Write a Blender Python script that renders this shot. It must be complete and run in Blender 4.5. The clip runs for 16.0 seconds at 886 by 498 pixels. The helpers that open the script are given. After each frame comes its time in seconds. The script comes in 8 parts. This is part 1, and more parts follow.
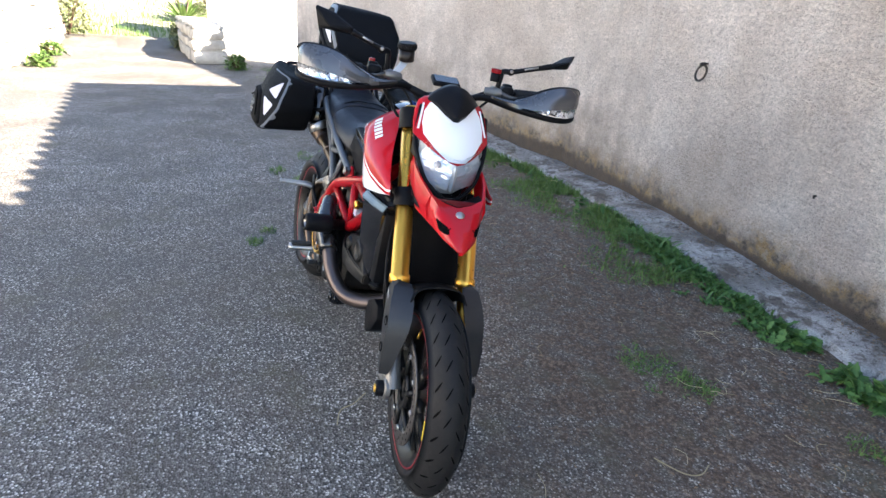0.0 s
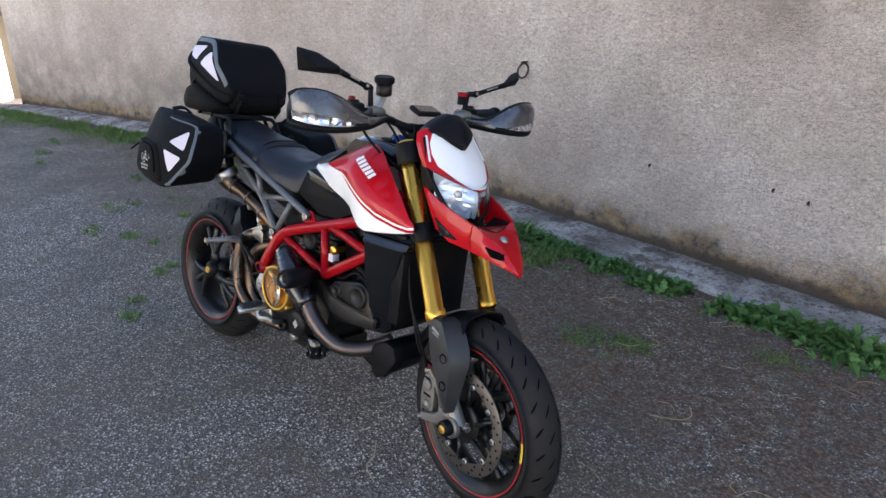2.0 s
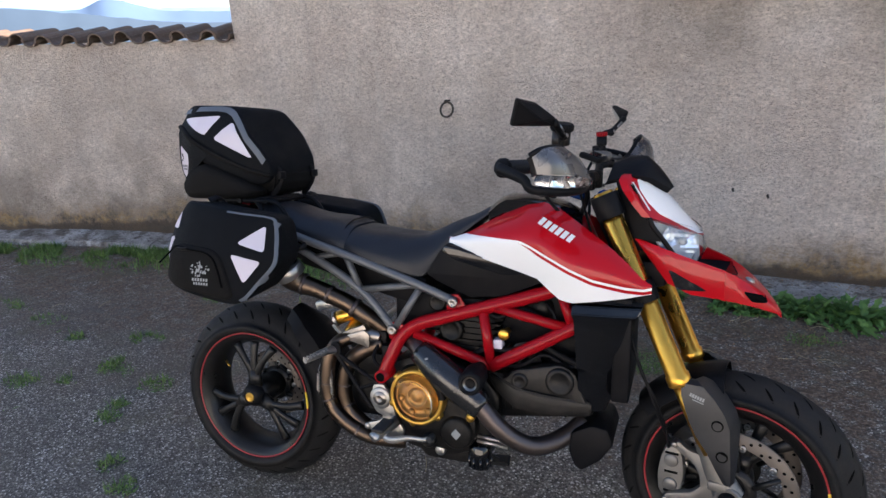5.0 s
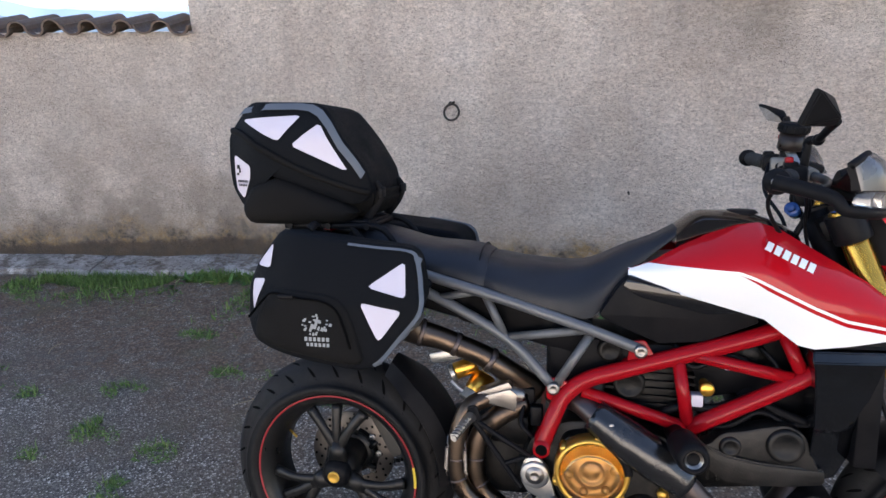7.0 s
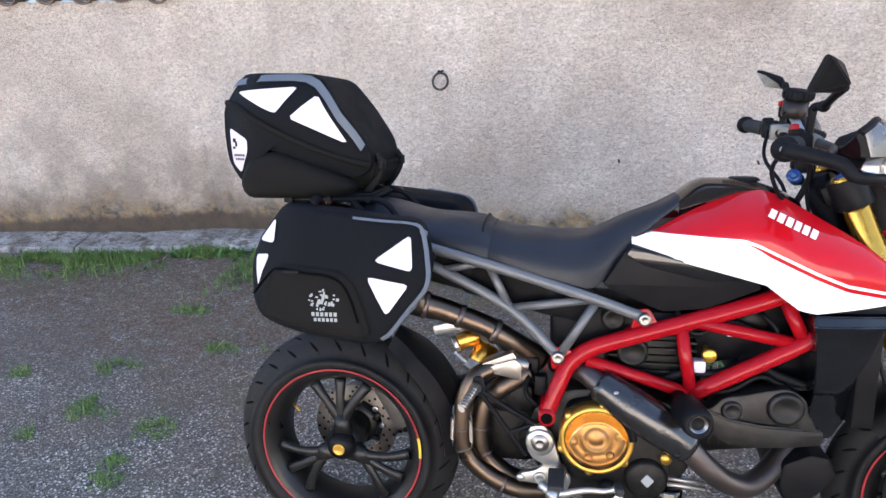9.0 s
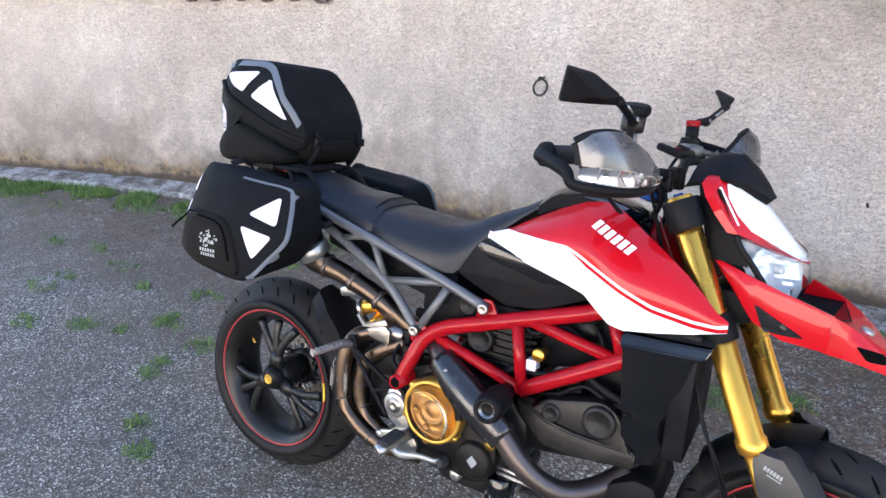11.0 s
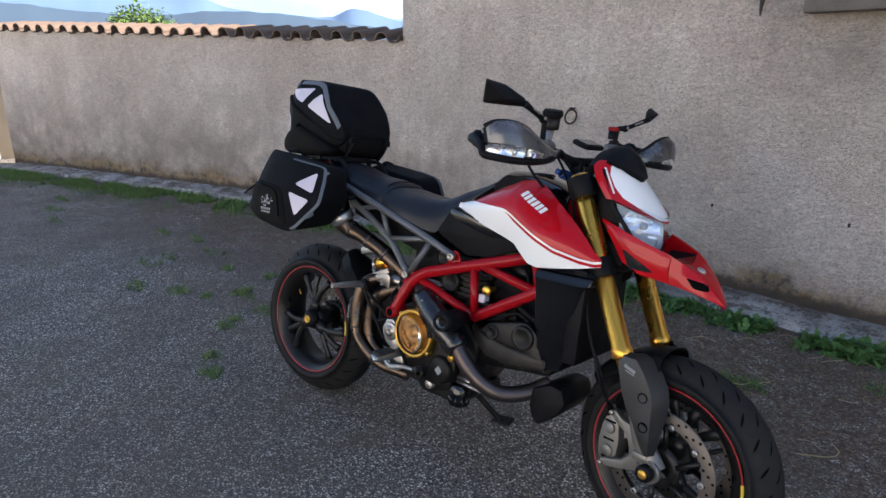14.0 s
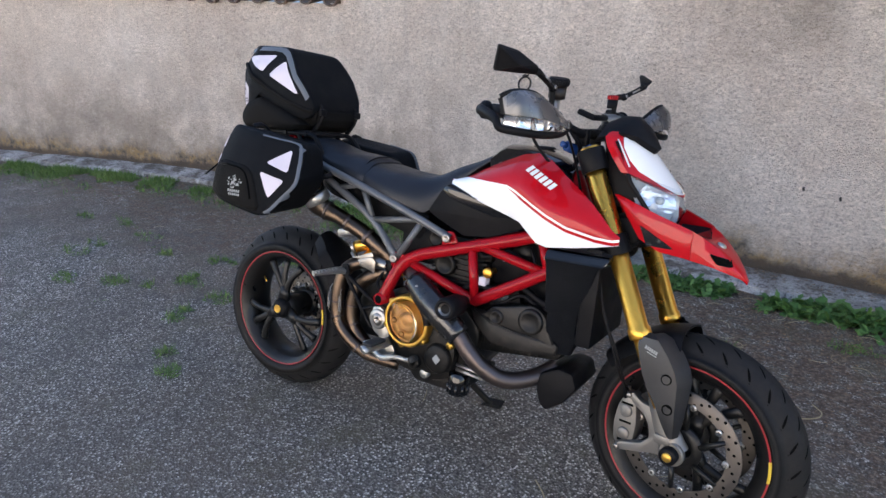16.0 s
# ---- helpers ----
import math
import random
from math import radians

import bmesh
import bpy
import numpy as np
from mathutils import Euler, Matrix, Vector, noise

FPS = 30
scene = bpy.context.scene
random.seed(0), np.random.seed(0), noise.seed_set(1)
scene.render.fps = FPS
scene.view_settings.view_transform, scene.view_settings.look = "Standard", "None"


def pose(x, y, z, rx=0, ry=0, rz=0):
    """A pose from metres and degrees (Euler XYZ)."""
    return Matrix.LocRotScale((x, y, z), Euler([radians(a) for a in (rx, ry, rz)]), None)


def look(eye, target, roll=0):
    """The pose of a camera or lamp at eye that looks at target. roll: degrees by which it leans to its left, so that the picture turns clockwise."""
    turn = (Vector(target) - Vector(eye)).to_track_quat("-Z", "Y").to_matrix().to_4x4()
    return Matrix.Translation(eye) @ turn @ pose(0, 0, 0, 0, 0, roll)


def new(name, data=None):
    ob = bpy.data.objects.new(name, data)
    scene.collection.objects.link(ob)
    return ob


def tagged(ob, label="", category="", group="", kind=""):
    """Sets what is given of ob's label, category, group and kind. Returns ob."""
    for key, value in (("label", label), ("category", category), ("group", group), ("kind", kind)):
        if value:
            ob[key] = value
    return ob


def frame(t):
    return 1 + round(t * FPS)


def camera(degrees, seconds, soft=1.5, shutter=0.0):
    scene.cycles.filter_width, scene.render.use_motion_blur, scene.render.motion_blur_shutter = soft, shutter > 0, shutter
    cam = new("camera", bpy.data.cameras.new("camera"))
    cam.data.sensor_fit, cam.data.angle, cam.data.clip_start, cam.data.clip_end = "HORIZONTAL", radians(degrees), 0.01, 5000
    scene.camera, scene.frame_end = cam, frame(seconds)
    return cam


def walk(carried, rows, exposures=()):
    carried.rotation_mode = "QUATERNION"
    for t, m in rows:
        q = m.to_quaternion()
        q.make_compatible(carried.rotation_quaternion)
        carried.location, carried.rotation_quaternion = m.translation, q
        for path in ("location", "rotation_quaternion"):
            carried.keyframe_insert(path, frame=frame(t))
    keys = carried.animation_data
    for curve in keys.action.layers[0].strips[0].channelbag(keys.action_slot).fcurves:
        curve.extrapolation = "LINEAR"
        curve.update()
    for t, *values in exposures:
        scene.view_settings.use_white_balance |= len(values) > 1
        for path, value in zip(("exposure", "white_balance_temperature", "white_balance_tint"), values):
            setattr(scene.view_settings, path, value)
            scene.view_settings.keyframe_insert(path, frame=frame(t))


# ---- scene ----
cam = camera(70.3, 16.0)
PATH = [
    (0, (3.006, -0.185, 1.378), (1.234, 0.347, 0.619), 3.9),
    (0.5, (2.886, -0.289, 1.36), (1.139, 0.328, 0.605), 3.0),
    (1, (2.738, -0.422, 1.389), (1.052, 0.344, 0.634), 1.3),
    (1.5, (2.705, -0.674, 1.406), (1.154, 0.356, 0.675), 0.8),
    (2, (2.622, -0.858, 1.424), (1.197, 0.344, 0.7), 0.5),
    (2.5, (2.431, -0.968, 1.429), (1.094, 0.333, 0.71), -0.5),
    (3, (2.297, -1.087, 1.432), (0.994, 0.261, 0.737), -1.2),
    (3.5, (2.151, -1.285, 1.443), (0.928, 0.138, 0.751), -2.3),
    (3.7, (2.083, -1.322, 1.446), (0.904, 0.136, 0.752), -2.6),
    (5.8, (1.2, -1.336, 1.443), (0.468, 0.429, 0.85), -3.0),
    (6, (1.128, -1.286, 1.44), (0.435, 0.494, 0.849), -2.7),
    (6.5, (0.963, -1.199, 1.437), (0.263, 0.579, 0.848), -3.2),
    (7, (0.792, -1.214, 1.417), (0.135, 0.568, 0.789), -2.8),
    (7.5, (0.634, -1.246, 1.418), (0.118, 0.567, 0.75), -3.3),
    (8, (0.585, -1.242, 1.414), (0.19, 0.592, 0.724), -3.0),
    (8.2, (0.588, -1.237, 1.416), (0.204, 0.595, 0.711), -2.9),
    (10.3, (1.275, -1.179, 1.427), (0.19, 0.353, 0.739), -2.7),
    (10.5, (1.357, -1.157, 1.431), (0.255, 0.366, 0.749), -2.3),
    (11, (1.536, -1.017, 1.386), (0.359, 0.451, 0.709), -0.9),
    (11.5, (1.671, -1.013, 1.347), (0.455, 0.389, 0.601), 0.2),
    (12, (1.79, -1.143, 1.341), (0.624, 0.305, 0.603), 1.0),
    (12.5, (1.894, -1.234, 1.36), (0.682, 0.232, 0.742), 1.1),
    (13, (2.019, -1.236, 1.36), (0.771, 0.225, 0.803), 1.4),
    (13.5, (2.134, -1.258, 1.353), (0.789, 0.128, 0.836), 1.2),
    (14, (2.176, -1.279, 1.35), (0.783, 0.041, 0.789), 0.0),
    (14.5, (2.144, -1.281, 1.342), (0.786, 0.046, 0.716), -0.4),
    (15, (2.064, -1.271, 1.341), (0.811, 0.144, 0.687), 0.6),
    (15.5, (1.978, -1.287, 1.344), (0.741, 0.142, 0.691), 0.2),
    (16, (1.91, -1.323, 1.344), (0.713, 0.14, 0.689), 0.1),
]
EXPOSURES = [(0.0, 3.04, 6700, 14), (0.5, 3.05, 6700, 14), (1.0, 2.91, 6700, 15), (2.0, 2.56, 6750, 16), (2.5, 2.36, 6750, 16), (3.0, 2.19, 6800, 16), (3.5, 2.06, 7000, 18), (6.0, 2.37, 6750, 18), (7.0, 2.54, 6750, 18), (7.5, 2.89, 6750, 18), (8.0, 3.04, 6750, 18), (10.5, 3.44, 6650, 17), (11.0, 3.32, 6650, 17), (11.5, 3.12, 6650, 17), (12.0, 2.98, 6650, 17), (12.5, 2.64, 6650, 17), (13.5, 1.92, 6650, 16), (14.0, 2.06, 6650, 16), (14.5, 2.60, 6600, 16), (16.0, 2.62, 6750, 17)]
walk(cam, [(t, look(eye, target, roll)) for t, eye, target, roll in PATH], EXPOSURES)


# ---- world, sun ----
world = bpy.data.worlds.new("sky_world")
scene.world = world
world.use_nodes = True
wn = world.node_tree.nodes
sky = wn.new("ShaderNodeTexSky")
sky.sky_type = "NISHITA"
sky.sun_disc = False
sky.sun_elevation = radians(30.4)
sky.sun_rotation = radians(40.7)
sky.air_density, sky.dust_density, sky.ozone_density = 1.0, 0.3, 1.2
wn["Background"].inputs["Strength"].default_value = 0.072
world.node_tree.links.new(sky.outputs["Color"], wn["Background"].inputs["Color"])

sun = new("sun", bpy.data.lights.new("sun", "SUN"))
sun.data.energy, sun.data.angle, sun.data.color = 5.0, radians(0.5), (1.0, 0.93, 0.82)
sun.matrix_world = look((3.95, 4.6, 3.56), (0, 0, 0))


# ---- materials ----
def shader(name, base=(0.5, 0.5, 0.5), rough=0.5, metal=0.0, **more):
    m = bpy.data.materials.new(name)
    m.use_nodes = True
    p = m.node_tree.nodes["Principled BSDF"]
    p.inputs["Base Color"].default_value = (*base, 1)
    p.inputs["Roughness"].default_value = rough
    p.inputs["Metallic"].default_value = metal
    for key, value in more.items():
        p.inputs[key.replace("_", " ")].default_value = value
    return m, m.node_tree, p


def node(tree, kind, **sets):
    n = tree.nodes.new(kind)
    for key, value in sets.items():
        if key in n.inputs:
            n.inputs[key].default_value = value
        else:
            n.inputs[key.replace("_", " ")].default_value = value
    return n


def coords(tree):
    return tree.nodes.new("ShaderNodeTexCoord").outputs["Object"]


def noise_tex(tree, where, scale, detail=4.0, rough=0.55):
    n = node(tree, "ShaderNodeTexNoise", Scale=scale, Detail=detail, Roughness=rough)
    tree.links.new(where, n.inputs["Vector"])
    return n.outputs["Fac"]


def ramp(tree, fac, *stops):
    n = tree.nodes.new("ShaderNodeValToRGB")
    e = n.color_ramp.elements
    while len(e) < len(stops):
        e.new(0.5)
    for el, (at, c) in zip(e, stops):
        el.position = at
        el.color = (*c, 1) if isinstance(c, tuple) else (c, c, c, 1)
    tree.links.new(fac, n.inputs["Fac"])
    return n.outputs["Color"]


def mix(tree, fac, a, b, kind="MIX"):
    n = tree.nodes.new("ShaderNodeMix")
    n.data_type, n.blend_type = "RGBA", kind
    for sock, v in ((n.inputs[0], fac), (n.inputs[6], a), (n.inputs[7], b)):
        if isinstance(v, (int, float)):
            sock.default_value = v
        elif isinstance(v, tuple):
            sock.default_value = (*v, 1)
        else:
            tree.links.new(v, sock)
    return n.outputs[2]


def bump(tree, p, height, strength=0.3, distance=0.01, under=None):
    b = node(tree, "ShaderNodeBump", Strength=strength, Distance=distance)
    tree.links.new(height, b.inputs["Height"])
    if under is not None:
        tree.links.new(under, b.inputs["Normal"])
    tree.links.new(b.outputs["Normal"], p.inputs["Normal"])
    return b.outputs["Normal"]


def worn(name, base, rough=0.5, metal=0.0, vary=0.25, scale=8.0, grain=120.0, relief=0.08, dust=0.0, spec=0.5, **more):
    """A surface whose colour and gloss vary at two scales, with fine relief and a little dust."""
    m, t, p = shader(name, base, rough, metal, Specular_IOR_Level=spec, **more)
    c = coords(t)
    big, fine = noise_tex(t, c, scale, 5), noise_tex(t, c, grain, 3)
    dark, light = tuple(v * (1 - vary) for v in base), tuple(min(1, v * (1 + vary)) for v in base)
    col = mix(t, fine, ramp(t, big, (0.3, dark), (0.7, light)), base)
    if dust:
        grit = noise_tex(t, c, scale * 2.3, 8, 0.7)
        col = mix(t, ramp(t, grit, (0.45, 0.0), (0.68, dust)), col, (0.17, 0.14, 0.115))
    t.links.new(col, p.inputs["Base Color"])
    t.links.new(ramp(t, big, (0.3, max(0.02, rough - 0.1)), (0.7, min(1, rough + 0.12))), p.inputs["Roughness"])
    if relief:
        bump(t, p, fine, relief, 0.002)
    return m


def roughcast(name, stain_top):
    """Grey-beige cast render: coarse grain, pale and dark patches, lichen and damp along its foot."""
    m, t, p = shader(name, rough=0.95)
    c = coords(t)
    sep = t.nodes.new("ShaderNodeSeparateXYZ")
    t.links.new(c, sep.inputs[0])
    grain = noise_tex(t, c, 70, 6, 0.75)
    lump = noise_tex(t, c, 19, 5, 0.65)
    patch = noise_tex(t, c, 1.1, 6, 0.62)
    col = ramp(t, patch, (0.34, (0.57, 0.475, 0.405)), (0.5, (0.70, 0.60, 0.52)), (0.64, (0.82, 0.72, 0.64)))
    # Grain and strokes also tint the colour, standing in for shading in the relief.
    col = mix(t, ramp(t, grain, (0.34, 0.35), (0.52, 0.0)), col, (0.36, 0.30, 0.25))
    col = mix(t, 1.0, col, ramp(t, grain, (0.36, (0.82, 0.81, 0.80)), (0.48, (0.99, 0.99, 0.99)), (0.62, (1.12, 1.12, 1.12))), "MULTIPLY")
    wide = t.nodes.new("ShaderNodeMapping")
    wide.inputs["Scale"].default_value = (0.55, 0.55, 1.5)
    wide.inputs["Rotation"].default_value = (0.0, radians(24), 0.0)
    t.links.new(c, wide.inputs["Vector"])
    stroke = noise_tex(t, wide.outputs["Vector"], 42, 6, 0.72)
    stroke.node.inputs["Distortion"].default_value = 1.3
    col = mix(t, 1.0, col, ramp(t, stroke, (0.32, (0.74, 0.72, 0.70)), (0.45, (0.93, 0.92, 0.91)), (0.54, (1.03, 1.03, 1.03)), (0.66, (1.28, 1.28, 1.28))), "MULTIPLY")
    col = mix(t, ramp(t, lump, (0.5, 0.0), (0.75, 0.5)), col, (0.76, 0.68, 0.60))
    # streaks that ran down from the top
    mp = t.nodes.new("ShaderNodeMapping")
    mp.inputs["Scale"].default_value = (5.0, 5.0, 0.35)
    t.links.new(c, mp.inputs["Vector"])
    streak = noise_tex(t, mp.outputs["Vector"], 1.6, 5, 0.6)
    col = mix(t, ramp(t, streak, (0.52, 0.0), (0.78, 0.35)), col, (0.38, 0.33, 0.295))
    col = mix(t, ramp(t, streak, (0.25, 0.3), (0.42, 0.0)), col, (0.74, 0.68, 0.61))
    # run-off stains under the window; damp stain and overall darkening toward the corner
    under = t.nodes.new("ShaderNodeMath")
    under.operation = "MULTIPLY"
    span = t.nodes.new("ShaderNodeMapRange")
    span.inputs[1].default_value, span.inputs[2].default_value = 0.5, 2.6
    t.links.new(sep.outputs["X"], span.inputs[0])
    fall = t.nodes.new("ShaderNodeMapRange")
    fall.inputs[1].default_value, fall.inputs[2].default_value = 1.12, 1.62
    t.links.new(sep.outputs["Z"], fall.inputs[0])
    t.links.new(ramp(t, span.outputs[0], (0.05, 0.0), (0.3, 1.0), (0.75, 1.0), (0.98, 0.0)), under.inputs[0])
    t.links.new(ramp(t, fall.outputs[0], (0.0, 0.0), (0.95, 1.0), (1.0, 1.0)), under.inputs[1])
    run = mix(t, 1.0, under.outputs[0], ramp(t, patch, (0.38, 0.95), (0.58, 0.15)), "MULTIPLY")
    col = mix(t, run, col, (0.21, 0.185, 0.155))
    corner = t.nodes.new("ShaderNodeMapRange")
    corner.inputs[1].default_value, corner.inputs[2].default_value = 1.2, -1.6
    t.links.new(sep.outputs["X"], corner.inputs[0])
    low = t.nodes.new("ShaderNodeMapRange")
    low.inputs[1].default_value, low.inputs[2].default_value = 1.5, 0.1
    t.links.new(sep.outputs["Z"], low.inputs[0])
    corner_dark = mix(t, 1.0, mix(t, 1.0, corner.outputs[0], low.outputs[0], "MULTIPLY"), ramp(t, noise_tex(t, c, 2.6, 7, 0.68), (0.36, 0.2), (0.57, 0.95)), "MULTIPLY")
    col = mix(t, corner_dark, col, (0.27, 0.225, 0.185))
    # damp and lichen at the foot, with an uneven upper rim
    edge = noise_tex(t, c, 2.2, 8, 0.7)
    add = node(t, "ShaderNodeMath")
    add.operation = "MULTIPLY_ADD"
    t.links.new(edge, add.inputs[0])
    add.inputs[1].default_value = -stain_top * 2.2
    t.links.new(sep.outputs["Z"], add.inputs[2])
    foot = ramp(t, add.outputs[0], (0.0, 0.95), (0.09, 0.45), (0.2, 0.0))
    foot_in = t.nodes.new("ShaderNodeMath")
    foot_in.operation = "ADD"
    foot_in.inputs[1].default_value = stain_top * 0.75
    t.links.new(add.outputs[0], foot_in.inputs[0])
    t.links.new(foot_in.outputs[0], foot.node.inputs["Fac"])
    spots = noise_tex(t, c, 9, 6, 0.75)
    lichen = ramp(t, spots, (0.38, (0.055, 0.045, 0.035)), (0.48, (0.20, 0.15, 0.10)), (0.56, (0.32, 0.205, 0.085)), (0.66, (0.34, 0.28, 0.21)), (0.74, (0.45, 0.39, 0.31)))
    col = mix(t, foot, col, lichen)
    seam = t.nodes.new("ShaderNodeMath")
    seam.operation = "MULTIPLY_ADD"
    t.links.new(noise_tex(t, c, 7, 6, 0.7), seam.inputs[0])
    seam.inputs[1].default_value = -0.14
    t.links.new(sep.outputs["Z"], seam.inputs[2])
    col = mix(t, ramp(t, seam.outputs[0], (0.0, 0.9), (0.018, 0.75), (0.05, 0.0)), col, (0.075, 0.058, 0.045))
    t.links.new(col, p.inputs["Base Color"])
    n0 = bump(t, p, stroke, 1.0, 0.018)
    n1 = bump(t, p, lump, 0.7, 0.014, n0)
    bump(t, p, grain, 1.0, 0.012, n1)
    return m


def chipseal():
    """Old grey surface-dressed asphalt: pale and dark chippings, worn tracks, dirt and moss near the wall."""
    m, t, p = shader("chipseal", rough=0.9)
    c = coords(t)
    v = node(t, "ShaderNodeTexVoronoi", Scale=150.0)
    t.links.new(c, v.inputs["Vector"])
    v2 = node(t, "ShaderNodeTexVoronoi", Scale=48.0)
    t.links.new(c, v2.inputs["Vector"])
    sepc = t.nodes.new("ShaderNodeSeparateColor")
    t.links.new(v.outputs["Color"], sepc.inputs[0])
    chips = ramp(t, sepc.outputs[0], (0.0, (0.042, 0.0385, 0.0345)), (0.45, (0.158, 0.143, 0.124)), (0.80, (0.29, 0.264, 0.232)), (0.97, (0.76, 0.71, 0.64)))
    # Shade in the gaps between chippings, multiplied into their colour.
    chips = mix(t, 1.0, chips, ramp(t, v.outputs["Distance"], (0.30, 1.1), (0.55, 0.85), (0.80, 0.22)), "MULTIPLY")
    sepd = t.nodes.new("ShaderNodeSeparateColor")
    t.links.new(v2.outputs["Color"], sepd.inputs[0])
    big = ramp(t, sepd.outputs[1], (0.0, 0.0), (0.90, 0.0), (0.94, 0.6))
    core = ramp(t, v2.outputs["Distance"], (0.22, 1.0), (0.36, 0.0))
    pick = mix(t, 1.0, big, core, "MULTIPLY")
    col = mix(t, pick, chips, (0.36, 0.35, 0.335))
    brown = noise_tex(t, c, 0.7, 8, 0.7)
    col = mix(t, ramp(t, brown, (0.46, 0.0), (0.60, 0.55)), col, (0.105, 0.080, 0.058))
    wear = noise_tex(t, c, 1.3, 7, 0.65)
    col = mix(t, ramp(t, wear, (0.38, 0.60), (0.56, 0.0)), col, (0.085, 0.073, 0.061))
    # dirt and leaf mould in a band along the wall, in blotches
    sep = t.nodes.new("ShaderNodeSeparateXYZ")
    t.links.new(c, sep.inputs[0])
    blot = noise_tex(t, c, 1.7, 8, 0.68)
    add = t.nodes.new("ShaderNodeMath")
    add.operation = "MULTIPLY_ADD"
    t.links.new(blot, add.inputs[0])
    add.inputs[1].default_value = 2.6
    t.links.new(sep.outputs["Y"], add.inputs[2])
    scale = t.nodes.new("ShaderNodeMapRange")
    scale.inputs[1].default_value, scale.inputs[2].default_value = 1.5, 2.35
    t.links.new(add.outputs[0], scale.inputs[0])
    grit = noise_tex(t, c, 60, 5, 0.7)
    soil = ramp(t, grit, (0.33, (0.030, 0.018, 0.011)), (0.5, (0.105, 0.066, 0.041)), (0.66, (0.27, 0.185, 0.125)))
    fac = mix(t, 1.0, ramp(t, scale.outputs[0], (0.0, 0.0), (1.0, 0.85)), ramp(t, noise_tex(t, c, 14, 6, 0.7), (0.40, 0.10), (0.54, 1.0)), "MULTIPLY")
    col = mix(t, fac, col, soil)
    moss = noise_tex(t, c, 3.1, 9, 0.72)
    col = mix(t, ramp(t, moss, (0.53, 0.0), (0.66, 0.6)), col, (0.098, 0.086, 0.050))
    t.links.new(col, p.inputs["Base Color"])
    n1 = bump(t, p, v.outputs["Distance"], 0.8, 0.006)
    bump(t, p, wear, 0.3, 0.02, n1)
    return m


def leafy(name, low, high):
    m, t, p = shader(name, low, 0.55)
    info = t.nodes.new("ShaderNodeNewGeometry")
    t.links.new(ramp(t, info.outputs["Random Per Island"], (0.0, low), (1.0, high)), p.inputs["Base Color"])
    p.inputs["Specular IOR Level"].default_value = 0.3
    return m


ROUGHCAST = roughcast("roughcast_render", 0.29)
CHIPSEAL = chipseal()
def old_concrete():
    """Weathered concrete: pale worn patches, black lichen specks, brown leaf stains, rough pitted skin."""
    m, t, p = shader("old_concrete", (0.25, 0.235, 0.215), 0.95)
    p.inputs["Specular IOR Level"].default_value = 0.2
    c = coords(t)
    col = ramp(t, noise_tex(t, c, 3.4, 7, 0.65), (0.34, (0.19, 0.178, 0.162)), (0.5, (0.32, 0.305, 0.288)), (0.62, (0.47, 0.455, 0.435)))
    col = mix(t, ramp(t, noise_tex(t, c, 6.5, 8, 0.72), (0.50, 0.0), (0.58, 0.8)), col, (0.105, 0.082, 0.064))
    col = mix(t, ramp(t, noise_tex(t, c, 32, 5, 0.7), (0.54, 0.0), (0.62, 0.75)), col, (0.06, 0.054, 0.048))
    grain = noise_tex(t, c, 140, 4, 0.65)
    col = mix(t, 0.35, col, ramp(t, grain, (0.36, 0.10), (0.64, 0.90)), "OVERLAY")
    t.links.new(col, p.inputs["Base Color"])
    under = bump(t, p, noise_tex(t, c, 22, 6, 0.7), 0.7, 0.012)
    bump(t, p, grain, 0.6, 0.004, under)
    return m


CONCRETE = old_concrete()
TILE = worn("terracotta_tile", (0.13, 0.085, 0.062), 0.9, vary=0.45, scale=6, grain=60, relief=0.4, dust=0.6)
TILE_DARK = worn("weathered_tile", (0.17, 0.125, 0.10), 0.92, vary=0.4, scale=9, grain=60, relief=0.4, dust=0.5)
WHITE_RENDER = worn("white_render", (0.86, 0.84, 0.80), 0.95, vary=0.12, scale=2, grain=50, relief=0.5, dust=0.15)
STONE = worn("pale_stone", (0.52, 0.48, 0.41), 0.95, vary=0.35, scale=3, grain=40, relief=0.6, dust=0.3)
SILL_STONE = worn("grey_sill_stone", (0.13, 0.115, 0.098), 0.95, vary=0.45, scale=10, grain=70, relief=0.6, dust=0.4)
BROWN_WOOD = worn("brown_painted_wood", (0.10, 0.052, 0.033), 0.6, vary=0.3, scale=5, grain=70, relief=0.3)
IRON = worn("rusty_iron", (0.06, 0.05, 0.045), 0.8, 0.5, vary=0.5, scale=30, grain=200, relief=0.5)
GRASS = leafy("grass_green", (0.06, 0.125, 0.025), (0.15, 0.225, 0.06))
WEED = leafy("weed_green", (0.04, 0.11, 0.025), (0.10, 0.20, 0.05))
STRAW = leafy("dry_straw", (0.30, 0.24, 0.13), (0.5, 0.42, 0.26))
# hill blue with the haze mixed into it
HILL = shader("hazy_hill", (0.075, 0.135, 0.25), 1.0)[0]
MEADOW = worn("meadow", (0.36, 0.33, 0.22), 0.95, vary=0.5, scale=1.2, grain=14, relief=0.4)


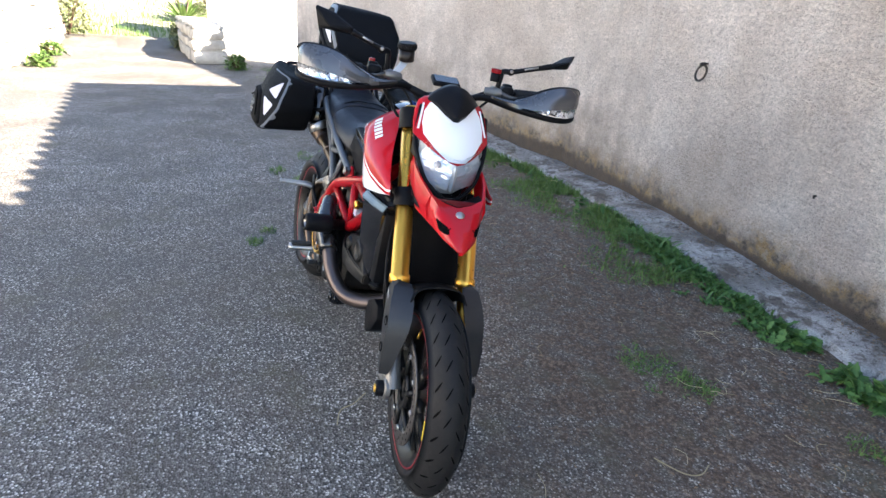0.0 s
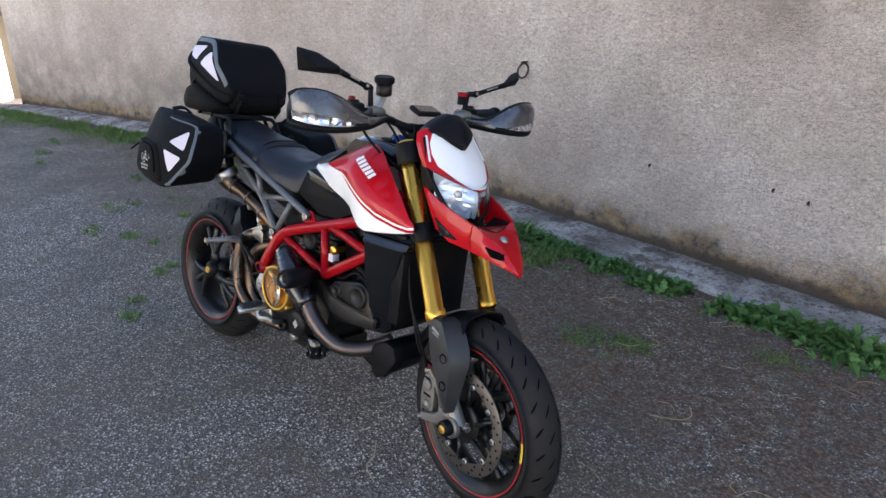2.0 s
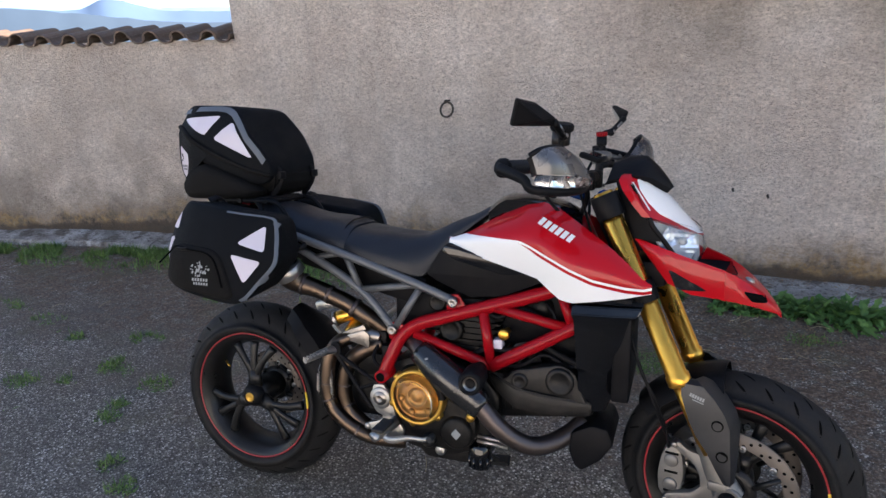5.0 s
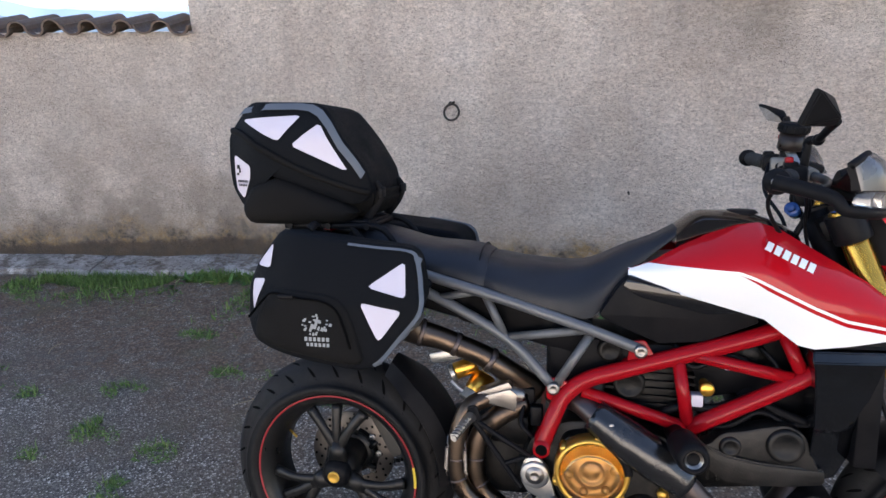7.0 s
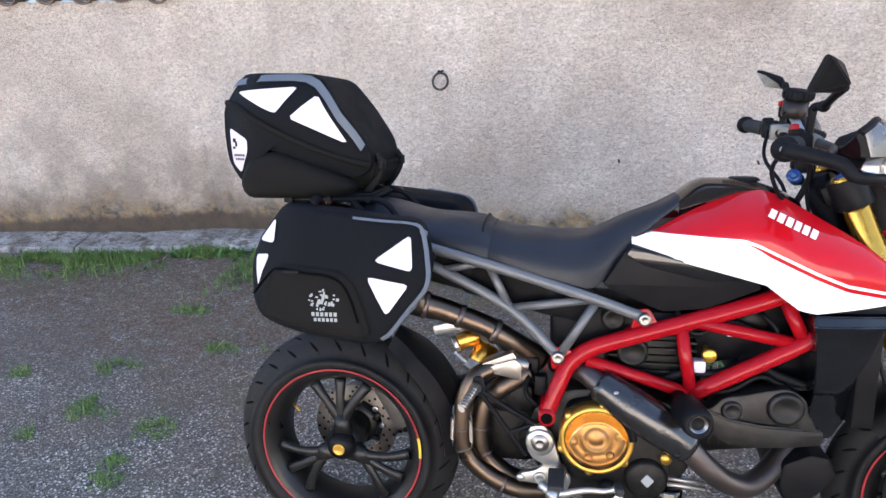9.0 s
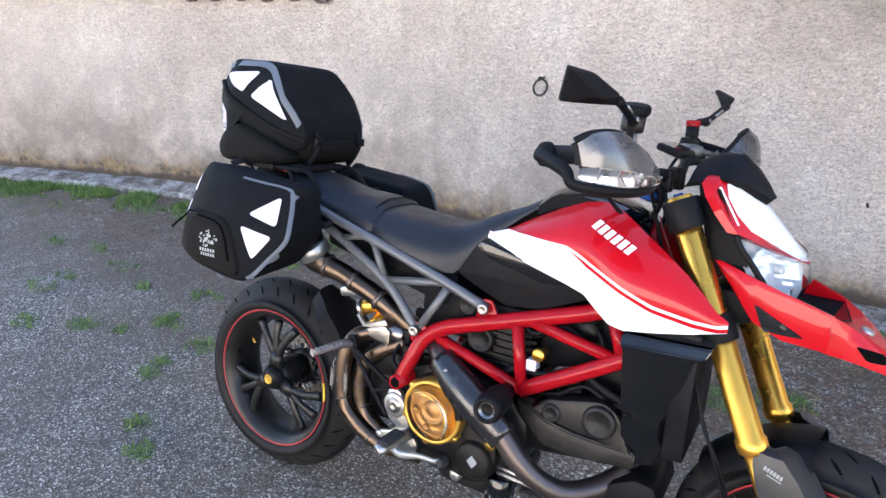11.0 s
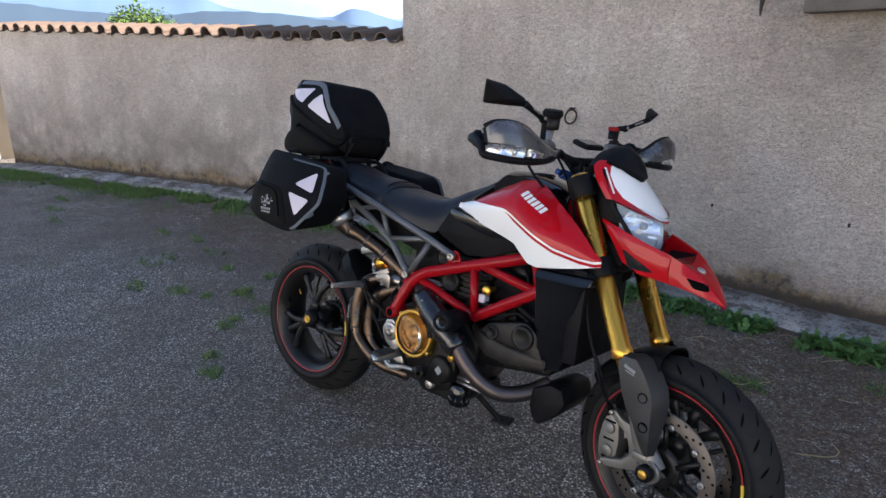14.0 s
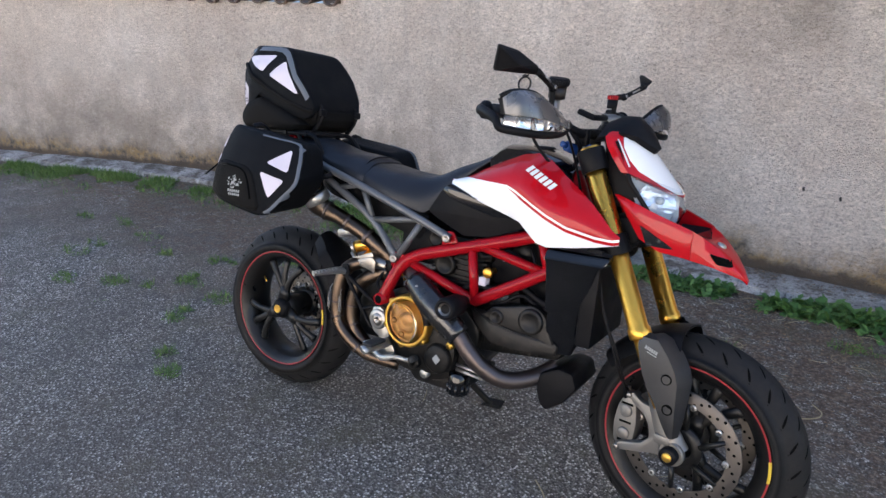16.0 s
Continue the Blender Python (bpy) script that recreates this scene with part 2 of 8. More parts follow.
# ---- mesh helpers ----
def part(name, bm, material, parent=None, label="", smooth=None, kind=""):
    """Links a bmesh as one mesh object, under a thing or a part."""
    if smooth is not None:
        for f in bm.faces:
            f.smooth = True
        for e in bm.edges:
            e.smooth = len(e.link_faces) == 2 and e.calc_face_angle(4.0) < radians(smooth)
    me = bpy.data.meshes.new(name)
    bm.to_mesh(me)
    bm.free()
    for mm in material if isinstance(material, (list, tuple)) else (material,):
        me.materials.append(mm)
    ob = new(name, me)
    ob.parent = parent
    if label:
        ob["label"] = label
    if kind:
        ob["kind"] = kind
    return ob


def thing(name, label, category, m=None, group=""):
    ob = tagged(new(name), label, category, group)
    ob.empty_display_size = 0.1
    if m is not None:
        ob.matrix_basis = m
    return ob


def box(bm, centre, size, m=None, bevel=0.0):
    r = bmesh.ops.create_cube(bm, size=1.0, matrix=(m or Matrix()) @ Matrix.Translation(centre) @ Matrix.Diagonal((*size, 1)))
    if bevel:
        edges = list({e for v in r["verts"] for e in v.link_edges})
        bmesh.ops.bevel(bm, geom=edges, offset=bevel, segments=2, affect="EDGES", profile=0.5)
    return bm


def between(p, q):
    """The matrix whose z runs from p to q, at p."""
    d = Vector(q) - Vector(p)
    return Matrix.Translation(p) @ d.to_track_quat("Z", "Y").to_matrix().to_4x4()


def turned(bm, m, profile, seg=32, a0=0.0, a1=2 * math.pi):
    """Revolves (radius, z) pairs about the z of m."""
    full = abs(a1 - a0) > 6.28
    n = seg if full else seg + 1
    rings = []
    for r, z in profile:
        rings.append([bm.verts.new(m @ Vector((r * math.cos(a0 + (a1 - a0) * k / seg), r * math.sin(a0 + (a1 - a0) * k / seg), z))) for k in range(n)]
                     if r > 1e-6 else [bm.verts.new(m @ Vector((0, 0, z)))])
    for a, b in zip(rings, rings[1:]):
        for k in range(seg):
            j = (k + 1) % n
            if len(a) == 1 and len(b) == 1:
                continue
            if len(a) == 1:
                bm.faces.new((a[0], b[j], b[k]))
            elif len(b) == 1:
                bm.faces.new((a[k], a[j], b[0]))
            else:
                bm.faces.new((a[k], a[j], b[j], b[k]))
    return bm


def rod(bm, p, q, r, r2=None, seg=14, cap=0.0):
    """A round bar from p to q with flat or eased ends."""
    r2 = r if r2 is None else r2
    d = (Vector(q) - Vector(p)).length
    c = min(cap, d * 0.4)
    prof = [(0, 0), (r - c, 0), (r, c), (r2, d - c), (r2 - c, d), (0, d)] if c else [(0, 0), (r, 0), (r2, d), (0, d)]
    return turned(bm, between(p, q), prof, seg)


def spline(points, n=6):
    """Catmull-Rom through the points."""
    P = [Vector(p) for p in points]
    P = [2 * P[0] - P[1]] + P + [2 * P[-1] - P[-2]]
    out = []
    for i in range(1, len(P) - 2):
        for k in range(n):
            s = k / n
            a, b, c, d = P[i - 1], P[i], P[i + 1], P[i + 2]
            out.append(0.5 * ((2 * b) + (c - a) * s + (2 * a - 5 * b + 4 * c - d) * s * s + (3 * b - a - 3 * c + d) * s ** 3))
    out.append(P[-2])
    return out


def tube(bm, points, radius, seg=12, n=6, smooth=True, flat=1.0, cap=True):
    """A swept tube; radius is a number or one per given point; flat squeezes it along its binormal."""
    path = spline(points, n) if smooth and len(points) > 2 else [Vector(p) for p in points]
    radii = radius if isinstance(radius, (list, tuple)) else [radius] * len(points)
    rings, up = [], None
    for i, p in enumerate(path):
        d = (path[min(i + 1, len(path) - 1)] - path[max(i - 1, 0)]).normalized()
        if up is None:
            up = d.orthogonal().normalized() if abs(d.y) > 0.9 else (Vector((0, 1, 0)) - d * d.y).normalized()
        up = (up - d * up.dot(d)).normalized()
        side = d.cross(up)
        s = i / (len(path) - 1) * (len(radii) - 1)
        k = min(int(s), len(radii) - 2)
        r = radii[k] + (radii[k + 1] - radii[k]) * (s - k)
        rings.append([bm.verts.new(p + r * (math.cos(2 * math.pi * j / seg) * side + flat * math.sin(2 * math.pi * j / seg) * up)) for j in range(seg)])
    for a, b in zip(rings, rings[1:]):
        for j in range(seg):
            bm.faces.new((a[j], a[(j + 1) % seg], b[(j + 1) % seg], b[j]))
    if cap:
        bm.faces.new(rings[0][::-1])
        bm.faces.new(rings[-1])
    return bm


def loft(bm, sections, close=True, caps=True):
    """Skins lists of points, each the same length."""
    rings = [[bm.verts.new(Vector(p)) for p in s] for s in sections]
    n = len(rings[0])
    for a, b in zip(rings, rings[1:]):
        for j in range(n if close else n - 1):
            bm.faces.new((a[j], a[(j + 1) % n], b[(j + 1) % n], b[j]))
    if caps and close:
        bm.faces.new(rings[0][::-1])
        bm.faces.new(rings[-1])
    bmesh.ops.recalc_face_normals(bm, faces=bm.faces)
    return bm


def plate(bm, outline, y0, y1, bevel=0.0, m=None, seg=2):
    """An outline of (x, z) pairs given thickness from y0 to y1, edges eased."""
    m = m or Matrix()
    a = [bm.verts.new(m @ Vector((x, y0, z))) for x, z in outline]
    b = [bm.verts.new(m @ Vector((x, y1, z))) for x, z in outline]
    fs = [bm.faces.new(a), bm.faces.new(b[::-1])]
    n = len(a)
    for j in range(n):
        fs.append(bm.faces.new((a[(j + 1) % n], a[j], b[j], b[(j + 1) % n])))
    bmesh.ops.recalc_face_normals(bm, faces=fs)
    if bevel:
        es = list({e for v in a + b for e in v.link_edges if (e.verts[0] in a) == (e.verts[1] in a)})
        bmesh.ops.bevel(bm, geom=es, offset=bevel, segments=seg, affect="EDGES", profile=0.5, clamp_overlap=True)
    return bm


def rounded(points, r=0.01, n=4):
    """Rounds the corners of an outline of (x, z) pairs."""
    out = []
    P = [Vector(p) for p in points]
    for i, p in enumerate(P):
        a, b = P[i - 1] - p, P[(i + 1) % len(P)] - p
        d = min(r, a.length * 0.45, b.length * 0.45)
        s, e = p + a.normalized() * d, p + b.normalized() * d
        for k in range(n + 1):
            u = k / n
            out.append(tuple((1 - u) ** 2 * s + 2 * u * (1 - u) * p + u * u * e))
    return out


def structure(name, bm, material, label, category, smooth=None):
    return tagged(part(name, bm, material, None, smooth=smooth), label, category, kind="structure")


# ---- ground ----
def rise(x, y):
    """The lie of the land: level yard, a grassy slope beyond it, a lane falling away past the low wall."""
    z = 0.006 * math.sin(1.7 * x + 0.6) * math.cos(1.3 * y)
    up = max(0.0, min(1.0, (-10.5 - x) / 25)) * max(0.0, min(1.0, (0.2 - 0.02 * (x + 10) - y) / 1.0))
    down = max(0.0, min(1.0, (-9.0 - x) / 28)) * max(0.0, min(1.0, (y + 0.9) / 0.9))
    far = max(0.0, min(1.0, (math.hypot(x, y) - 60) / 300))
    hollow = 0.085 * math.exp(-((x + 2.3) / 1.25) ** 2) * max(0.0, min(1.0, (y - 0.5) / 1.5))
    wheel = 0.012 * max(0.0, min(1.0, (x - 0.5) / 0.9))
    return z + 4.5 * up - 3.3 * down - 14 * far - hollow - wheel


def axis_steps(lo, hi, near, far_step):
    out, v = [], lo
    while v < hi:
        out.append(v)
        v += max(near, min(far_step, abs(v) * 0.12 - 0.6))
    return out + [hi]


xs, ys = axis_steps(-900, 900, 0.12, 90), axis_steps(-900, 900, 0.12, 90)
gb = bmesh.new()
grid = [[gb.verts.new((x, y, rise(x, y))) for y in ys] for x in xs]
for i in range(len(xs) - 1):
    for j in range(len(ys) - 1):
        f = gb.faces.new((grid[i][j], grid[i + 1][j], grid[i + 1][j + 1], grid[i][j + 1]))
        cx, cy = (xs[i] + xs[i + 1]) / 2, (ys[j] + ys[j + 1]) / 2
        garden = cx < -11.4 - 0.25 * math.sin(cy * 2) and cy < -0.6 or math.hypot(cx, cy) > 30 or cy > 3.2
        f.material_index = 1 if garden else 0
ground = structure("ground", gb, [CHIPSEAL, MEADOW], "worn grey chip-sealed yard with moss and dirt, meadow beyond", "ground", smooth=60)

# ---- house wall along the yard ----
WALL_Y, LOW_A, LOW_B = 2.48, Vector((-2.27, 2.472)), Vector((-8.3, 0.42))
LOW_DIR = (LOW_B - LOW_A).normalized()
LOW_OUT = Vector((LOW_DIR.y, -LOW_DIR.x)) * (1 if LOW_DIR.x * -1 > 0 else 1)
if LOW_OUT.y > 0:
    LOW_OUT = -LOW_OUT
LOW_LEN = (LOW_B - LOW_A).length
LOW_TURN = math.degrees(math.atan2(LOW_DIR.y, LOW_DIR.x))


def wall_sheet(bm, m, length, height, holes=(), step=0.05, rough=0.006, top=None):
    """The weather face of a wall in the local xz plane, facing -y, uneven as trowelled."""
    nx, nz = int(length / step), int(height / step)
    vs = {}
    for i in range(nx + 1):
        for k in range(nz + 1):
            x, z = i * length / nx, k * height / nz
            if top:
                z *= top(x) / height
            if k == 0:
                z = -0.14
            n = noise.noise((x * 0.9, z * 0.9, 3.1)) * 1.6 + noise.noise((x * 4, z * 4, 7.7)) * 0.7 + noise.noise((x * 11, z * 11, 1.3)) * 0.45
            vs[i, k] = bm.verts.new(m @ Vector((x, -rough * n, z)))
    for i in range(nx):
        for k in range(nz):
            cx, cz = (i + 0.5) * length / nx, (k + 0.5) * height / nz
            if top:
                cz *= top(cx) / height
            if any(a < cx < b and c < cz < d for a, b, c, d in holes):
                continue
            bm.faces.new((vs[i, k], vs[i + 1, k], vs[i + 1, k + 1], vs[i, k + 1]))
    return bm


HOUSE_X0, HOUSE_X1, EAVE = -2.27, 7.0, 3.5
wb = bmesh.new()


def house_top(x):
    return 3.38 - 0.15 * x


wall_sheet(wb, pose(HOUSE_X0 - 0.03, WALL_Y, 0), HOUSE_X1 - HOUSE_X0, EAVE, [(3.415, 4.315, 1.67, 2.58)], 0.03, 0.006, house_top)
wall_house = structure("wall_house", wb, ROUGHCAST, "grey-beige roughcast house wall, stained along its foot", "wall", smooth=40)
for xa, xb, za, zb in ((0.0, 9.27, -0.12, 1.66), (0.0, 3.375, 1.66, None), (3.375, 4.29, 2.60, None), (4.29, 9.27, 1.66, None)):
    wb = bmesh.new()
    loft(wb, [[(HOUSE_X0 + x, WALL_Y + 0.02, za), (HOUSE_X0 + x, WALL_Y + 0.42, za), (HOUSE_X0 + x, WALL_Y + 0.42, zb or house_top(x)), (HOUSE_X0 + x, WALL_Y + 0.02, zb or house_top(x))] for x in (xa + 0.004, xb)])
    part("masonry", wb, ROUGHCAST, wall_house)
for gx, h in ((HOUSE_X0 + 0.2, 3.34), (HOUSE_X1 - 0.2, 1.9)):
    wb = bmesh.new()
    box(wb, (gx, WALL_Y + 2.2, h / 2), (0.39, 3.5, h))
    part("gable", wb, ROUGHCAST, wall_house)
# Unseen slab, added above the wall to keep sun off the motorcycle.
wb = bmesh.new()
box(wb, (5.0, WALL_Y + 0.22, 3.55), (4.4, 0.5, 2.3))
part("shade_slab", wb, ROUGHCAST, wall_house)
wb = bmesh.new()
box(wb, ((HOUSE_X0 + HOUSE_X1) / 2, WALL_Y + 3.9, 0.95), (HOUSE_X1 - HOUSE_X0, 0.3, 1.9))
part("rear_wall", wb, ROUGHCAST, wall_house)

# Unseen pale wall, added to throw sunlight back onto house and motorcycle.
fb = bmesh.new()
box(fb, (3.0, -10.0, 1.85), (15.0, 0.4, 3.7))
structure("wall_bounce", fb, WHITE_RENDER, "unseen pale wall added to bounce sunlight into the yard", "wall")

lb = bmesh.new()
LOW_M = Matrix.Translation((LOW_B.x, LOW_B.y, 0)) @ pose(0, 0, 0, 0, 0, LOW_TURN + 180)


def low_top(x):
    return 1.80 - 0.245 * x / LOW_LEN


wall_sheet(lb, LOW_M, LOW_LEN + 0.10, 1.7, (), 0.04, 0.007, low_top)
loft(lb, [[LOW_M @ Vector((x, 0.012, -0.14)), LOW_M @ Vector((x, 0.36, -0.14)), LOW_M @ Vector((x, 0.36, low_top(x))), LOW_M @ Vector((x, 0.012, low_top(x)))] for x in (0.004, LOW_LEN)])
wall_low = structure("wall_low", lb, ROUGHCAST, "low roughcast garden wall capped with curved tiles", "wall", smooth=40)


# ---- motorcycle materials ----
def paint(name, base, rough=0.45, coat=0.5):
    m = worn(name, base, rough, 0.0, vary=0.06, scale=3, grain=400, relief=0.0, spec=0.06)
    p = m.node_tree.nodes["Principled BSDF"]
    p.inputs["Coat Weight"].default_value, p.inputs["Coat Roughness"].default_value = coat, 0.03
    return m


RED = paint("red_lacquer", (0.42, 0.004, 0.009), 0.4, 0.5)
FRAME_RED = paint("red_frame_paint", (0.30, 0.004, 0.008), 0.4, 0.3)
WHITE = paint("white_lacquer", (0.82, 0.81, 0.79), 0.35, 1.0)
BLACK = worn("black_plastic", (0.0055, 0.0055, 0.0065), 0.46, spec=0.10, vary=0.25, grain=300, relief=0.15, dust=0.02)
GLOSS = paint("gloss_black_plastic", (0.004, 0.004, 0.0045), 0.2, 1.0)
GREY_PLASTIC = worn("dark_grey_plastic", (0.014, 0.0145, 0.016), 0.42, vary=0.15, grain=400, relief=0.12, dust=0.04)
RUBBER = worn("tyre_rubber", (0.0125, 0.0122, 0.0125), 0.6, spec=0.16, vary=0.25, scale=12, grain=160, relief=0.25, dust=0.03)
# Near-black for zips and bolts, and for shade inside grooves, holes and vents.
DEEP_BLACK = shader("deep_black_matt", (0.0025, 0.0025, 0.0025), 0.95, Specular_IOR_Level=0.05)[0]
GRIP = worn("grip_rubber", (0.018, 0.018, 0.018), 0.85, grain=500, relief=0.5)
CAST = worn("dark_cast_metal", (0.0050, 0.0048, 0.0046), 0.45, 0.1, vary=0.3, scale=20, grain=250, relief=0.3, dust=0.06, spec=0.2)
ENGINE = worn("engine_grey_coat", (0.0065, 0.0062, 0.006), 0.42, 0.15, vary=0.25, scale=14, grain=250, relief=0.25, dust=0.08, spec=0.3)
WHEEL_BLACK = worn("wheel_black", (0.0085, 0.0082, 0.008), 0.36, 0.0, vary=0.2, scale=15, grain=300, relief=0.08, dust=0.02, spec=0.3)
STRIPE = shader("rim_stripe_red", (0.25, 0.013, 0.018), 0.4)[0]
GOLD = worn("gold_anodised", (0.88, 0.45, 0.07), 0.29, 0.95, vary=0.08, scale=6, grain=200, relief=0.02)
GOLD_DULL = worn("gold_ring", (0.62, 0.36, 0.07), 0.38, 0.9, vary=0.15, scale=20, grain=200, relief=0.05)
ALU = worn("cast_aluminium", (0.40, 0.39, 0.37), 0.38, 0.9, vary=0.15, scale=15, grain=300, relief=0.12, dust=0.1)
STEEL = worn("brushed_steel", (0.30, 0.275, 0.25), 0.34, 1.0, vary=0.2, scale=12, grain=300, relief=0.06)
PIPE = worn("heat_tinted_pipe", (0.115, 0.082, 0.060), 0.36, 1.0, vary=0.35, scale=7, grain=120, relief=0.08, dust=0.15)
PIPE_DARK = worn("burnt_pipe", (0.110, 0.088, 0.082), 0.42, 0.9, vary=0.4, scale=8, grain=120, relief=0.08, dust=0.12)
TUBE = worn("grey_subframe_paint", (0.115, 0.12, 0.125), 0.42, 0.3, vary=0.12, grain=300, relief=0.05, dust=0.08)
SEAT = worn("seat_vinyl", (0.0075, 0.0092, 0.0135), 0.46, spec=0.38, vary=0.2, scale=10, grain=420, relief=0.35)
FABRIC = worn("black_bag_fabric", (0.0045, 0.005, 0.0062), 0.7, spec=0.1, vary=0.3, scale=9, grain=650, relief=0.5)
FABRIC_SOFT = worn("black_pocket_fabric", (0.009, 0.0083, 0.0078), 0.8, spec=0.08, vary=0.3, scale=7, grain=500, relief=0.6)
PIPING = worn("grey_piping", (0.085, 0.097, 0.115), 0.5, vary=0.1, grain=300, relief=0.15)
PATCH = worn("pale_reflective_patch", (0.56, 0.515, 0.575), 0.45, vary=0.03, grain=900, relief=0.05)
PRINT = shader("pale_grey_print", (0.26, 0.27, 0.265), 0.6)[0]
YELLOW = shader("yellow_label", (0.60, 0.42, 0.03), 0.6)[0]
BLUE = paint("blue_anodised", (0.015, 0.05, 0.18), 0.25, 0.3)
MIRROR = shader("mirror_glass", (0.75, 0.78, 0.8), 0.03, 1.0)[0]
REFLECTOR = shader("lamp_reflector", (0.82, 0.84, 0.88), 0.12, 1.0)[0]
LENS = shader("clear_lens", (0.96, 0.98, 1.0), 0.03, 0.0, Transmission_Weight=1.0, IOR=1.35)[0]
CARBON = worn("satin_carbon", (0.009, 0.009, 0.0095), 0.2, vary=0.2, scale=25, grain=300, relief=0.12, dust=0.05, spec=0.7)
LAMP_GREY = worn("lamp_inner_grey", (0.36, 0.39, 0.43), 0.32, 0.1, vary=0.12, scale=40)
CALIPER = worn("dark_anodised_grey", (0.085, 0.08, 0.074), 0.45, 0.4, vary=0.2, scale=20, grain=300, relief=0.1)
DISC = worn("worn_disc_steel", (0.115, 0.102, 0.092), 0.48, 0.8, vary=0.2, scale=30, grain=300, relief=0.06)
TAN_ALU = worn("dull_aluminium", (0.20, 0.19, 0.175), 0.5, 0.7, vary=0.2, scale=18, grain=300, relief=0.15, dust=0.1)
BRONZE = worn("oily_bronze", (0.45, 0.27, 0.115), 0.42, 0.75, vary=0.35, scale=40, grain=200, relief=0.2)
SMOKED = shader("smoked_cover", (0.97, 0.86, 0.70), 0.03, 0.0, Transmission_Weight=1.0, IOR=1.25)[0]
SATIN = worn("satin_grey_plastic", (0.10, 0.10, 0.102), 0.24, 0.55, vary=0.08, grain=500, relief=0.02, spec=0.9)
RESERVOIR = worn("smoked_reservoir", (0.016, 0.011, 0.009), 0.35, vary=0.2, scale=30, grain=400, relief=0.05, spec=0.3)
REFLECTOR_BLUE, _t, _p = shader("blue_white_reflector", (0.70, 0.79, 0.92), 0.25, 0.5)

# ---- motorcycle ----
BIKE = Matrix.Translation((0, 0.03, 0)) @ Matrix.Rotation(radians(7.2), 4, "Z") @ Matrix.Rotation(radians(-9.5), 4, "X")
AXIS_FOOT, AXIS_DIR = Vector((1.602, 0, 0)), Vector((-math.sin(radians(25)), 0, math.cos(radians(25))))
STEER = Matrix.Translation((0, 0, 0.75)) @ Matrix.Rotation(radians(-2.3), 4, "X") @ Matrix.Translation((0, 0, -0.75)) @ Matrix.Translation(AXIS_FOOT) @ Matrix.Rotation(radians(-10.5), 4, AXIS_DIR) @ Matrix.Translation(-AXIS_FOOT)
bike = thing("motorcycle", "red and white motorcycle with gold fork leaning on its side stand", "motorcycle", BIKE)


def P(name, bm, material, parent=None, label="", smooth=38, steered=False):
    ob = part(name, bm, material, parent or bike, label, smooth)
    if steered:
        ob.matrix_basis = STEER
    return ob


def B():
    return bmesh.new()


def lerp(a, b, t):
    return a + (b - a) * t


def curve_at(table, x):
    """Linear look-up in ((x, value), ...)."""
    for (x0, v0), (x1, v1) in zip(table, table[1:]):
        if x <= x1:
            return lerp(v0, v1, max(0.0, (x - x0) / (x1 - x0)))
    return table[-1][1]


def smooth_at(table, x):
    """Cubic look-up in ((x, value), ...)."""
    n = len(table)
    for i in range(n - 1):
        if x <= table[i + 1][0] or i == n - 2:
            x0, x1 = table[i][0], table[i + 1][0]
            t = max(0.0, min(1.0, (x - x0) / (x1 - x0)))
            p = [table[max(0, min(n - 1, j))] for j in (i - 1, i, i + 1, i + 2)]
            m1 = (p[2][1] - p[0][1]) / max(1e-6, p[2][0] - p[0][0]) * (x1 - x0)
            m2 = (p[3][1] - p[1][1]) / max(1e-6, p[3][0] - p[1][0]) * (x1 - x0)
            return (2 * t ** 3 - 3 * t ** 2 + 1) * p[1][1] + (t ** 3 - 2 * t ** 2 + t) * m1 + (-2 * t ** 3 + 3 * t ** 2) * p[2][1] + (t ** 3 - t ** 2) * m2


def side_m(x, z, y=0.0):
    """A frame whose z runs to the bike's left (+y), at a point of its middle plane."""
    return Matrix.Translation((x, y, z)) @ pose(0, 0, 0, -90)


def on_surface(tree, x, z, start, way, lift):
    hit, normal, _, _ = tree.ray_cast(Vector((x, start, z)), Vector((0, way, 0)))
    return hit + normal * lift if hit else None


def patch(tree, outline, start, way, lift=0.0025, rings=4):
    """A thin sewn-on piece: the outline of (x, z) pairs laid on a bag's side."""
    bm = B()
    c = Vector((sum(p[0] for p in outline) / len(outline), sum(p[1] for p in outline) / len(outline)))
    prev, mid = None, on_surface(tree, c.x, c.y, start, way, lift)
    if mid is None:
        return bm
    mid = bm.verts.new(mid)
    for k in range(1, rings + 1):
        cur = []
        for p in outline:
            q = c + (Vector(p) - c) * (k / rings)
            v = on_surface(tree, q.x, q.y, start, way, lift)
            cur.append(bm.verts.new(v if v is not None else Vector((q.x, mid.co.y, q.y))))
        n = len(cur)
        for j in range(n):
            if prev is None:
                bm.faces.new((mid, cur[j], cur[(j + 1) % n]))
            else:
                bm.faces.new((prev[j], cur[j], cur[(j + 1) % n], prev[(j + 1) % n]))
        prev = cur
    bmesh.ops.recalc_face_normals(bm, faces=bm.faces)
    return bm


from mathutils.bvhtree import BVHTree


def resample(points, n):
    """n points evenly spaced along a closed outline."""
    P2 = [Vector(p) for p in points]
    seg = [(P2[(i + 1) % len(P2)] - P2[i]).length for i in range(len(P2))]
    total, out = sum(seg), []
    for k in range(n):
        d = total * k / n
        i = 0
        while d > seg[i]:
            d -= seg[i]
            i += 1
        out.append(P2[i].lerp(P2[(i + 1) % len(P2)], d / seg[i]))
    return out


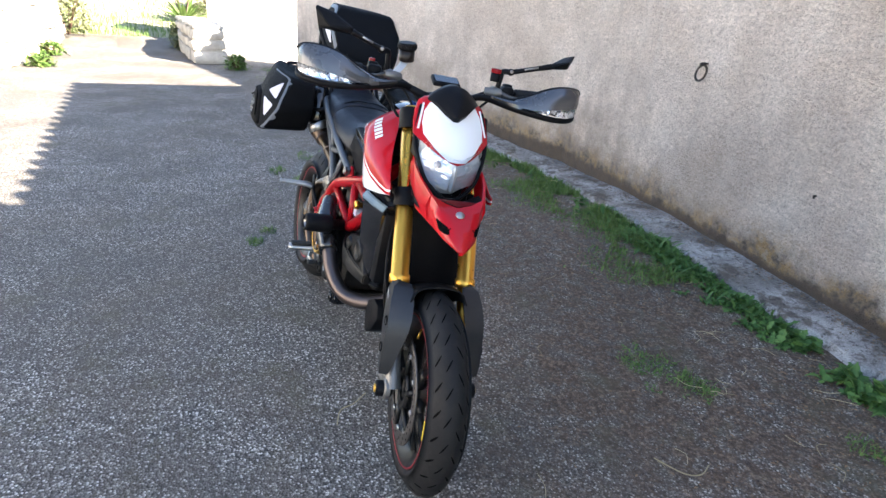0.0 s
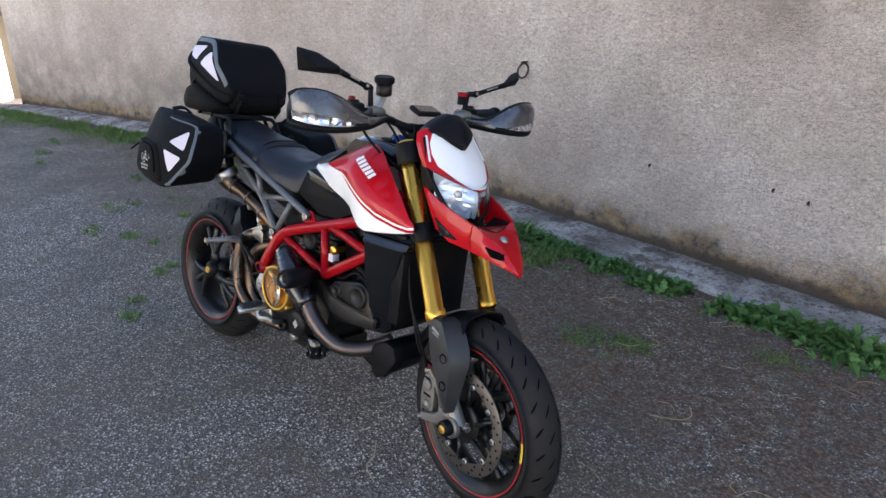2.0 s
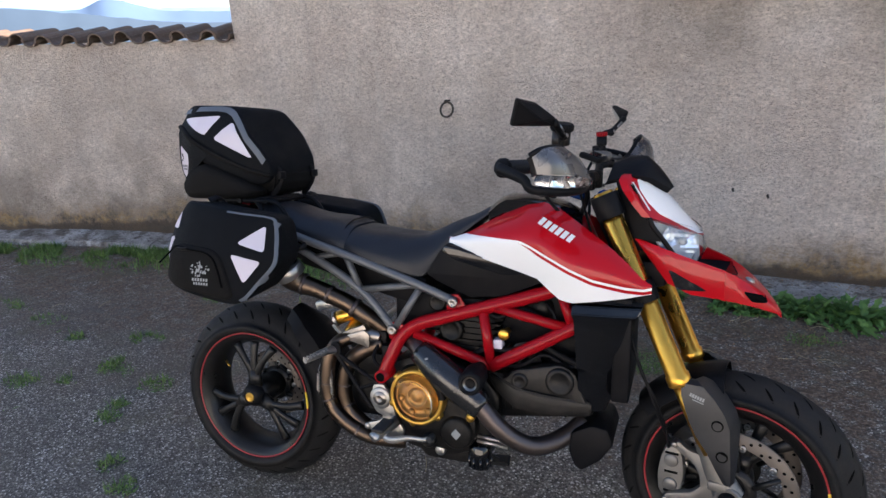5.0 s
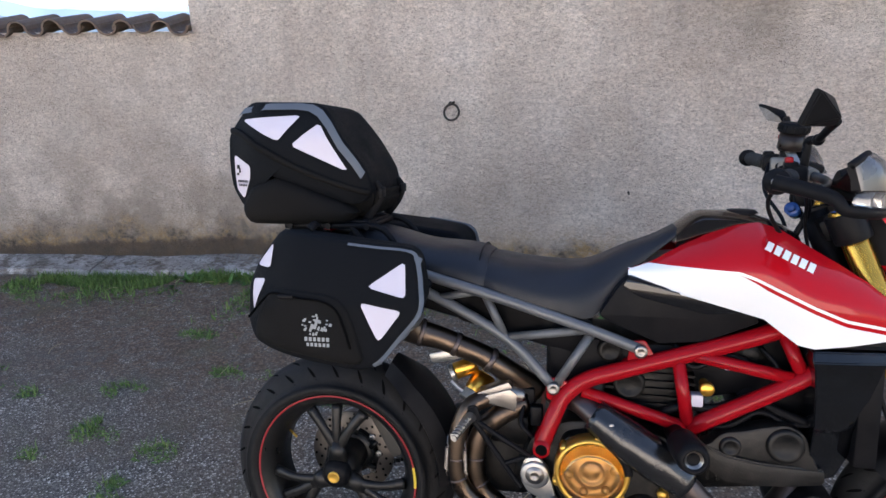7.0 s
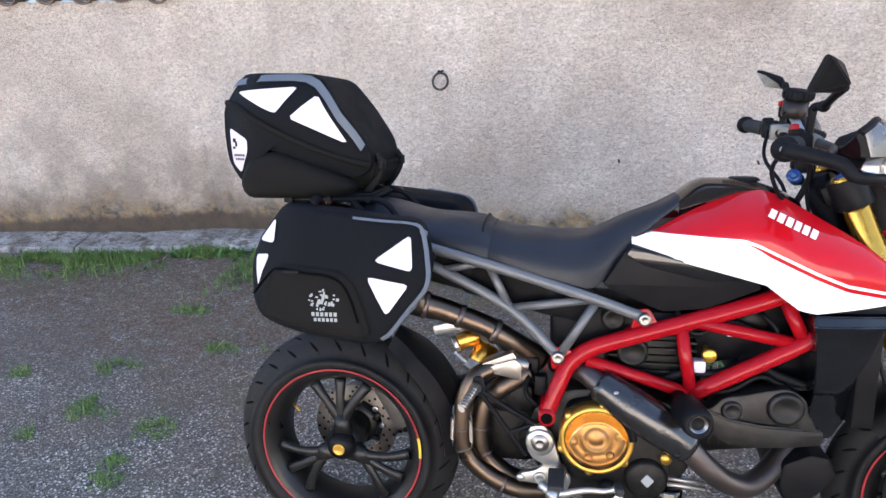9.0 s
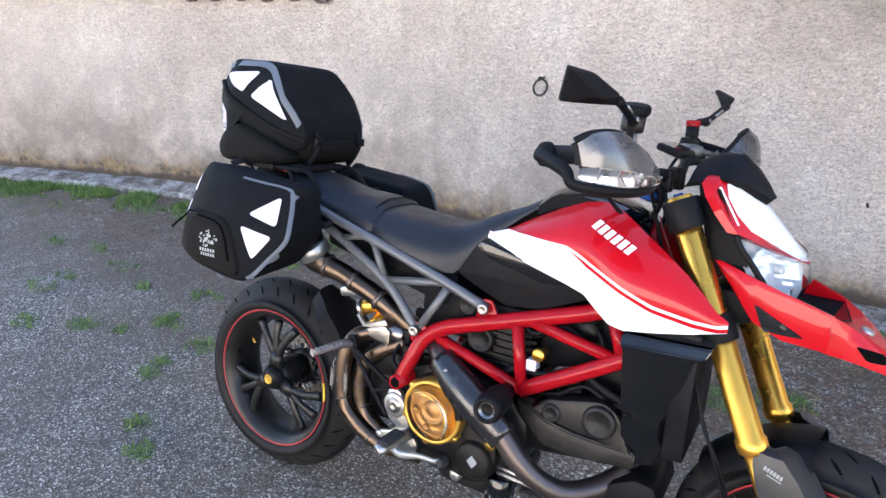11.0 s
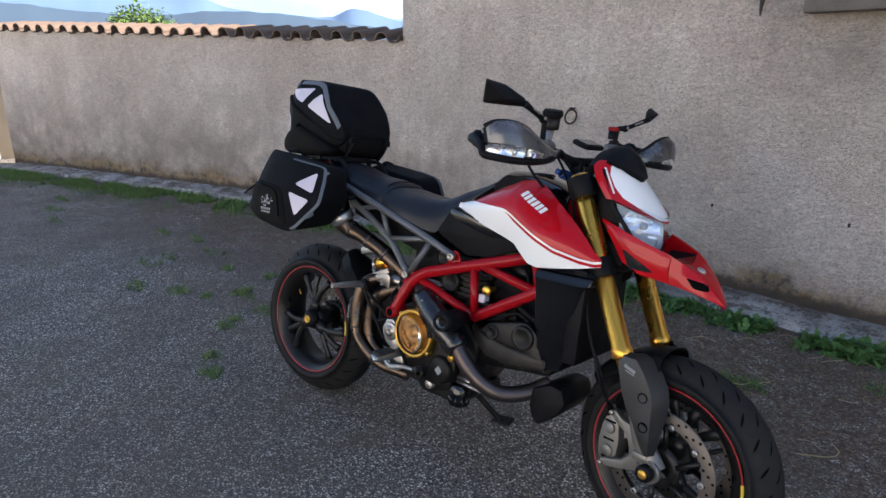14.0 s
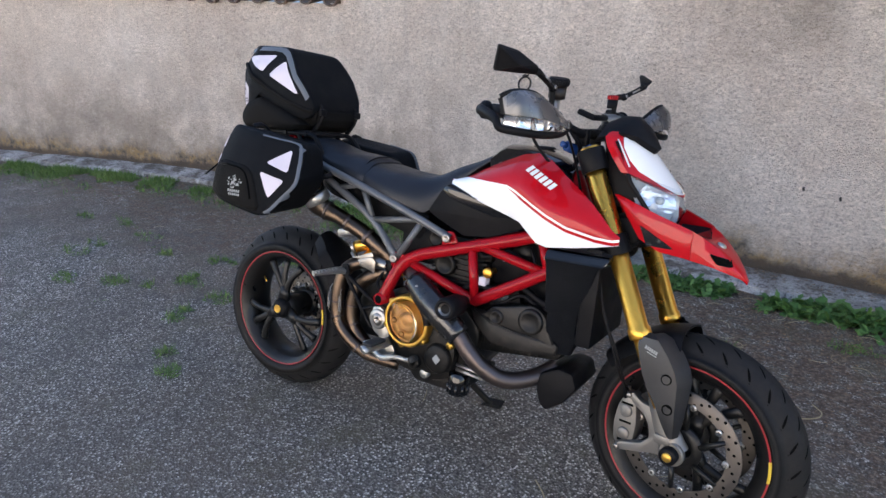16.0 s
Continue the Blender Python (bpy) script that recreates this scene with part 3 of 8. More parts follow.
# ---- wheels ----
def wheel(name, cx, cz, R, half, flange, rim_half, discs, steered, spin, groove_n):
    m = side_m(cx, cz)
    rim = B()
    # rim barrel with rolled flanges
    fr = flange
    prof = [(fr, -rim_half), (fr + 0.004, -rim_half + 0.003), (fr + 0.003, -rim_half + 0.010), (fr - 0.018, -rim_half + 0.018), (fr - 0.034, -rim_half * 0.4),
            (fr - 0.034, rim_half * 0.4), (fr - 0.018, rim_half - 0.018), (fr + 0.003, rim_half - 0.010), (fr + 0.004, rim_half - 0.003), (fr, rim_half),
            (fr - 0.014, rim_half - 0.004), (fr - 0.028, rim_half - 0.022), (fr - 0.041, rim_half * 0.4), (fr - 0.041, -rim_half * 0.4), (fr - 0.028, -rim_half + 0.022), (fr - 0.014, -rim_half + 0.004), (fr, -rim_half)]
    turned(rim, m, prof, 72)
    face = -rim_half * (0.35 if steered else 0.72)
    hub = P(name, rim, WHEEL_BLACK, None, "black forged wheel with three-finger spokes", 40, steered)
    rim = B()
    turned(rim, m, [(0, face - 0.012), (0.030, face - 0.012), (0.046, face), (0.050, face + 0.03), (0.046, rim_half * 0.7), (0, rim_half * 0.7)], 32)
    P("wheel_hub", rim, WHEEL_BLACK, hub, "", 40)
    # three stems, each with three fingers
    for s in range(3):
        rim = B()
        a = radians(spin + 120 * s)
        mid = Vector((math.cos(a), 0, math.sin(a)))
        fork_at = Vector((cx, face, cz)) + mid * 0.088
        tube(rim, [Vector((cx, face, cz)) + mid * 0.03, fork_at], [0.030, 0.021], 10, flat=0.62, smooth=False)
        for d in (-24, 0, 24):
            b = radians(spin + 120 * s + d)
            tip = Vector((cx, -rim_half * (0.25 if steered else 0.62), cz)) + Vector((math.cos(b), 0, math.sin(b))) * (fr - 0.036)
            kick = Vector((math.cos(b), 0, math.sin(b))).lerp(mid, 0.30) * 0.130 + Vector((cx, face * 1.05, cz))
            tube(rim, [Vector((cx, face, cz)) + mid * 0.06, kick, tip], [0.016, 0.0125, 0.0165], 9, 5, flat=0.72)
        P("spoke", rim, WHEEL_BLACK, hub, "", 40)
    # tyre
    t = B()
    side, prof = half, []
    crown = [(0.0, 0.0), (0.30, 0.006), (0.55, 0.020), (0.78, 0.046), (0.93, 0.078)]
    outer = [(R - dz * (half / 0.09) ** 0.6, k * side) for k, dz in crown]
    wall = [(flange + (R - flange) * 0.34, side * 0.985), (flange + (R - flange) * 0.14, side * 0.93), (flange + 0.003, rim_half - 0.004)]
    right = outer[1:] + wall
    prof = [(r, -y) for r, y in reversed(right)] + outer[:1] + [(r, y) for r, y in right]
    turned(t, m, prof, 96)
    tyre = P("tyre", t, RUBBER, hub, "black road tyre with short slanted grooves", 50)
    # grooves: near-black strips laid on the tread in place of shaded cuts
    for k in range(groove_n):
        for sgn in (-1, 1):
            a0 = 2 * math.pi * (k + (0.5 if sgn > 0 else 0.0)) / groove_n
            for w0, w1, da, wid in ((0.12, 0.40, 0.10, 0.0046), (0.54, 0.80, 0.10, 0.0046)):
                g = B()
                pts = []
                for q in range(5):
                    u = q / 4
                    yy = lerp(w0, w1, u) * side
                    rr = np.interp(yy, [y for _, y in outer], [r for r, _ in outer]) + 0.0006
                    aa = a0 + (da * (1 - u) if w0 < 0.3 else 0.05 + da * (1 - u))
                    pts.append((aa, rr, yy * sgn, wid * (0.35 + 1.3 * u * (1 - u) * 2)))
                strip = []
                for aa, rr, yy, w in pts:
                    strip.append([g.verts.new((cx + rr * math.cos(aa + e * w / rr), yy, cz + rr * math.sin(aa + e * w / rr))) for e in (-1, 1)])
                for (a, b), (c, d) in zip(strip, strip[1:]):
                    g.faces.new((a, b, d, c))
                P("tread_groove", g, DEEP_BLACK, hub, "", None)
    # red line on the flange
    for sgn in (-1, 1):
        s = B()
        turned(s, m, [(fr - 0.0030, sgn * (rim_half + 0.0004)), (fr - 0.0012, sgn * (rim_half + 0.0012)), (fr + 0.0020, sgn * (rim_half + 0.0012)), (fr + 0.0020, sgn * (rim_half - 0.001))], 90, 0.0, 2 * math.pi)
        P("rim_stripe", s, STRIPE, hub, "thin red rim stripe", None)
    s = B()
    turned(s, m, [(fr - 0.004, -rim_half - 0.0026), (fr + 0.003, -rim_half - 0.0026), (fr + 0.003, -rim_half)], 10, -0.20, 0.06)
    P("rim_label", s, YELLOW, hub, "yellow rim label", None)
    # valve
    v = B()
    va = radians(spin + 62)
    va_p = Vector((cx + (fr - 0.04) * math.cos(va), -0.01, cz + (fr - 0.04) * math.sin(va)))
    rod(v, va_p, va_p - Vector((math.cos(va) * 0.03, 0.012, math.sin(va) * 0.03)), 0.0035, seg=8)
    P("valve", v, GOLD_DULL, hub, "small brass valve stem")
    for y, r, inner in discs:
        d = B()
        turned(d, side_m(cx, cz, y), [(inner, -0.0025), (r - 0.0008, -0.0025), (r, -0.0017), (r, 0.0017), (r - 0.0008, 0.0025), (inner, 0.0025), (inner, -0.0025)], 72)
        disc = P("brake_disc", d, DISC, hub, "drilled steel brake disc")
        # black discs on the surface give the dark of the holes
        h = B()
        n = 54
        for k in range(n):
            a = 2 * math.pi * k / n
            rr = lerp(inner + 0.008, r - 0.008, (k * 2 % 3) / 2)
            for sgn in (-1, 1):
                turned(h, side_m(cx + rr * math.cos(a), cz + rr * math.sin(a), y + sgn * 0.0029), [(0, 0), (0.0042, 0)], 8)
        P("disc_hole", h, DEEP_BLACK, disc, "black discs in place of drilled holes", None)
        c = B()
        turned(c, side_m(cx, cz, y), [(0.035, -0.004), (0.062, -0.004), (0.062, 0.004), (0.035, 0.004), (0.035, -0.004)], 36)
        P("disc_carrier", c, WHEEL_BLACK, disc, "black disc carrier")
        for k in range(6):
            c = B()
            a = 2 * math.pi * (k + 0.3) / 6
            rod(c, (cx + 0.055 * math.cos(a), y, cz + 0.055 * math.sin(a)), (cx + (inner + 0.004) * math.cos(a + 0.16), y, cz + (inner + 0.004) * math.sin(a + 0.16)), 0.009, 0.007, 8)
            P("carrier_arm", c, WHEEL_BLACK, disc, "")
        for k in range(9):
            bo = B()
            a = 2 * math.pi * k / 9
            q = (cx + (inner - 0.001) * math.cos(a), cz + (inner - 0.001) * math.sin(a))
            turned(bo, side_m(*q, y - 0.005), [(0.004, 0), (0.009, 0), (0.009, 0.010), (0.004, 0.010)], 12)
            P("bobbin", bo, ALU, disc, "")
    return hub


rear_wheel = wheel("rear_wheel", 0.0, 0.316, 0.316, 0.090, 0.222, 0.076, [(0.062, 0.1225, 0.078)], False, 90, 26)
front_wheel = wheel("front_wheel", 1.519, 0.286, 0.299, 0.060, 0.221, 0.052, [(-0.066, 0.160, 0.122), (0.066, 0.160, 0.122)], True, 70, 26)

nb = B()
turned(nb, side_m(0, 0.316, -0.085), [(0, -0.004), (0.024, -0.004), (0.034, 0.004), (0.040, 0.016), (0.044, 0.05), (0, 0.05)], 28)
P("axle_nut", nb, BLACK, rear_wheel, "black rear axle nut")
nb = B()
turned(nb, side_m(0, 0.316, -0.093), [(0, 0.001), (0.012, 0.001), (0.0145, 0.0), (0.0165, 0.002), (0.0165, 0.02), (0, 0.02)], 24)
P("axle_cap", nb, GOLD_DULL, rear_wheel, "gold axle cap")

# swingarm on the left, hugger, chain run, rear caliper
b = B()
tube(b, [(0.52, 0.05, 0.405), (0.40, 0.10, 0.42), (0.22, 0.135, 0.385), (0.06, 0.135, 0.33), (0.0, 0.12, 0.316)], [0.05, 0.05, 0.047, 0.045, 0.05], 14, 6, flat=0.6)
rod(b, (0.52, -0.12, 0.405), (0.52, 0.12, 0.405), 0.035, seg=18)
rod(b, (0, 0.06, 0.316), (0, 0.15, 0.316), 0.055, seg=28, cap=0.006)
tube(b, [(0.46, -0.06, 0.44), (0.42, 0.02, 0.47), (0.30, 0.10, 0.44)], [0.03, 0.028, 0.03], 12, 5)
P("swingarm", b, CAST, None, "dark cast single-sided swingarm")
b = B()
box(b, (0, 0, 0), (0.075, 0.05, 0.150), Matrix.Translation((0.118, 0.075, 0.385)) @ pose(0, 0, 0, 0, -28), 0.018)
P("rear_caliper", b, CALIPER, None, "dull grey rear brake caliper")
b = B()
rings = []
for k in range(19):
    a = radians(2 + 62 * k / 18)
    w = lerp(0.094, 0.080, (k / 18) ** 2) * (1.0 if k < 15 else 1.0 - 0.11 * (k - 14))
    row = []
    for j in range(11):
        u = -1 + 2 * j / 10
        r = 0.362 - 0.022 * u * u - 0.030 * max(0, abs(u) - 0.8) * 5 - 0.018 * (1 - k / 18)
        row.append(Vector((r * math.cos(a), u * w * 1.05, 0.316 + r * math.sin(a))))
    rings.append(row)
loft(b, rings, close=False)
bmesh.ops.solidify(b, geom=b.faces[:], thickness=0.004)
P("rear_hugger", b, BLACK, None, "black plastic rear mudguard")
for zz in (0.395, 0.245):
    b = B()
    for k in range(34):
        s = k / 33
        x = lerp(0.0, 0.5, s)
        zc = lerp(0.316 + (zz - 0.32) * 1.25, 0.405 + (zz - 0.32) * 0.55, s)
        box(b, (x, 0.155, zc), (0.0125, 0.012, 0.011))
    part("chain", b, CAST, bike, "dark drive chain", 38, "stuff")
b = B()
turned(b, side_m(0, 0.316, 0.15), [(0.05, 0), (0.098, 0), (0.1, 0.004), (0.098, 0.008), (0.05, 0.008), (0.05, 0)], 40)
P("sprocket", b, STEEL, None, "steel rear sprocket")

# ---- fork, guards, calipers ----
F0, F1 = Vector((1.174, 0, 1.047)), Vector((1.390, 0, 0.563))
FD = (F1 - F0).normalized()


def on_fork(s, y, fwd=0.0):
    v = F0 + FD * s + Vector((0, y, 0))
    return v + Vector((FD.z * -1, 0, FD.x)) * fwd


for sgn in (-1, 1):
    y = 0.102 * sgn
    L = (F1 - F0).length
    b = B()
    turned(b, between(on_fork(0, y), on_fork(1, y)), [(0, -0.002), (0.022, -0.002), (0.0268, 0.002), (0.0268, L - 0.030), (0.0305, L - 0.027), (0.0305, L - 0.003), (0.028, L), (0, L)], 36)
    tubep = P("fork_tube", b, GOLD, None, "gold anodised fork tube", 38, True)
    b = B()
    turned(b, between(on_fork(0, y), on_fork(1, y)), [(0, -0.007), (0.009, -0.007), (0.011, -0.003), (0.019, -0.0025), (0.019, 0.0)], 24)
    P("fork_cap", b, BLUE if sgn < 0 else GOLD, tubep, "fork adjuster cap")
    b = B()
    rod(b, on_fork(L - 0.002, y), Vector((1.467, y, 0.395)), 0.0215, seg=24)
    P("fork_slider", b, GOLD, None, "gold fork slider leg", 38, True)
    # axle foot: leg clamp, open triangle of two arms out to the caliper
    b = B()
    tube(b, [(1.455, y, 0.420), (1.478, y, 0.362), (1.505, y, 0.312), (1.519, y, 0.286)], [0.0255, 0.030, 0.036, 0.040], 18, 5, flat=0.72)
    arms = rounded([(1.380, 0.398), (1.392, 0.412), (1.420, 0.392), (1.462, 0.385), (1.492, 0.345), (1.520, 0.318), (1.520, 0.262), (1.470, 0.262), (1.430, 0.248), (1.372, 0.232), (1.360, 0.242), (1.368, 0.256), (1.430, 0.276), (1.452, 0.300), (1.446, 0.335), (1.428, 0.362), (1.402, 0.376)], 0.008, 3)
    plate(b, arms, y - 0.012, y + 0.012, 0.004)
    turned(b, side_m(1.519, 0.286, y + (0.010 if sgn > 0 else -0.026)), [(0.020, 0), (0.030, 0), (0.034, 0.004), (0.034, 0.016)], 28)
    box(b, (1.492, y + sgn * 0.020, 0.316), (0.046, 0.016, 0.026), None, 0.006)
    foot_ = P("axle_foot", b, TAN_ALU, None, "cast aluminium axle foot", 38, True)
    for bx, bz in ((1.384, 0.400), (1.366, 0.240)):
        b = B()
        rod(b, (bx, y - 0.017, bz), (bx, y + 0.017, bz), 0.0075, seg=12, cap=0.0015)
        P("caliper_bolt", b, STEEL, foot_, "steel caliper bolt")
    b = B()
    rod(b, (1.519, y, 0.286), (1.519, sgn * 0.150, 0.286), 0.0235, seg=26, cap=0.003)
    sl = P("axle_slider", b, BLACK, None, "black axle crash slider", 38, True)
    b = B()
    rod(b, (1.519, sgn * 0.148, 0.286), (1.519, sgn * 0.154, 0.286), 0.0130, seg=20, cap=0.002)
    P("axle_slider_cap", b, GOLD_DULL, sl, "gold slider cap")
    b = B()
    cal = rounded([(1.348, 0.352), (1.362, 0.384), (1.384, 0.390), (1.402, 0.366), (1.408, 0.318), (1.404, 0.268), (1.388, 0.238), (1.362, 0.232), (1.345, 0.252), (1.341, 0.300)], 0.010, 3)
    plate(b, cal, sgn * 0.066 - 0.032, sgn * 0.066 + 0.032, 0.006)
    for zz in (0.278, 0.346):
        turned(b, side_m(1.375, zz, sgn * 0.066 - 0.038 if sgn < 0 else sgn * 0.066 + 0.03), [(0, 0), (0.015, 0), (0.018, 0.003), (0.018, 0.008), (0, 0.008)], 20)
    cp = P("front_caliper", b, TAN_ALU, None, "silver radial brake caliper", 38, True)
    # black bars stand in for shade in the slots
    for zz in (0.256, 0.312, 0.366):
        b = B()
        box(b, (1.376, sgn * 0.0988, zz), (0.034, 0.003, 0.006), None, 0.001)
        P("caliper_slot", b, DEEP_BLACK, cp, "")
    b = B()
    rod(b, (1.366, sgn * 0.07, 0.386), (1.362, sgn * 0.07, 0.404), 0.006, seg=10)
    P("banjo_bolt", b, STEEL, cp, "steel banjo bolt")
    # guard over the leg: a flat outer face creased against a narrow front face
    b = B()
    secs = []
    for z, xr, xc, xf, yo, yi in ((0.586, 1.402, 1.430, 1.444, 0.112, 0.078), (0.578, 1.392, 1.446, 1.462, 0.128, 0.074), (0.548, 1.397, 1.478, 1.496, 0.137, 0.074), (0.514, 1.408, 1.502, 1.520, 0.141, 0.078), (0.482, 1.420, 1.514, 1.532, 0.143, 0.084), (0.448, 1.438, 1.517, 1.533, 0.146, 0.092), (0.412, 1.466, 1.520, 1.533, 0.149, 0.102), (0.372, 1.488, 1.523, 1.533, 0.150, 0.112), (0.338, 1.508, 1.524, 1.531, 0.148, 0.124)):
        secs.append([(x, sgn * yy, z) for x, yy in ((xr, yo - 0.004), (lerp(xr, xc, 0.5), yo + 0.001), (xc, yo), (xf, yi), (xf - 0.006, yi), (xc - 0.005, yo - 0.007), (xr, yo - 0.010))])
    loft(b, secs)
    gp = P("fork_guard", b, GREY_PLASTIC, None, "dark grey plastic fork guard", 24, True)
    for gx, gz, gy in ((1.486, 0.488, 0.1435), (1.501, 0.412, 0.1500)):
        b = B()
        turned(b, side_m(gx, gz, sgn * gy - (0.002 if sgn < 0 else -0.0)), [(0, 0.003), (0.010, 0.003), (0.0135, 0.0), (0.0145, 0.003)], 20)
        P("guard_bolt", b, DEEP_BLACK, gp, "sunk black bolt")
    if sgn < 0:
        b = B()
        along = Vector((0.96, 0, -0.28))
        for k in range(6):
            c = Vector((1.420, -0.1372, 0.556)) + along * 0.0062 * k + Vector((0, -0.0004, 0)) * k
            box(b, (0, 0, 0), (0.0048, 0.001, 0.0095), Matrix.Translation(c) @ pose(0, 0, 0, 0, 16))
        box(b, (0, 0, 0), (0.028, 0.001, 0.0026), Matrix.Translation((1.438, -0.1402, 0.5415)) @ pose(0, 0, 0, 0, 16))
        P("guard_print", b, PRINT, gp, "small pale print as plain bars", None)
# fender bridge over the tyre
b = B()
rings = []
for k in range(19):
    a = radians(96 + 46 * k / 18)
    rings.append([Vector((1.519 + (0.317 - 0.020 * u * u - 0.03 * max(0, abs(u) - 0.8) * 5) * math.cos(a), u * 0.085, 0.286 + (0.317 - 0.020 * u * u - 0.03 * max(0, abs(u) - 0.8) * 5) * math.sin(a))) for u in [-1 + j / 6 for j in range(13)]])
loft(b, rings, close=False)
bmesh.ops.solidify(b, geom=b.faces[:], thickness=0.004)
P("front_fender", b, BLACK, None, "black short front fender", 38, True)

b = B()
tube(b, [(1.260, -0.120, 0.718), (1.271, -0.125, 0.666), (1.297, -0.130, 0.589), (1.335, -0.125, 0.515), (1.360, -0.110, 0.432), (1.368, -0.100, 0.382)], 0.0042, 8, 5)
P("brake_hose", b, BLACK, None, "black front brake hose", 45, True)
# yokes and stem
b = B()
for s, h, r in ((0.005, 0.062, 0.036), (0.245, 0.055, 0.034)):
    for sgn in (-1, 1):
        turned(b, between(on_fork(s, 0.102 * sgn), on_fork(s + 1, 0.102 * sgn)), [(0.0275, 0), (r, 0.001), (r + 0.001, 0.004), (r + 0.001, h - 0.004), (r, h), (0.0275, h)], 28)
    c = on_fork(s + h / 2, 0, -0.02)
    box(b, (0, 0, 0), (0.055, 0.16, h * 0.75), Matrix.Translation(c) @ pose(0, 0, 0, 0, -25 + 180, 0), 0.008)
rod(b, on_fork(0.0, 0, -0.04), on_fork(0.30, 0, -0.04), 0.03, seg=20)
P("fork_yoke", b, BLACK, None, "black fork yokes", 38, True)

# ---- headlight, mask, beak ----
def x_mask(y, z):
    return 1.392 - 0.92 * (z - 0.955) - 4.7 * y * y


def x_lens(y, z):
    return 1.412 - 0.30 * (z - 0.93) - 8.6 * y * y - 9.0 * max(0, 0.905 - z) ** 1.0 * 0.08


def shell(bm, xf, rows, thick=0.006, n=12, back=None):
    """A curved front shell: rows of (left y, right y, z at centre, z at edge)."""
    front = []
    for yl, yr, zc, ze in rows:
        r = []
        for j in range(n + 1):
            u = j / n
            y = lerp(yl, yr, u)
            k = abs(2 * u - 1)
            z = lerp(zc, ze, k ** 1.4)
            r.append(Vector((xf(y, z), y, z)))
        front.append(r)
    rings = [r + [v - Vector((thick, 0, 0)) for v in reversed(r)] for r in front]
    return loft(bm, rings)


b = B()
shell(b, x_mask, [(-0.112, 0.112, 0.936, 0.992), (-0.111, 0.111, 0.968, 1.022), (-0.106, 0.106, 1.005, 1.055), (-0.096, 0.096, 1.035, 1.080), (-0.080, 0.080, 1.052, 1.092), (-0.068, 0.068, 1.058, 1.096)], 0.02)
mask = P("headlight_mask", b, RED, None, "red headlight mask with white centre", 40, True)
b = B()
shell(b, lambda y, z: x_mask(y, z) + 0.0022, [(-0.026, 0.026, 0.943, 0.945), (-0.056, 0.056, 0.950, 0.966), (-0.088, 0.088, 0.962, 0.998), (-0.091, 0.091, 0.984, 1.026), (-0.085, 0.085, 1.014, 1.056), (-0.070, 0.070, 1.034, 1.080), (-0.056, 0.056, 1.042, 1.088)], 0.002)
P("mask_panel", b, WHITE, mask, "white mask panel")
for sgn in (-1, 1):
    b = B()
    strip = []
    for k in range(7):
        z = lerp(1.008, 1.076, k / 6)
        y = sgn * lerp(0.1015, 0.086, k / 6)
        strip.append([(x_mask(y, z) + 0.002, y - 0.0028, z), (x_mask(y, z) + 0.002, y + 0.0028, z), (x_mask(y, z) - 0.001, y + 0.0028, z), (x_mask(y, z) - 0.001, y - 0.0028, z)])
    loft(b, strip)
    P("mask_stripe", b, WHITE, mask, "thin white mask stripe")
# lamp: reflector bowl, two chambers, clear lens, dark bezel
LENS_ROWS = [(-0.016, 0.016, 0.838, 0.840), (-0.044, 0.044, 0.845, 0.858), (-0.072, 0.072, 0.866, 0.890), (-0.092, 0.092, 0.902, 0.938), (-0.102, 0.102, 0.932, 0.975), (-0.104, 0.104, 0.950, 0.994)]
b = B()
shell(b, x_lens, LENS_ROWS, 0.004, 16)
lamp = P("headlight_lens", b, LENS, None, "clear headlight lens", 50, True)
lamp.visible_shadow = False
b = B()
shell(b, lambda y, z: x_lens(y, z) - 0.045 + 1.5 * y * y, [(yl * 0.93, yr * 0.93, zc + 0.003, ze) for yl, yr, zc, ze in LENS_ROWS], 0.01, 16)
P("reflector", b, LAMP_GREY, lamp, "grey lamp interior", 50)
for sgn in (-1, 1):
    b = B()
    rows = []
    fr = random.Random(5)
    for k in range(17):
        u = k / 16
        zz = lerp(0.856, 0.965, u)
        half_w = 0.016 + 0.028 * math.sin(math.pi * min(1.0, 0.25 + 0.6 * u))
        row = []
        for j in range(13):
            v = j / 12
            yy = sgn * lerp(0.008, 0.008 + 2 * half_w, v)
            deep = 0.020 + 0.020 * math.sin(math.pi * v) * (0.6 + 0.4 * math.sin(math.pi * u)) + fr.uniform(-0.0024, 0.0024)
            row.append(Vector((x_lens(yy, zz) - deep, yy, zz + 0.012 * v)))
        rows.append(row)
    loft(b, rows, close=False)
    P("reflector_bowl", b, REFLECTOR_BLUE, lamp, "faceted bright reflector bowl", 4)
    b = B()
    c0 = Vector((x_lens(0.044, 0.925) - 0.036, sgn * 0.044, 0.925))
    turned(b, between(c0, c0 + Vector((0.02, sgn * 0.004, 0))), [(0, 0.016), (0.006, 0.015), (0.0095, 0.011), (0.0105, 0.004), (0.0105, 0)], 20)
    P("bulb_shield", b, LAMP_GREY, lamp, "grey bulb shield", 40)
b = B()
loft(b, [[(x_lens(0, z) - d, -w, z), (x_lens(0, z) - d + 0.012, 0, z), (x_lens(0, z) - d, w, z), (x_lens(0, z) - d - 0.012, 0, z)] for z, w, d in ((0.858, 0.004, 0.016), (0.885, 0.008, 0.020), (0.925, 0.010, 0.026), (0.958, 0.014, 0.030))])
P("lamp_blade", b, LAMP_GREY, lamp, "grey central blade", 30)
b = B()
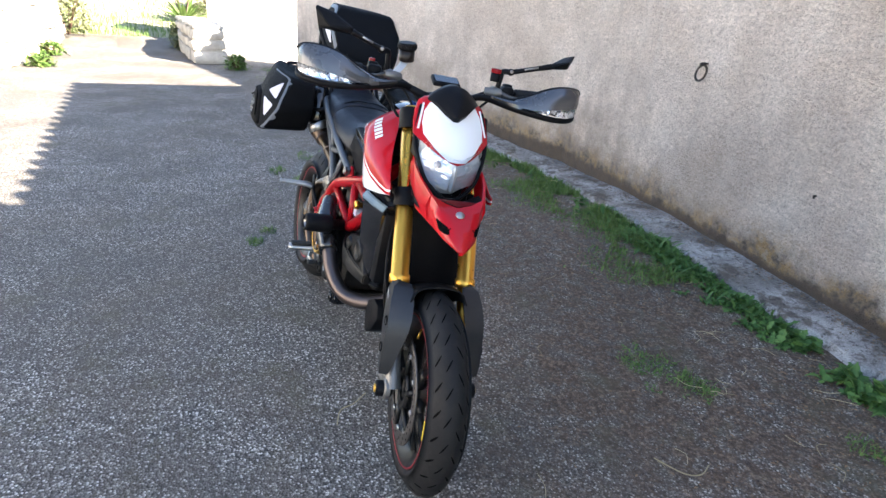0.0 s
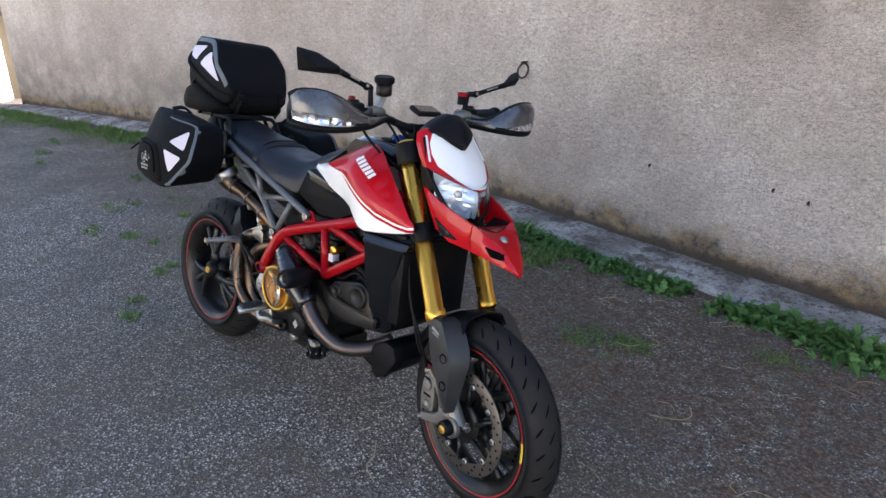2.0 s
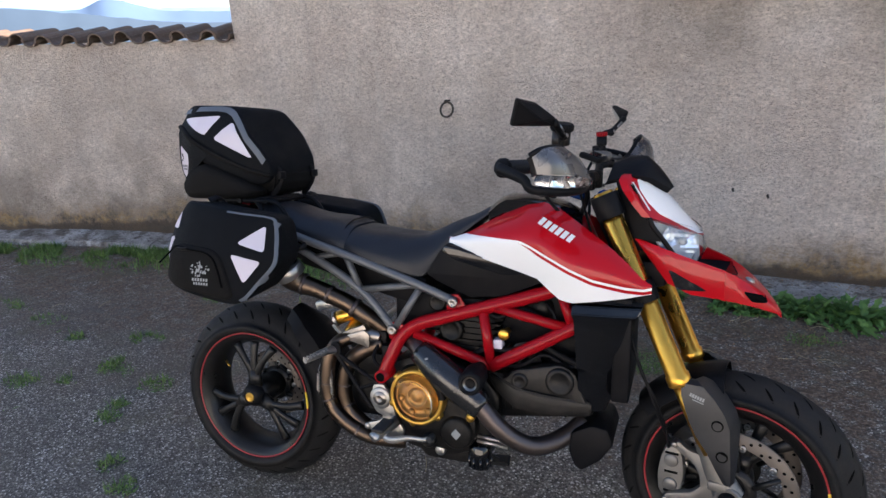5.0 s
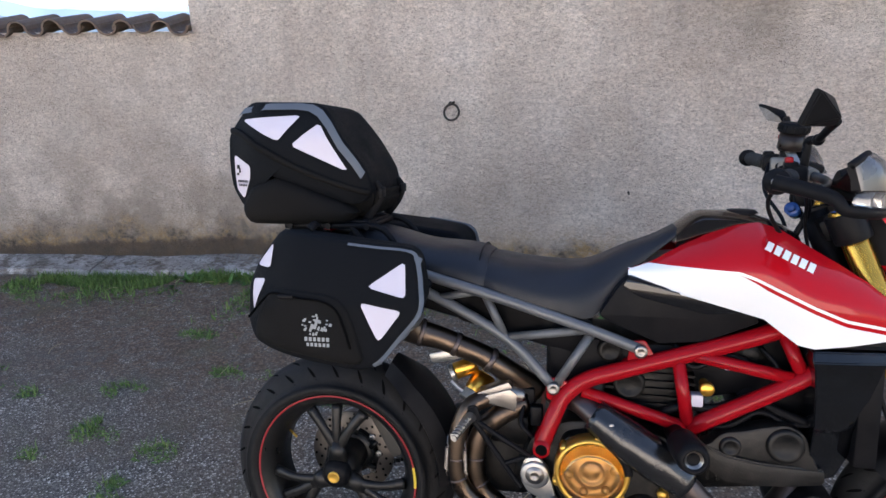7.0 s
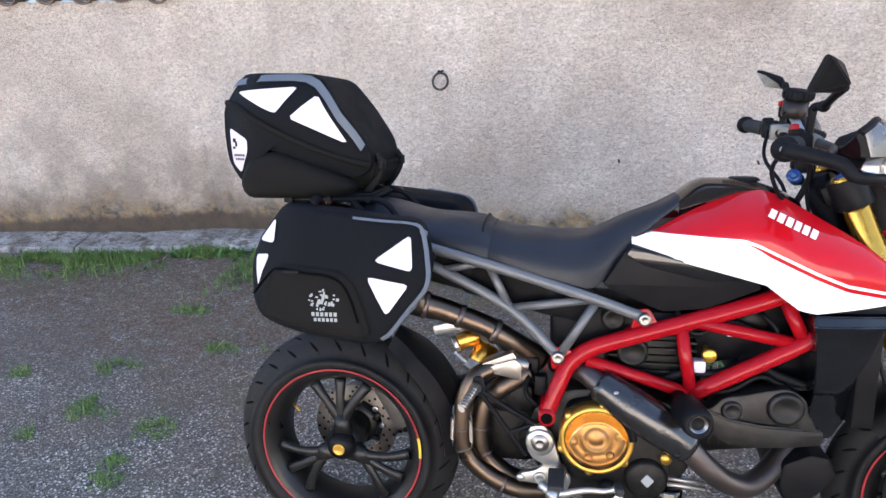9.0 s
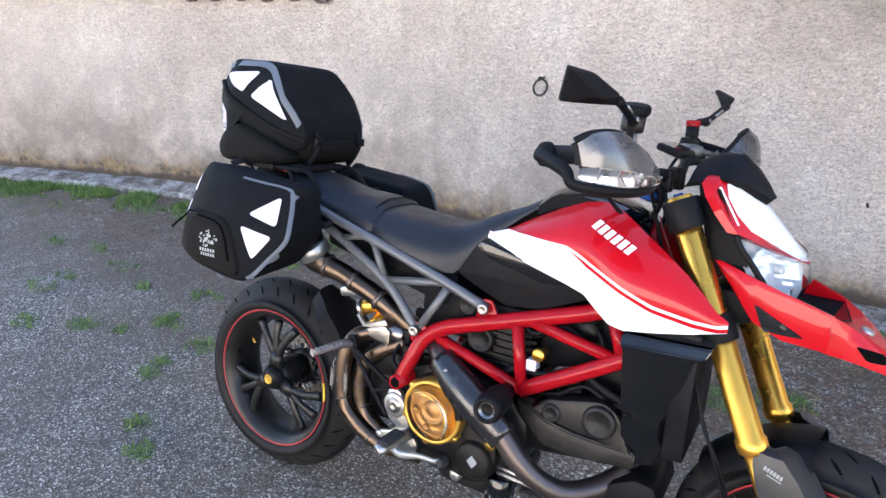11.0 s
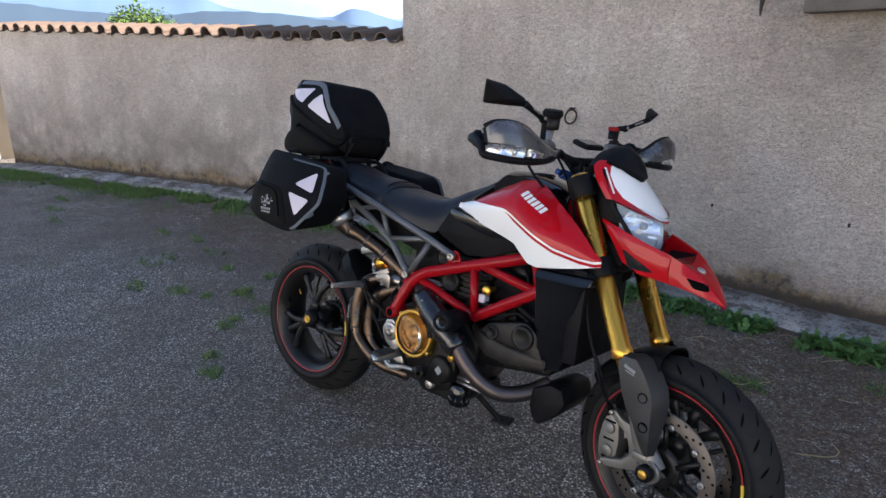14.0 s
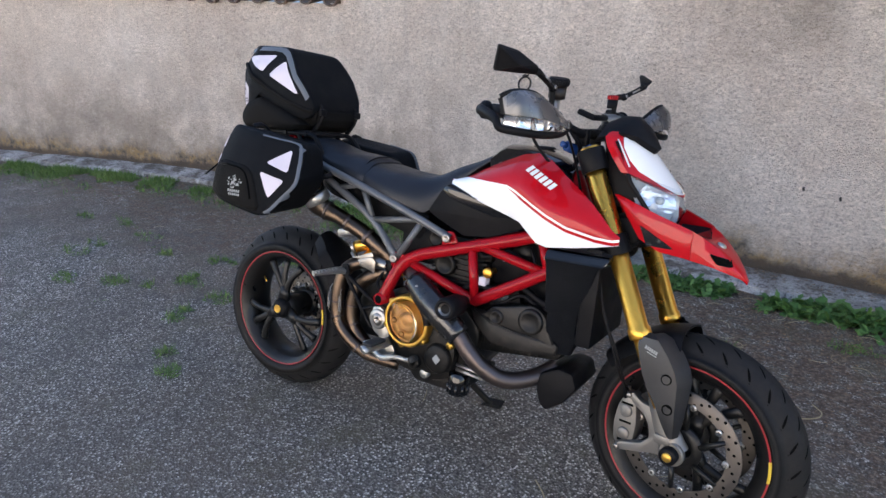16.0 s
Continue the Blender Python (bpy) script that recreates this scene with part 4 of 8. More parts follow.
pts = [(-0.104, 0.994), (-0.103, 0.972), (-0.094, 0.936), (-0.074, 0.887), (-0.046, 0.855), (-0.018, 0.835), (0.018, 0.835), (0.046, 0.855), (0.074, 0.887), (0.094, 0.936), (0.103, 0.972), (0.104, 0.994)]
tube(b, [(x_lens(y, z) - 0.004, y * 1.03, z - 0.003) for y, z in pts], 0.0065, 8, 4)
P("lamp_bezel", b, BLACK, None, "black headlight bezel", 38, True)
b = B()
for sgn in (-1, 1):
    loft(b, [[(1.20, sgn * 0.060, 1.08), (1.20, sgn * 0.075, 1.08), (1.24, sgn * 0.080, 0.93), (1.24, sgn * 0.06, 0.93)],
             [(1.25, sgn * 0.07, 1.075), (1.25, sgn * 0.098, 1.07), (1.275, sgn * 0.108, 0.935), (1.275, sgn * 0.09, 0.935)],
             [(1.29, sgn * 0.09, 1.01), (1.285, sgn * 0.110, 1.01), (1.325, sgn * 0.104, 0.93), (1.32, sgn * 0.09, 0.93)]])
box(b, (1.27, 0, 0.96), (0.09, 0.17, 0.13), None, 0.02)
P("headlight_housing", b, BLACK, None, "black headlight housing", 38, True)

b = B()
for sgn in (-1, 1):
    secs = []
    for x, zu, zl, yo, yi in ((1.258, 0.934, 0.926, 0.086, 0.080), (1.30, 0.924, 0.880, 0.102, 0.094), (1.345, 0.910, 0.825, 0.107, 0.098), (1.40, 0.891, 0.800, 0.101, 0.090), (1.46, 0.870, 0.793, 0.086, 0.074), (1.475, 0.864, 0.790, 0.081, 0.069)):
        secs.append([(x, sgn * yo * 0.96, zu), (x, sgn * (yo + 0.005), lerp(zu, zl, 0.45)), (x, sgn * yo * 0.93, zl), (x, sgn * (yo * 0.93 - 0.006), zl), (x, sgn * (yo - 0.004), lerp(zu, zl, 0.45)), (x, sgn * yi, zu - 0.001)])
    loft(b, secs)
secs = []
for x, zc, ys, zs, yl, zl in ((1.470, 0.842, 0.0775, 0.866, 0.0760, 0.790), (1.500, 0.838, 0.064, 0.850, 0.0665, 0.785), (1.530, 0.826, 0.050, 0.829, 0.0560, 0.778), (1.560, 0.806, 0.036, 0.803, 0.044, 0.769), (1.585, 0.778, 0.019, 0.775, 0.024, 0.758), (1.600, 0.756, 0.005, 0.754, 0.007, 0.748)):
    nx = x + 0.024 * max(0.0, 1.5 - x) / 0.03
    top = [(x, -yl, zl), (x, -lerp(ys, yl, 0.45) - 0.004, lerp(zs, zl, 0.45)), (x, -ys, zs), (lerp(x, nx, 0.55), -ys * 0.5, lerp(zs, zc, 0.7)), (nx, 0, zc), (lerp(x, nx, 0.55), ys * 0.5, lerp(zs, zc, 0.7)), (x, ys, zs), (x, lerp(ys, yl, 0.45) + 0.004, lerp(zs, zl, 0.45)), (x, yl, zl)]
    low = [(x, yl * 0.85, zl + 0.003), (x, ys * 0.8, zs - 0.012), (x, 0, zc - 0.012), (x, -ys * 0.8, zs - 0.012), (x, -yl * 0.85, zl + 0.003)]
    secs.append(top + low)
loft(b, secs)
beak_tree = BVHTree.FromBMesh(b)
beak = P("beak", b, RED, None, "red pointed front beak", 58, True)
# The vent's inner dark is a black patch laid on the beak.
for sgn in (-1, 1):
    P("beak_vent", patch(beak_tree, resample(rounded([(1.515, 0.815), (1.562, 0.803), (1.570, 0.785), (1.535, 0.788)], 0.004, 2), 24), sgn * 0.3, -sgn, 0.0012), DEEP_BLACK, beak, "black patch for the shaded vent opening", None)
    P("beak_insert", patch(beak_tree, resample(rounded([(1.346, 0.866), (1.411, 0.830), (1.438, 0.812), (1.366, 0.812)], 0.004, 2), 24), sgn * 0.3, -sgn, 0.0012), CARBON, beak, "dark grey side insert", None)
b = B()
loft(b, [[(1.385, -0.088, 0.855), (1.400, 0, 0.812), (1.385, 0.088, 0.855), (1.385, 0.08, 0.80), (1.385, -0.08, 0.80)], [(1.43, -0.082, 0.857), (1.45, 0, 0.824), (1.43, 0.082, 0.857), (1.44, 0.075, 0.80), (1.44, -0.075, 0.80)], [(1.474, -0.072, 0.858), (1.496, 0, 0.843), (1.474, 0.072, 0.858), (1.475, 0.06, 0.80), (1.475, -0.06, 0.80)]])
box(b, (1.285, 0, 0.838), (0.10, 0.15, 0.07), pose(0, 0, 0), 0.015)
P("beak_core", b, BLACK, None, "black beak underside", 38, True)
b = B()
turned(b, Matrix.Translation((1.525, 0, 0.8305)) @ pose(0, 0, 0, 0, 28), [(0, 0.004), (0.010, 0.003), (0.0125, 0.0), (0.0125, -0.002)], 20)
P("beak_badge", b, ALU, beak, "small silver badge")
# black cowl above the mask, instrument
b = B()
rows = []
for x, hw, zc, ze in ((1.175, 0.066, 1.122, 1.075), (1.215, 0.078, 1.138, 1.085), (1.255, 0.076, 1.138, 1.092), (1.285, 0.058, 1.112, 1.086), (1.308, 0.034, 1.084, 1.068), (1.326, 0.008, 1.058, 1.054)):
    rows.append([Vector((x + 0.006 * (1 - u * u), hw * u, lerp(zc, ze, abs(u) ** 1.9))) for u in [-1 + j / 6 for j in range(13)]] + [Vector((x - 0.01, hw * u * 0.9, ze - 0.012)) for u in (1, 0.5, 0, -0.5, -1)])
loft(b, rows)
P("cowl", b, BLACK, None, "black plastic cowl over the headlight", 42, True)
b = B()
box(b, (0, 0, 0), (0.060, 0.088, 0.016), Matrix.Translation((1.118, 0.0, 1.134)) @ pose(0, 0, 0, 0, 18), 0.006)
dash = P("instrument", b, BLACK, None, "black instrument panel", 38, True)
b = B()
box(b, (0, 0, 0), (0.046, 0.074, 0.001), Matrix.Translation((1.118, 0.0, 1.134)) @ pose(0, 0, 0, 0, 18) @ Matrix.Translation((0, 0, 0.0088)))
P("screen", b, GLOSS, dash, "dark switched-off screen")

# ---- handlebar and controls ----
b = B()
BAR = [(1.113, 0.0, 1.080), (1.113, 0.05, 1.080), (1.104, 0.10, 1.096), (1.084, 0.16, 1.118), (1.062, 0.23, 1.125), (1.024, 0.378, 1.129)]
tube(b, [(x, -y, z) for x, y, z in reversed(BAR)] + BAR[1:], [0.0112] * 4 + [0.0142] * 3 + [0.0112] * 4, 14, 6)
for y in (-0.035, 0.035):
    box(b, (1.113, y, 1.070), (0.04, 0.022, 0.05), None, 0.006)
P("handlebar", b, BLACK, None, "black tapered handlebar", 38, True)
# hand guard sections from the outer end inward: lower rim, top of the signal lens, top of the shell (x, y, z each)
GUARD = [((1.126, 0.444, 1.094), (1.134, 0.449, 1.122), (1.122, 0.450, 1.162)),
         ((1.160, 0.428, 1.088), (1.165, 0.432, 1.121), (1.140, 0.436, 1.174)),
         ((1.186, 0.396, 1.084), (1.189, 0.399, 1.118), (1.153, 0.404, 1.178)),
         ((1.200, 0.356, 1.083), (1.201, 0.358, 1.112), (1.160, 0.362, 1.174)),
         ((1.204, 0.313, 1.085), (1.203, 0.315, 1.104), (1.160, 0.318, 1.160)),
         ((1.194, 0.268, 1.089), (1.194, 0.270, 1.098), (1.156, 0.272, 1.136)),
         ((1.176, 0.224, 1.095), (1.176, 0.225, 1.101), (1.148, 0.226, 1.116)),
         ((1.152, 0.185, 1.102), (1.151, 0.185, 1.106), (1.134, 0.184, 1.112)),
         ((1.130, 0.150, 1.108), (1.129, 0.150, 1.110), (1.118, 0.150, 1.114))]


def guard_row(k, sgn):
    """Smoothed section of the guard at k in 0..1, as three vectors."""
    f = k * (len(GUARD) - 1)
    i = min(int(f), len(GUARD) - 2)
    u = f - i
    P4 = [GUARD[max(0, min(len(GUARD) - 1, j))] for j in (i - 1, i, i + 1, i + 2)]
    out = []
    for c in range(3):
        a, b_, c_, d = (Vector(q[c]) for q in P4)
        v = 0.5 * ((2 * b_) + (c_ - a) * u + (2 * a - 5 * b_ + 4 * c_ - d) * u * u + (3 * b_ - a - 3 * c_ + d) * u ** 3)
        out.append(Vector((v.x, sgn * v.y, v.z)))
    return out


for sgn in (-1, 1):
    b = B()
    g0, g1 = Vector((1.056, sgn * 0.252, 1.1255)), Vector((1.026, sgn * 0.370, 1.129))
    prof = [(0.0112, 0)] + [(0.0165 + (0.0014 if k % 2 else 0), 0.003 + k * 0.0055) for k in range(21)] + [(0.0112, 0.122)]
    turned(b, between(g0, g1), prof, 20)
    P("grip", b, GRIP, None, "black ribbed rubber grip", 25, True)
    b = B()
    be = Vector((1.0235, sgn * 0.3745, 1.129))
    turned(b, between(be, be + Vector((-0.007, sgn * 0.02, 0.001))), [(0, 0.020), (0.007, 0.020), (0.009, 0.018), (0.017, 0.017), (0.0225, 0.011), (0.0235, 0.0), (0, 0)], 24)
    ba = P("bar_end", b, BLACK, None, "black bar end weight", 38, True)
    b = B()
    turned(b, between(be + Vector((-0.007, sgn * 0.020, 0.001)) * 0.88, be + Vector((-0.007, sgn * 0.02, 0.001))), [(0.002, 0.0025), (0.0055, 0.003), (0.0065, 0.0)], 12)
    P("bar_end_bolt", b, STEEL, ba, "steel bolt")
    # switch pod, brake or clutch master clamp, lever
    b = B()
    box(b, (1.068, sgn * 0.218, 1.125), (0.044, 0.044, 0.046), pose(0, 0, 0), 0.010)
    box(b, (1.060, sgn * 0.222, 1.148), (0.026, 0.030, 0.014), None, 0.005)
    pod = P("switch_pod", b, BLACK, None, "black switch housing", 38, True)
    if sgn < 0:
        b = B()
        box(b, (1.056, -0.226, 1.157), (0.015, 0.018, 0.014), pose(0, 0, 0), 0.003)
        P("kill_switch", b, FRAME_RED, pod, "red kill switch")
    b = B()
    tube(b, [(1.088, sgn * 0.140, 1.122), (1.100, sgn * 0.165, 1.124), (1.104, sgn * 0.190, 1.126)], [0.015, 0.016, 0.013], 12, 4)
    box(b, (1.083, sgn * 0.172, 1.122), (0.046, 0.020, 0.040), None, 0.006)
    P("master_cylinder", b, TAN_ALU, None, "silver lever master cylinder", 38, True)
    b = B()
    tube(b, [(1.104, sgn * 0.190, 1.124), (1.124, sgn * 0.225, 1.117), (1.112, sgn * 0.30, 1.115), (1.090, sgn * 0.368, 1.115)], [0.010, 0.008, 0.006, 0.007], 10, 6, flat=0.7)
    P("lever", b, CALIPER, None, "dark grey hand lever", 38, True)
    # guard: rim bar from the bar end round the front to the handlebar, shell and signal lens
    b = B()
    rim = [Vector((1.017, sgn * 0.396, 1.130)), Vector((1.062, sgn * 0.420, 1.120)), Vector((1.100, sgn * 0.438, 1.108))]
    rim += [guard_row(k / 8, sgn)[0] + Vector((-0.010, 0, -0.004)) for k in range(9)]
    rim += [Vector((1.112, sgn * 0.122, 1.104)), Vector((1.104, sgn * 0.098, 1.096))]
    tube(b, rim, [0.0140, 0.0130, 0.0120] + [0.0100] * 6 + [0.0110, 0.0115, 0.011, 0.011, 0.010], 12, 4, flat=0.8)
    hg = P("hand_guard", b, BLACK, None, "black hand guard rim", 40, True)
    b = B()
    rows = []
    for k in range(33):
        lo, mid, hi = guard_row(k / 32, sgn)
        base = mid if k < 23 else lo
        bow = Vector((0.010, 0, 0.006)) * min(1.0, k / 4)
        front = [base, base.lerp(hi, 0.3) + bow * 0.8, base.lerp(hi, 0.65) + bow, hi + bow * 0.2]
        back = [hi + Vector((-0.012, 0, -0.006)), base.lerp(hi, 0.5) + Vector((-0.010, 0, -0.002)), base + Vector((-0.014, 0, 0.0))]
        rows.append(front + back)
    loft(b, rows)
    bmesh.ops.recalc_face_normals(b, faces=b.faces)
    # Backward faces of the one plastic go black, putting their shade into the material.
    for f in b.faces:
        if f.normal.x < 0.12 and f.normal.z < 0.75:
            f.material_index = 1
    gs = P("guard_shell", b, [SATIN, BLACK], hg, "satin guard shell, shaded back faces made black", 32)
    b = B()
    tube(b, [guard_row(k / 24, sgn)[2] + Vector((-0.006, 0, -0.001)) for k in range(0, 22)], 0.0065, 8, 2)
    P("shell_edge", b, BLACK, gs, "black shell edge", 40)
    b = B()
    rows = []
    for k in range(21):
        lo, mid, hi = guard_row(0.70 * k / 20, sgn)
        lo = lo + Vector((0.005, 0, 0.005))
        rows.append([lo, lo.lerp(mid, 0.5) + Vector((0.003, 0, 0)), mid, mid + Vector((-0.006, 0, 0)), lo + Vector((-0.006, 0, 0))])
    loft(b, rows)
    ln = P("signal_lens", b, LENS, hg, "clear signal lens", 45)
    ln.visible_shadow = False
    # reflector bowls behind the lens, one per lamp
    for q in range(6):
        b = B()
        rows = []
        for k in range(5):
            lo, mid, hi = guard_row(0.03 + 0.105 * q + 0.098 * k / 4, sgn)
            lo = lo + Vector((0.0, 0, 0.008))
            d = 0.010 + 0.008 * math.sin(math.pi * k / 4)
            rows.append([lo + Vector((-0.008, 0, 0)), lo.lerp(mid, 0.5) + Vector((-d, 0, 0)), mid + Vector((-0.008, 0, -0.002))])
        loft(b, rows, close=False)
        P("signal_reflector", b, REFLECTOR, hg, "bright signal reflector bowl", 50)
    # mirror: kite-shaped shell on a bright-edged stalk
    b = B()
    if sgn < 0:
        tip, low, inn = Vector((1.072, -0.412, 1.282)), Vector((1.050, -0.396, 1.224)), Vector((1.116, -0.302, 1.230))
    else:
        tip, low, inn = Vector((1.051, 0.437, 1.279)), Vector((1.076, 0.408, 1.233)), Vector((1.108, 0.338, 1.234))
    joint, elbow, root = Vector((1.105, sgn * 0.208, 1.195)), Vector((1.092, sgn * 0.186, 1.192)), Vector((1.088, sgn * 0.180, 1.140))
    tube(b, [root, root.lerp(elbow, 0.7), elbow, joint], [0.0085, 0.0075, 0.0085, 0.009], 10, 4)
    bmesh.ops.create_uvsphere(b, u_segments=14, v_segments=9, radius=0.0115, matrix=Matrix.Translation(joint))
    tube(b, [joint, joint.lerp(inn, 0.3), joint.lerp(inn, 0.62), inn], [0.0085, 0.0072, 0.0075, 0.0095], 10, 4)
    ms = P("mirror_stalk", b, BLACK, None, "black mirror stalk", 38, True)
    b = B()
    turned(b, between(joint - Vector((0, 0, 0.001)), joint + Vector((0.012, 0, 0.004))), [(0, 0.012), (0.005, 0.012), (0.006, 0.010), (0.006, 0.0)], 14)
    P("stalk_bolt", b, STEEL, ms, "steel stalk bolt")
    b = B()
    rod(b, joint.lerp(inn, 0.32) + Vector((0.0068, 0, 0.003)), joint.lerp(inn, 0.66) + Vector((0.0068, 0, 0.003)), 0.0028, seg=8)
    P("stalk_strip", b, ALU, ms, "bright milled strip on the stalk")
    b = B()
    out = (tip - inn).normalized()
    face = (tip - inn).cross(low - inn).normalized()
    if face.x > 0:
        face = -face
    shoulder = inn.lerp(tip, 0.52) + (tip - low).normalized() * 0.016
    heel = inn.lerp(low, 0.45) - (tip - low).normalized() * 0.006
    ring_ = [tip, low, heel, inn - (tip - low).normalized() * 0.009, inn + (tip - low).normalized() * 0.011, shoulder]
    crest = (tip + low) / 2 * 0.5 + inn * 0.5 - face * 0.030 + (tip - low) * 0.10
    vb = [b.verts.new(v + face * 0.010) for v in ring_]
    vf = [b.verts.new(v - face * 0.002) for v in ring_]
    rv = b.verts.new(crest)
    n_ = len(ring_)
    for j in range(n_):
        b.faces.new((vb[j], vb[(j + 1) % n_], vf[(j + 1) % n_], vf[j]))
        b.faces.new((vf[j], vf[(j + 1) % n_], rv))
    b.faces.new(vb[::-1])
    bmesh.ops.recalc_face_normals(b, faces=b.faces)
    bmesh.ops.bevel(b, geom=b.edges[:], offset=0.0022, segments=2, affect="EDGES")
    mr = P("mirror", b, BLACK, ms, "black angular mirror shell", 25)
    b = B()
    cen = sum(ring_, Vector()) / n_
    b.faces.new([b.verts.new(cen + (v - cen) * 0.88 + face * 0.0125) for v in ring_])
    P("mirror_glass", b, MIRROR, mr, "mirror glass", None)
# reservoirs
b = B()
turned(b, Matrix.Translation((1.066, -0.122, 1.172)) @ pose(0, 0, 0, 6, 8), [(0, 0), (0.022, 0), (0.024, 0.003), (0.024, 0.036), (0, 0.036)], 28)
res = P("brake_reservoir", b, RESERVOIR, None, "dark smoked brake fluid reservoir", 38, True)
b = B()
turned(b, Matrix.Translation((1.066, -0.122, 1.172)) @ pose(0, 0, 0, 6, 8), [(0.024, 0.0355), (0.028, 0.036), (0.029, 0.039), (0.029, 0.052), (0.026, 0.056), (0.012, 0.0565), (0, 0.0565)], 28)
for k in range(20):
    a = 2 * math.pi * k / 20
    box(b, (0.029, 0, 0.0455), (0.003, 0.004, 0.011), Matrix.Translation((1.066, -0.122, 1.172)) @ pose(0, 0, 0, 6, 8) @ Matrix.Rotation(a, 4, "Z"))
P("reservoir_cap", b, BLACK, res, "black ribbed cap")
b = B()
loft(b, [[(x - 0.009, y - 0.011, z), (x + 0.009, y - 0.011, z), (x + 0.009, y + 0.011, z), (x - 0.009, y + 0.011, z)] for x, y, z in ((1.067, -0.124, 1.174), (1.072, -0.132, 1.160), (1.080, -0.146, 1.142), (1.083, -0.158, 1.130))])
bmesh.ops.bevel(b, geom=b.edges[:], offset=0.003, segments=2, affect="EDGES")
P("reservoir_bracket", b, ALU, res, "silver bracket")
b = B()
turned(b, Matrix.Translation((1.090, 0.165, 1.158)), [(0, 0), (0.014, 0), (0.015, 0.002), (0.015, 0.026), (0, 0.026)], 20)
res = P("clutch_reservoir", b, BLACK, None, "small black clutch reservoir", 38, True)
b = B()
for k in range(12):
    a = 2 * math.pi * k / 12
    box(b, (0.0135, 0, 0.033), (0.006, 0.0045, 0.012), Matrix.Translation((1.090, 0.165, 1.158)) @ Matrix.Rotation(a, 4, "Z"), 0.001)
turned(b, Matrix.Translation((1.090, 0.165, 1.158)), [(0.013, 0.026), (0.014, 0.038), (0.010, 0.040), (0, 0.040)], 20)
P("reservoir_cap", b, FRAME_RED, res, "red notched cap")
b = B()
tube(b, [(1.10, -0.14, 1.11), (1.11, -0.10, 1.06), (1.12, -0.06, 0.98), (1.16, -0.06, 0.86), (1.24, -0.115, 0.72), (1.315, -0.130, 0.55), (1.352, -0.120, 0.45), (1.364, -0.075, 0.395)], 0.0038, 8, 6)
P("brake_hose", b, BLACK, None, "black brake hose", 38, True)
b = B()
tube(b, [(1.06, -0.20, 1.125), (1.03, -0.17, 1.07), (1.06, -0.12, 1.00), (1.11, -0.07, 0.95), (1.10, -0.03, 0.88)], 0.0045, 8, 6)
tube(b, [(1.06, 0.20, 1.125), (1.05, 0.14, 1.06), (1.09, 0.06, 0.99), (1.09, 0.03, 0.90)], 0.0045, 8, 6)
tube(b, [(1.10, -0.10, 1.10), (1.12, -0.055, 1.04), (1.10, -0.045, 0.98)], 0.007, 8, 6)
P("cable", b, BLACK, None, "black control cables", 38, True)
b = B()
rod(b, (1.10, -0.03, 1.03), (1.085, -0.075, 1.045), 0.015, seg=16, cap=0.002)
rod(b, (1.085, -0.075, 1.045), (1.08, -0.09, 1.05), 0.009, seg=12)
P("steering_damper", b, BLUE, None, "blue anodised adjuster", 38, True)

# ---- trellis frame and subframe ----
FR = [[(0.552, 0.165, 0.500), (0.575, 0.155, 0.560), (0.600, 0.142, 0.612), (0.650, 0.136, 0.652), (0.740, 0.133, 0.684), (1.045, 0.115, 0.782), (1.10, 0.09, 0.83), (1.13, 0.05, 0.875)],
      [(0.640, 0.136, 0.625), (0.873, 0.134, 0.553)], [(0.873, 0.134, 0.553), (1.105, 0.140, 0.692), (1.145, 0.11, 0.728), (1.17, 0.05, 0.78)],
      [(0.873, 0.134, 0.555), (0.846, 0.130, 0.712)], [(0.880, 0.130, 0.722), (1.085, 0.138, 0.684)], [(1.062, 0.118, 0.775), (1.098, 0.138, 0.690)]]
RAD = [0.0195, 0.0145, 0.0185, 0.0145, 0.0140, 0.0150]
b = B()
turned(b, Matrix.Translation((1.165, 0, 0.77)) @ pose(0, 0, 0, 0, -25), [(0.028, 0), (0.036, 0.002), (0.036, 0.21), (0.028, 0.212)], 24)
frame_ob = P("trellis_frame", b, FRAME_RED, None, "red tubular trellis frame", 45)
for sgn in (-1, 1):
    for pts, r in zip(FR, RAD):
        b = B()
        tube(b, [(x, sgn * y, z) for x, y, z in pts], r, 16, 6, smooth=len(pts) > 3)
        P("frame_tube", b, FRAME_RED, frame_ob, "", 45)
    for tab, y0, y1 in (([(0.735, 0.690), (0.745, 0.748), (0.775, 0.752), (0.80, 0.71)], 0.126, 0.134), ([(0.560, 0.600), (0.556, 0.652), (0.592, 0.655), (0.615, 0.64), (0.60, 0.60)], 0.136, 0.144)):
        b = B()
        plate(b, rounded(tab, 0.008, 3), sgn * y0, sgn * y1, 0.002)
        P("frame_tab", b, FRAME_RED, frame_ob, "", 45)
for x, z, w in ((0.873, 0.553, 0.134), (0.74, 0.684, 0.13), (0.552, 0.497, 0.190)):
    b = B()
    rod(b, (x, -w, z), (x, w, z), 0.0195 if w > 0.15 else 0.013, seg=20)
    P("cross_tube", b, FRAME_RED, frame_ob, "", 45)
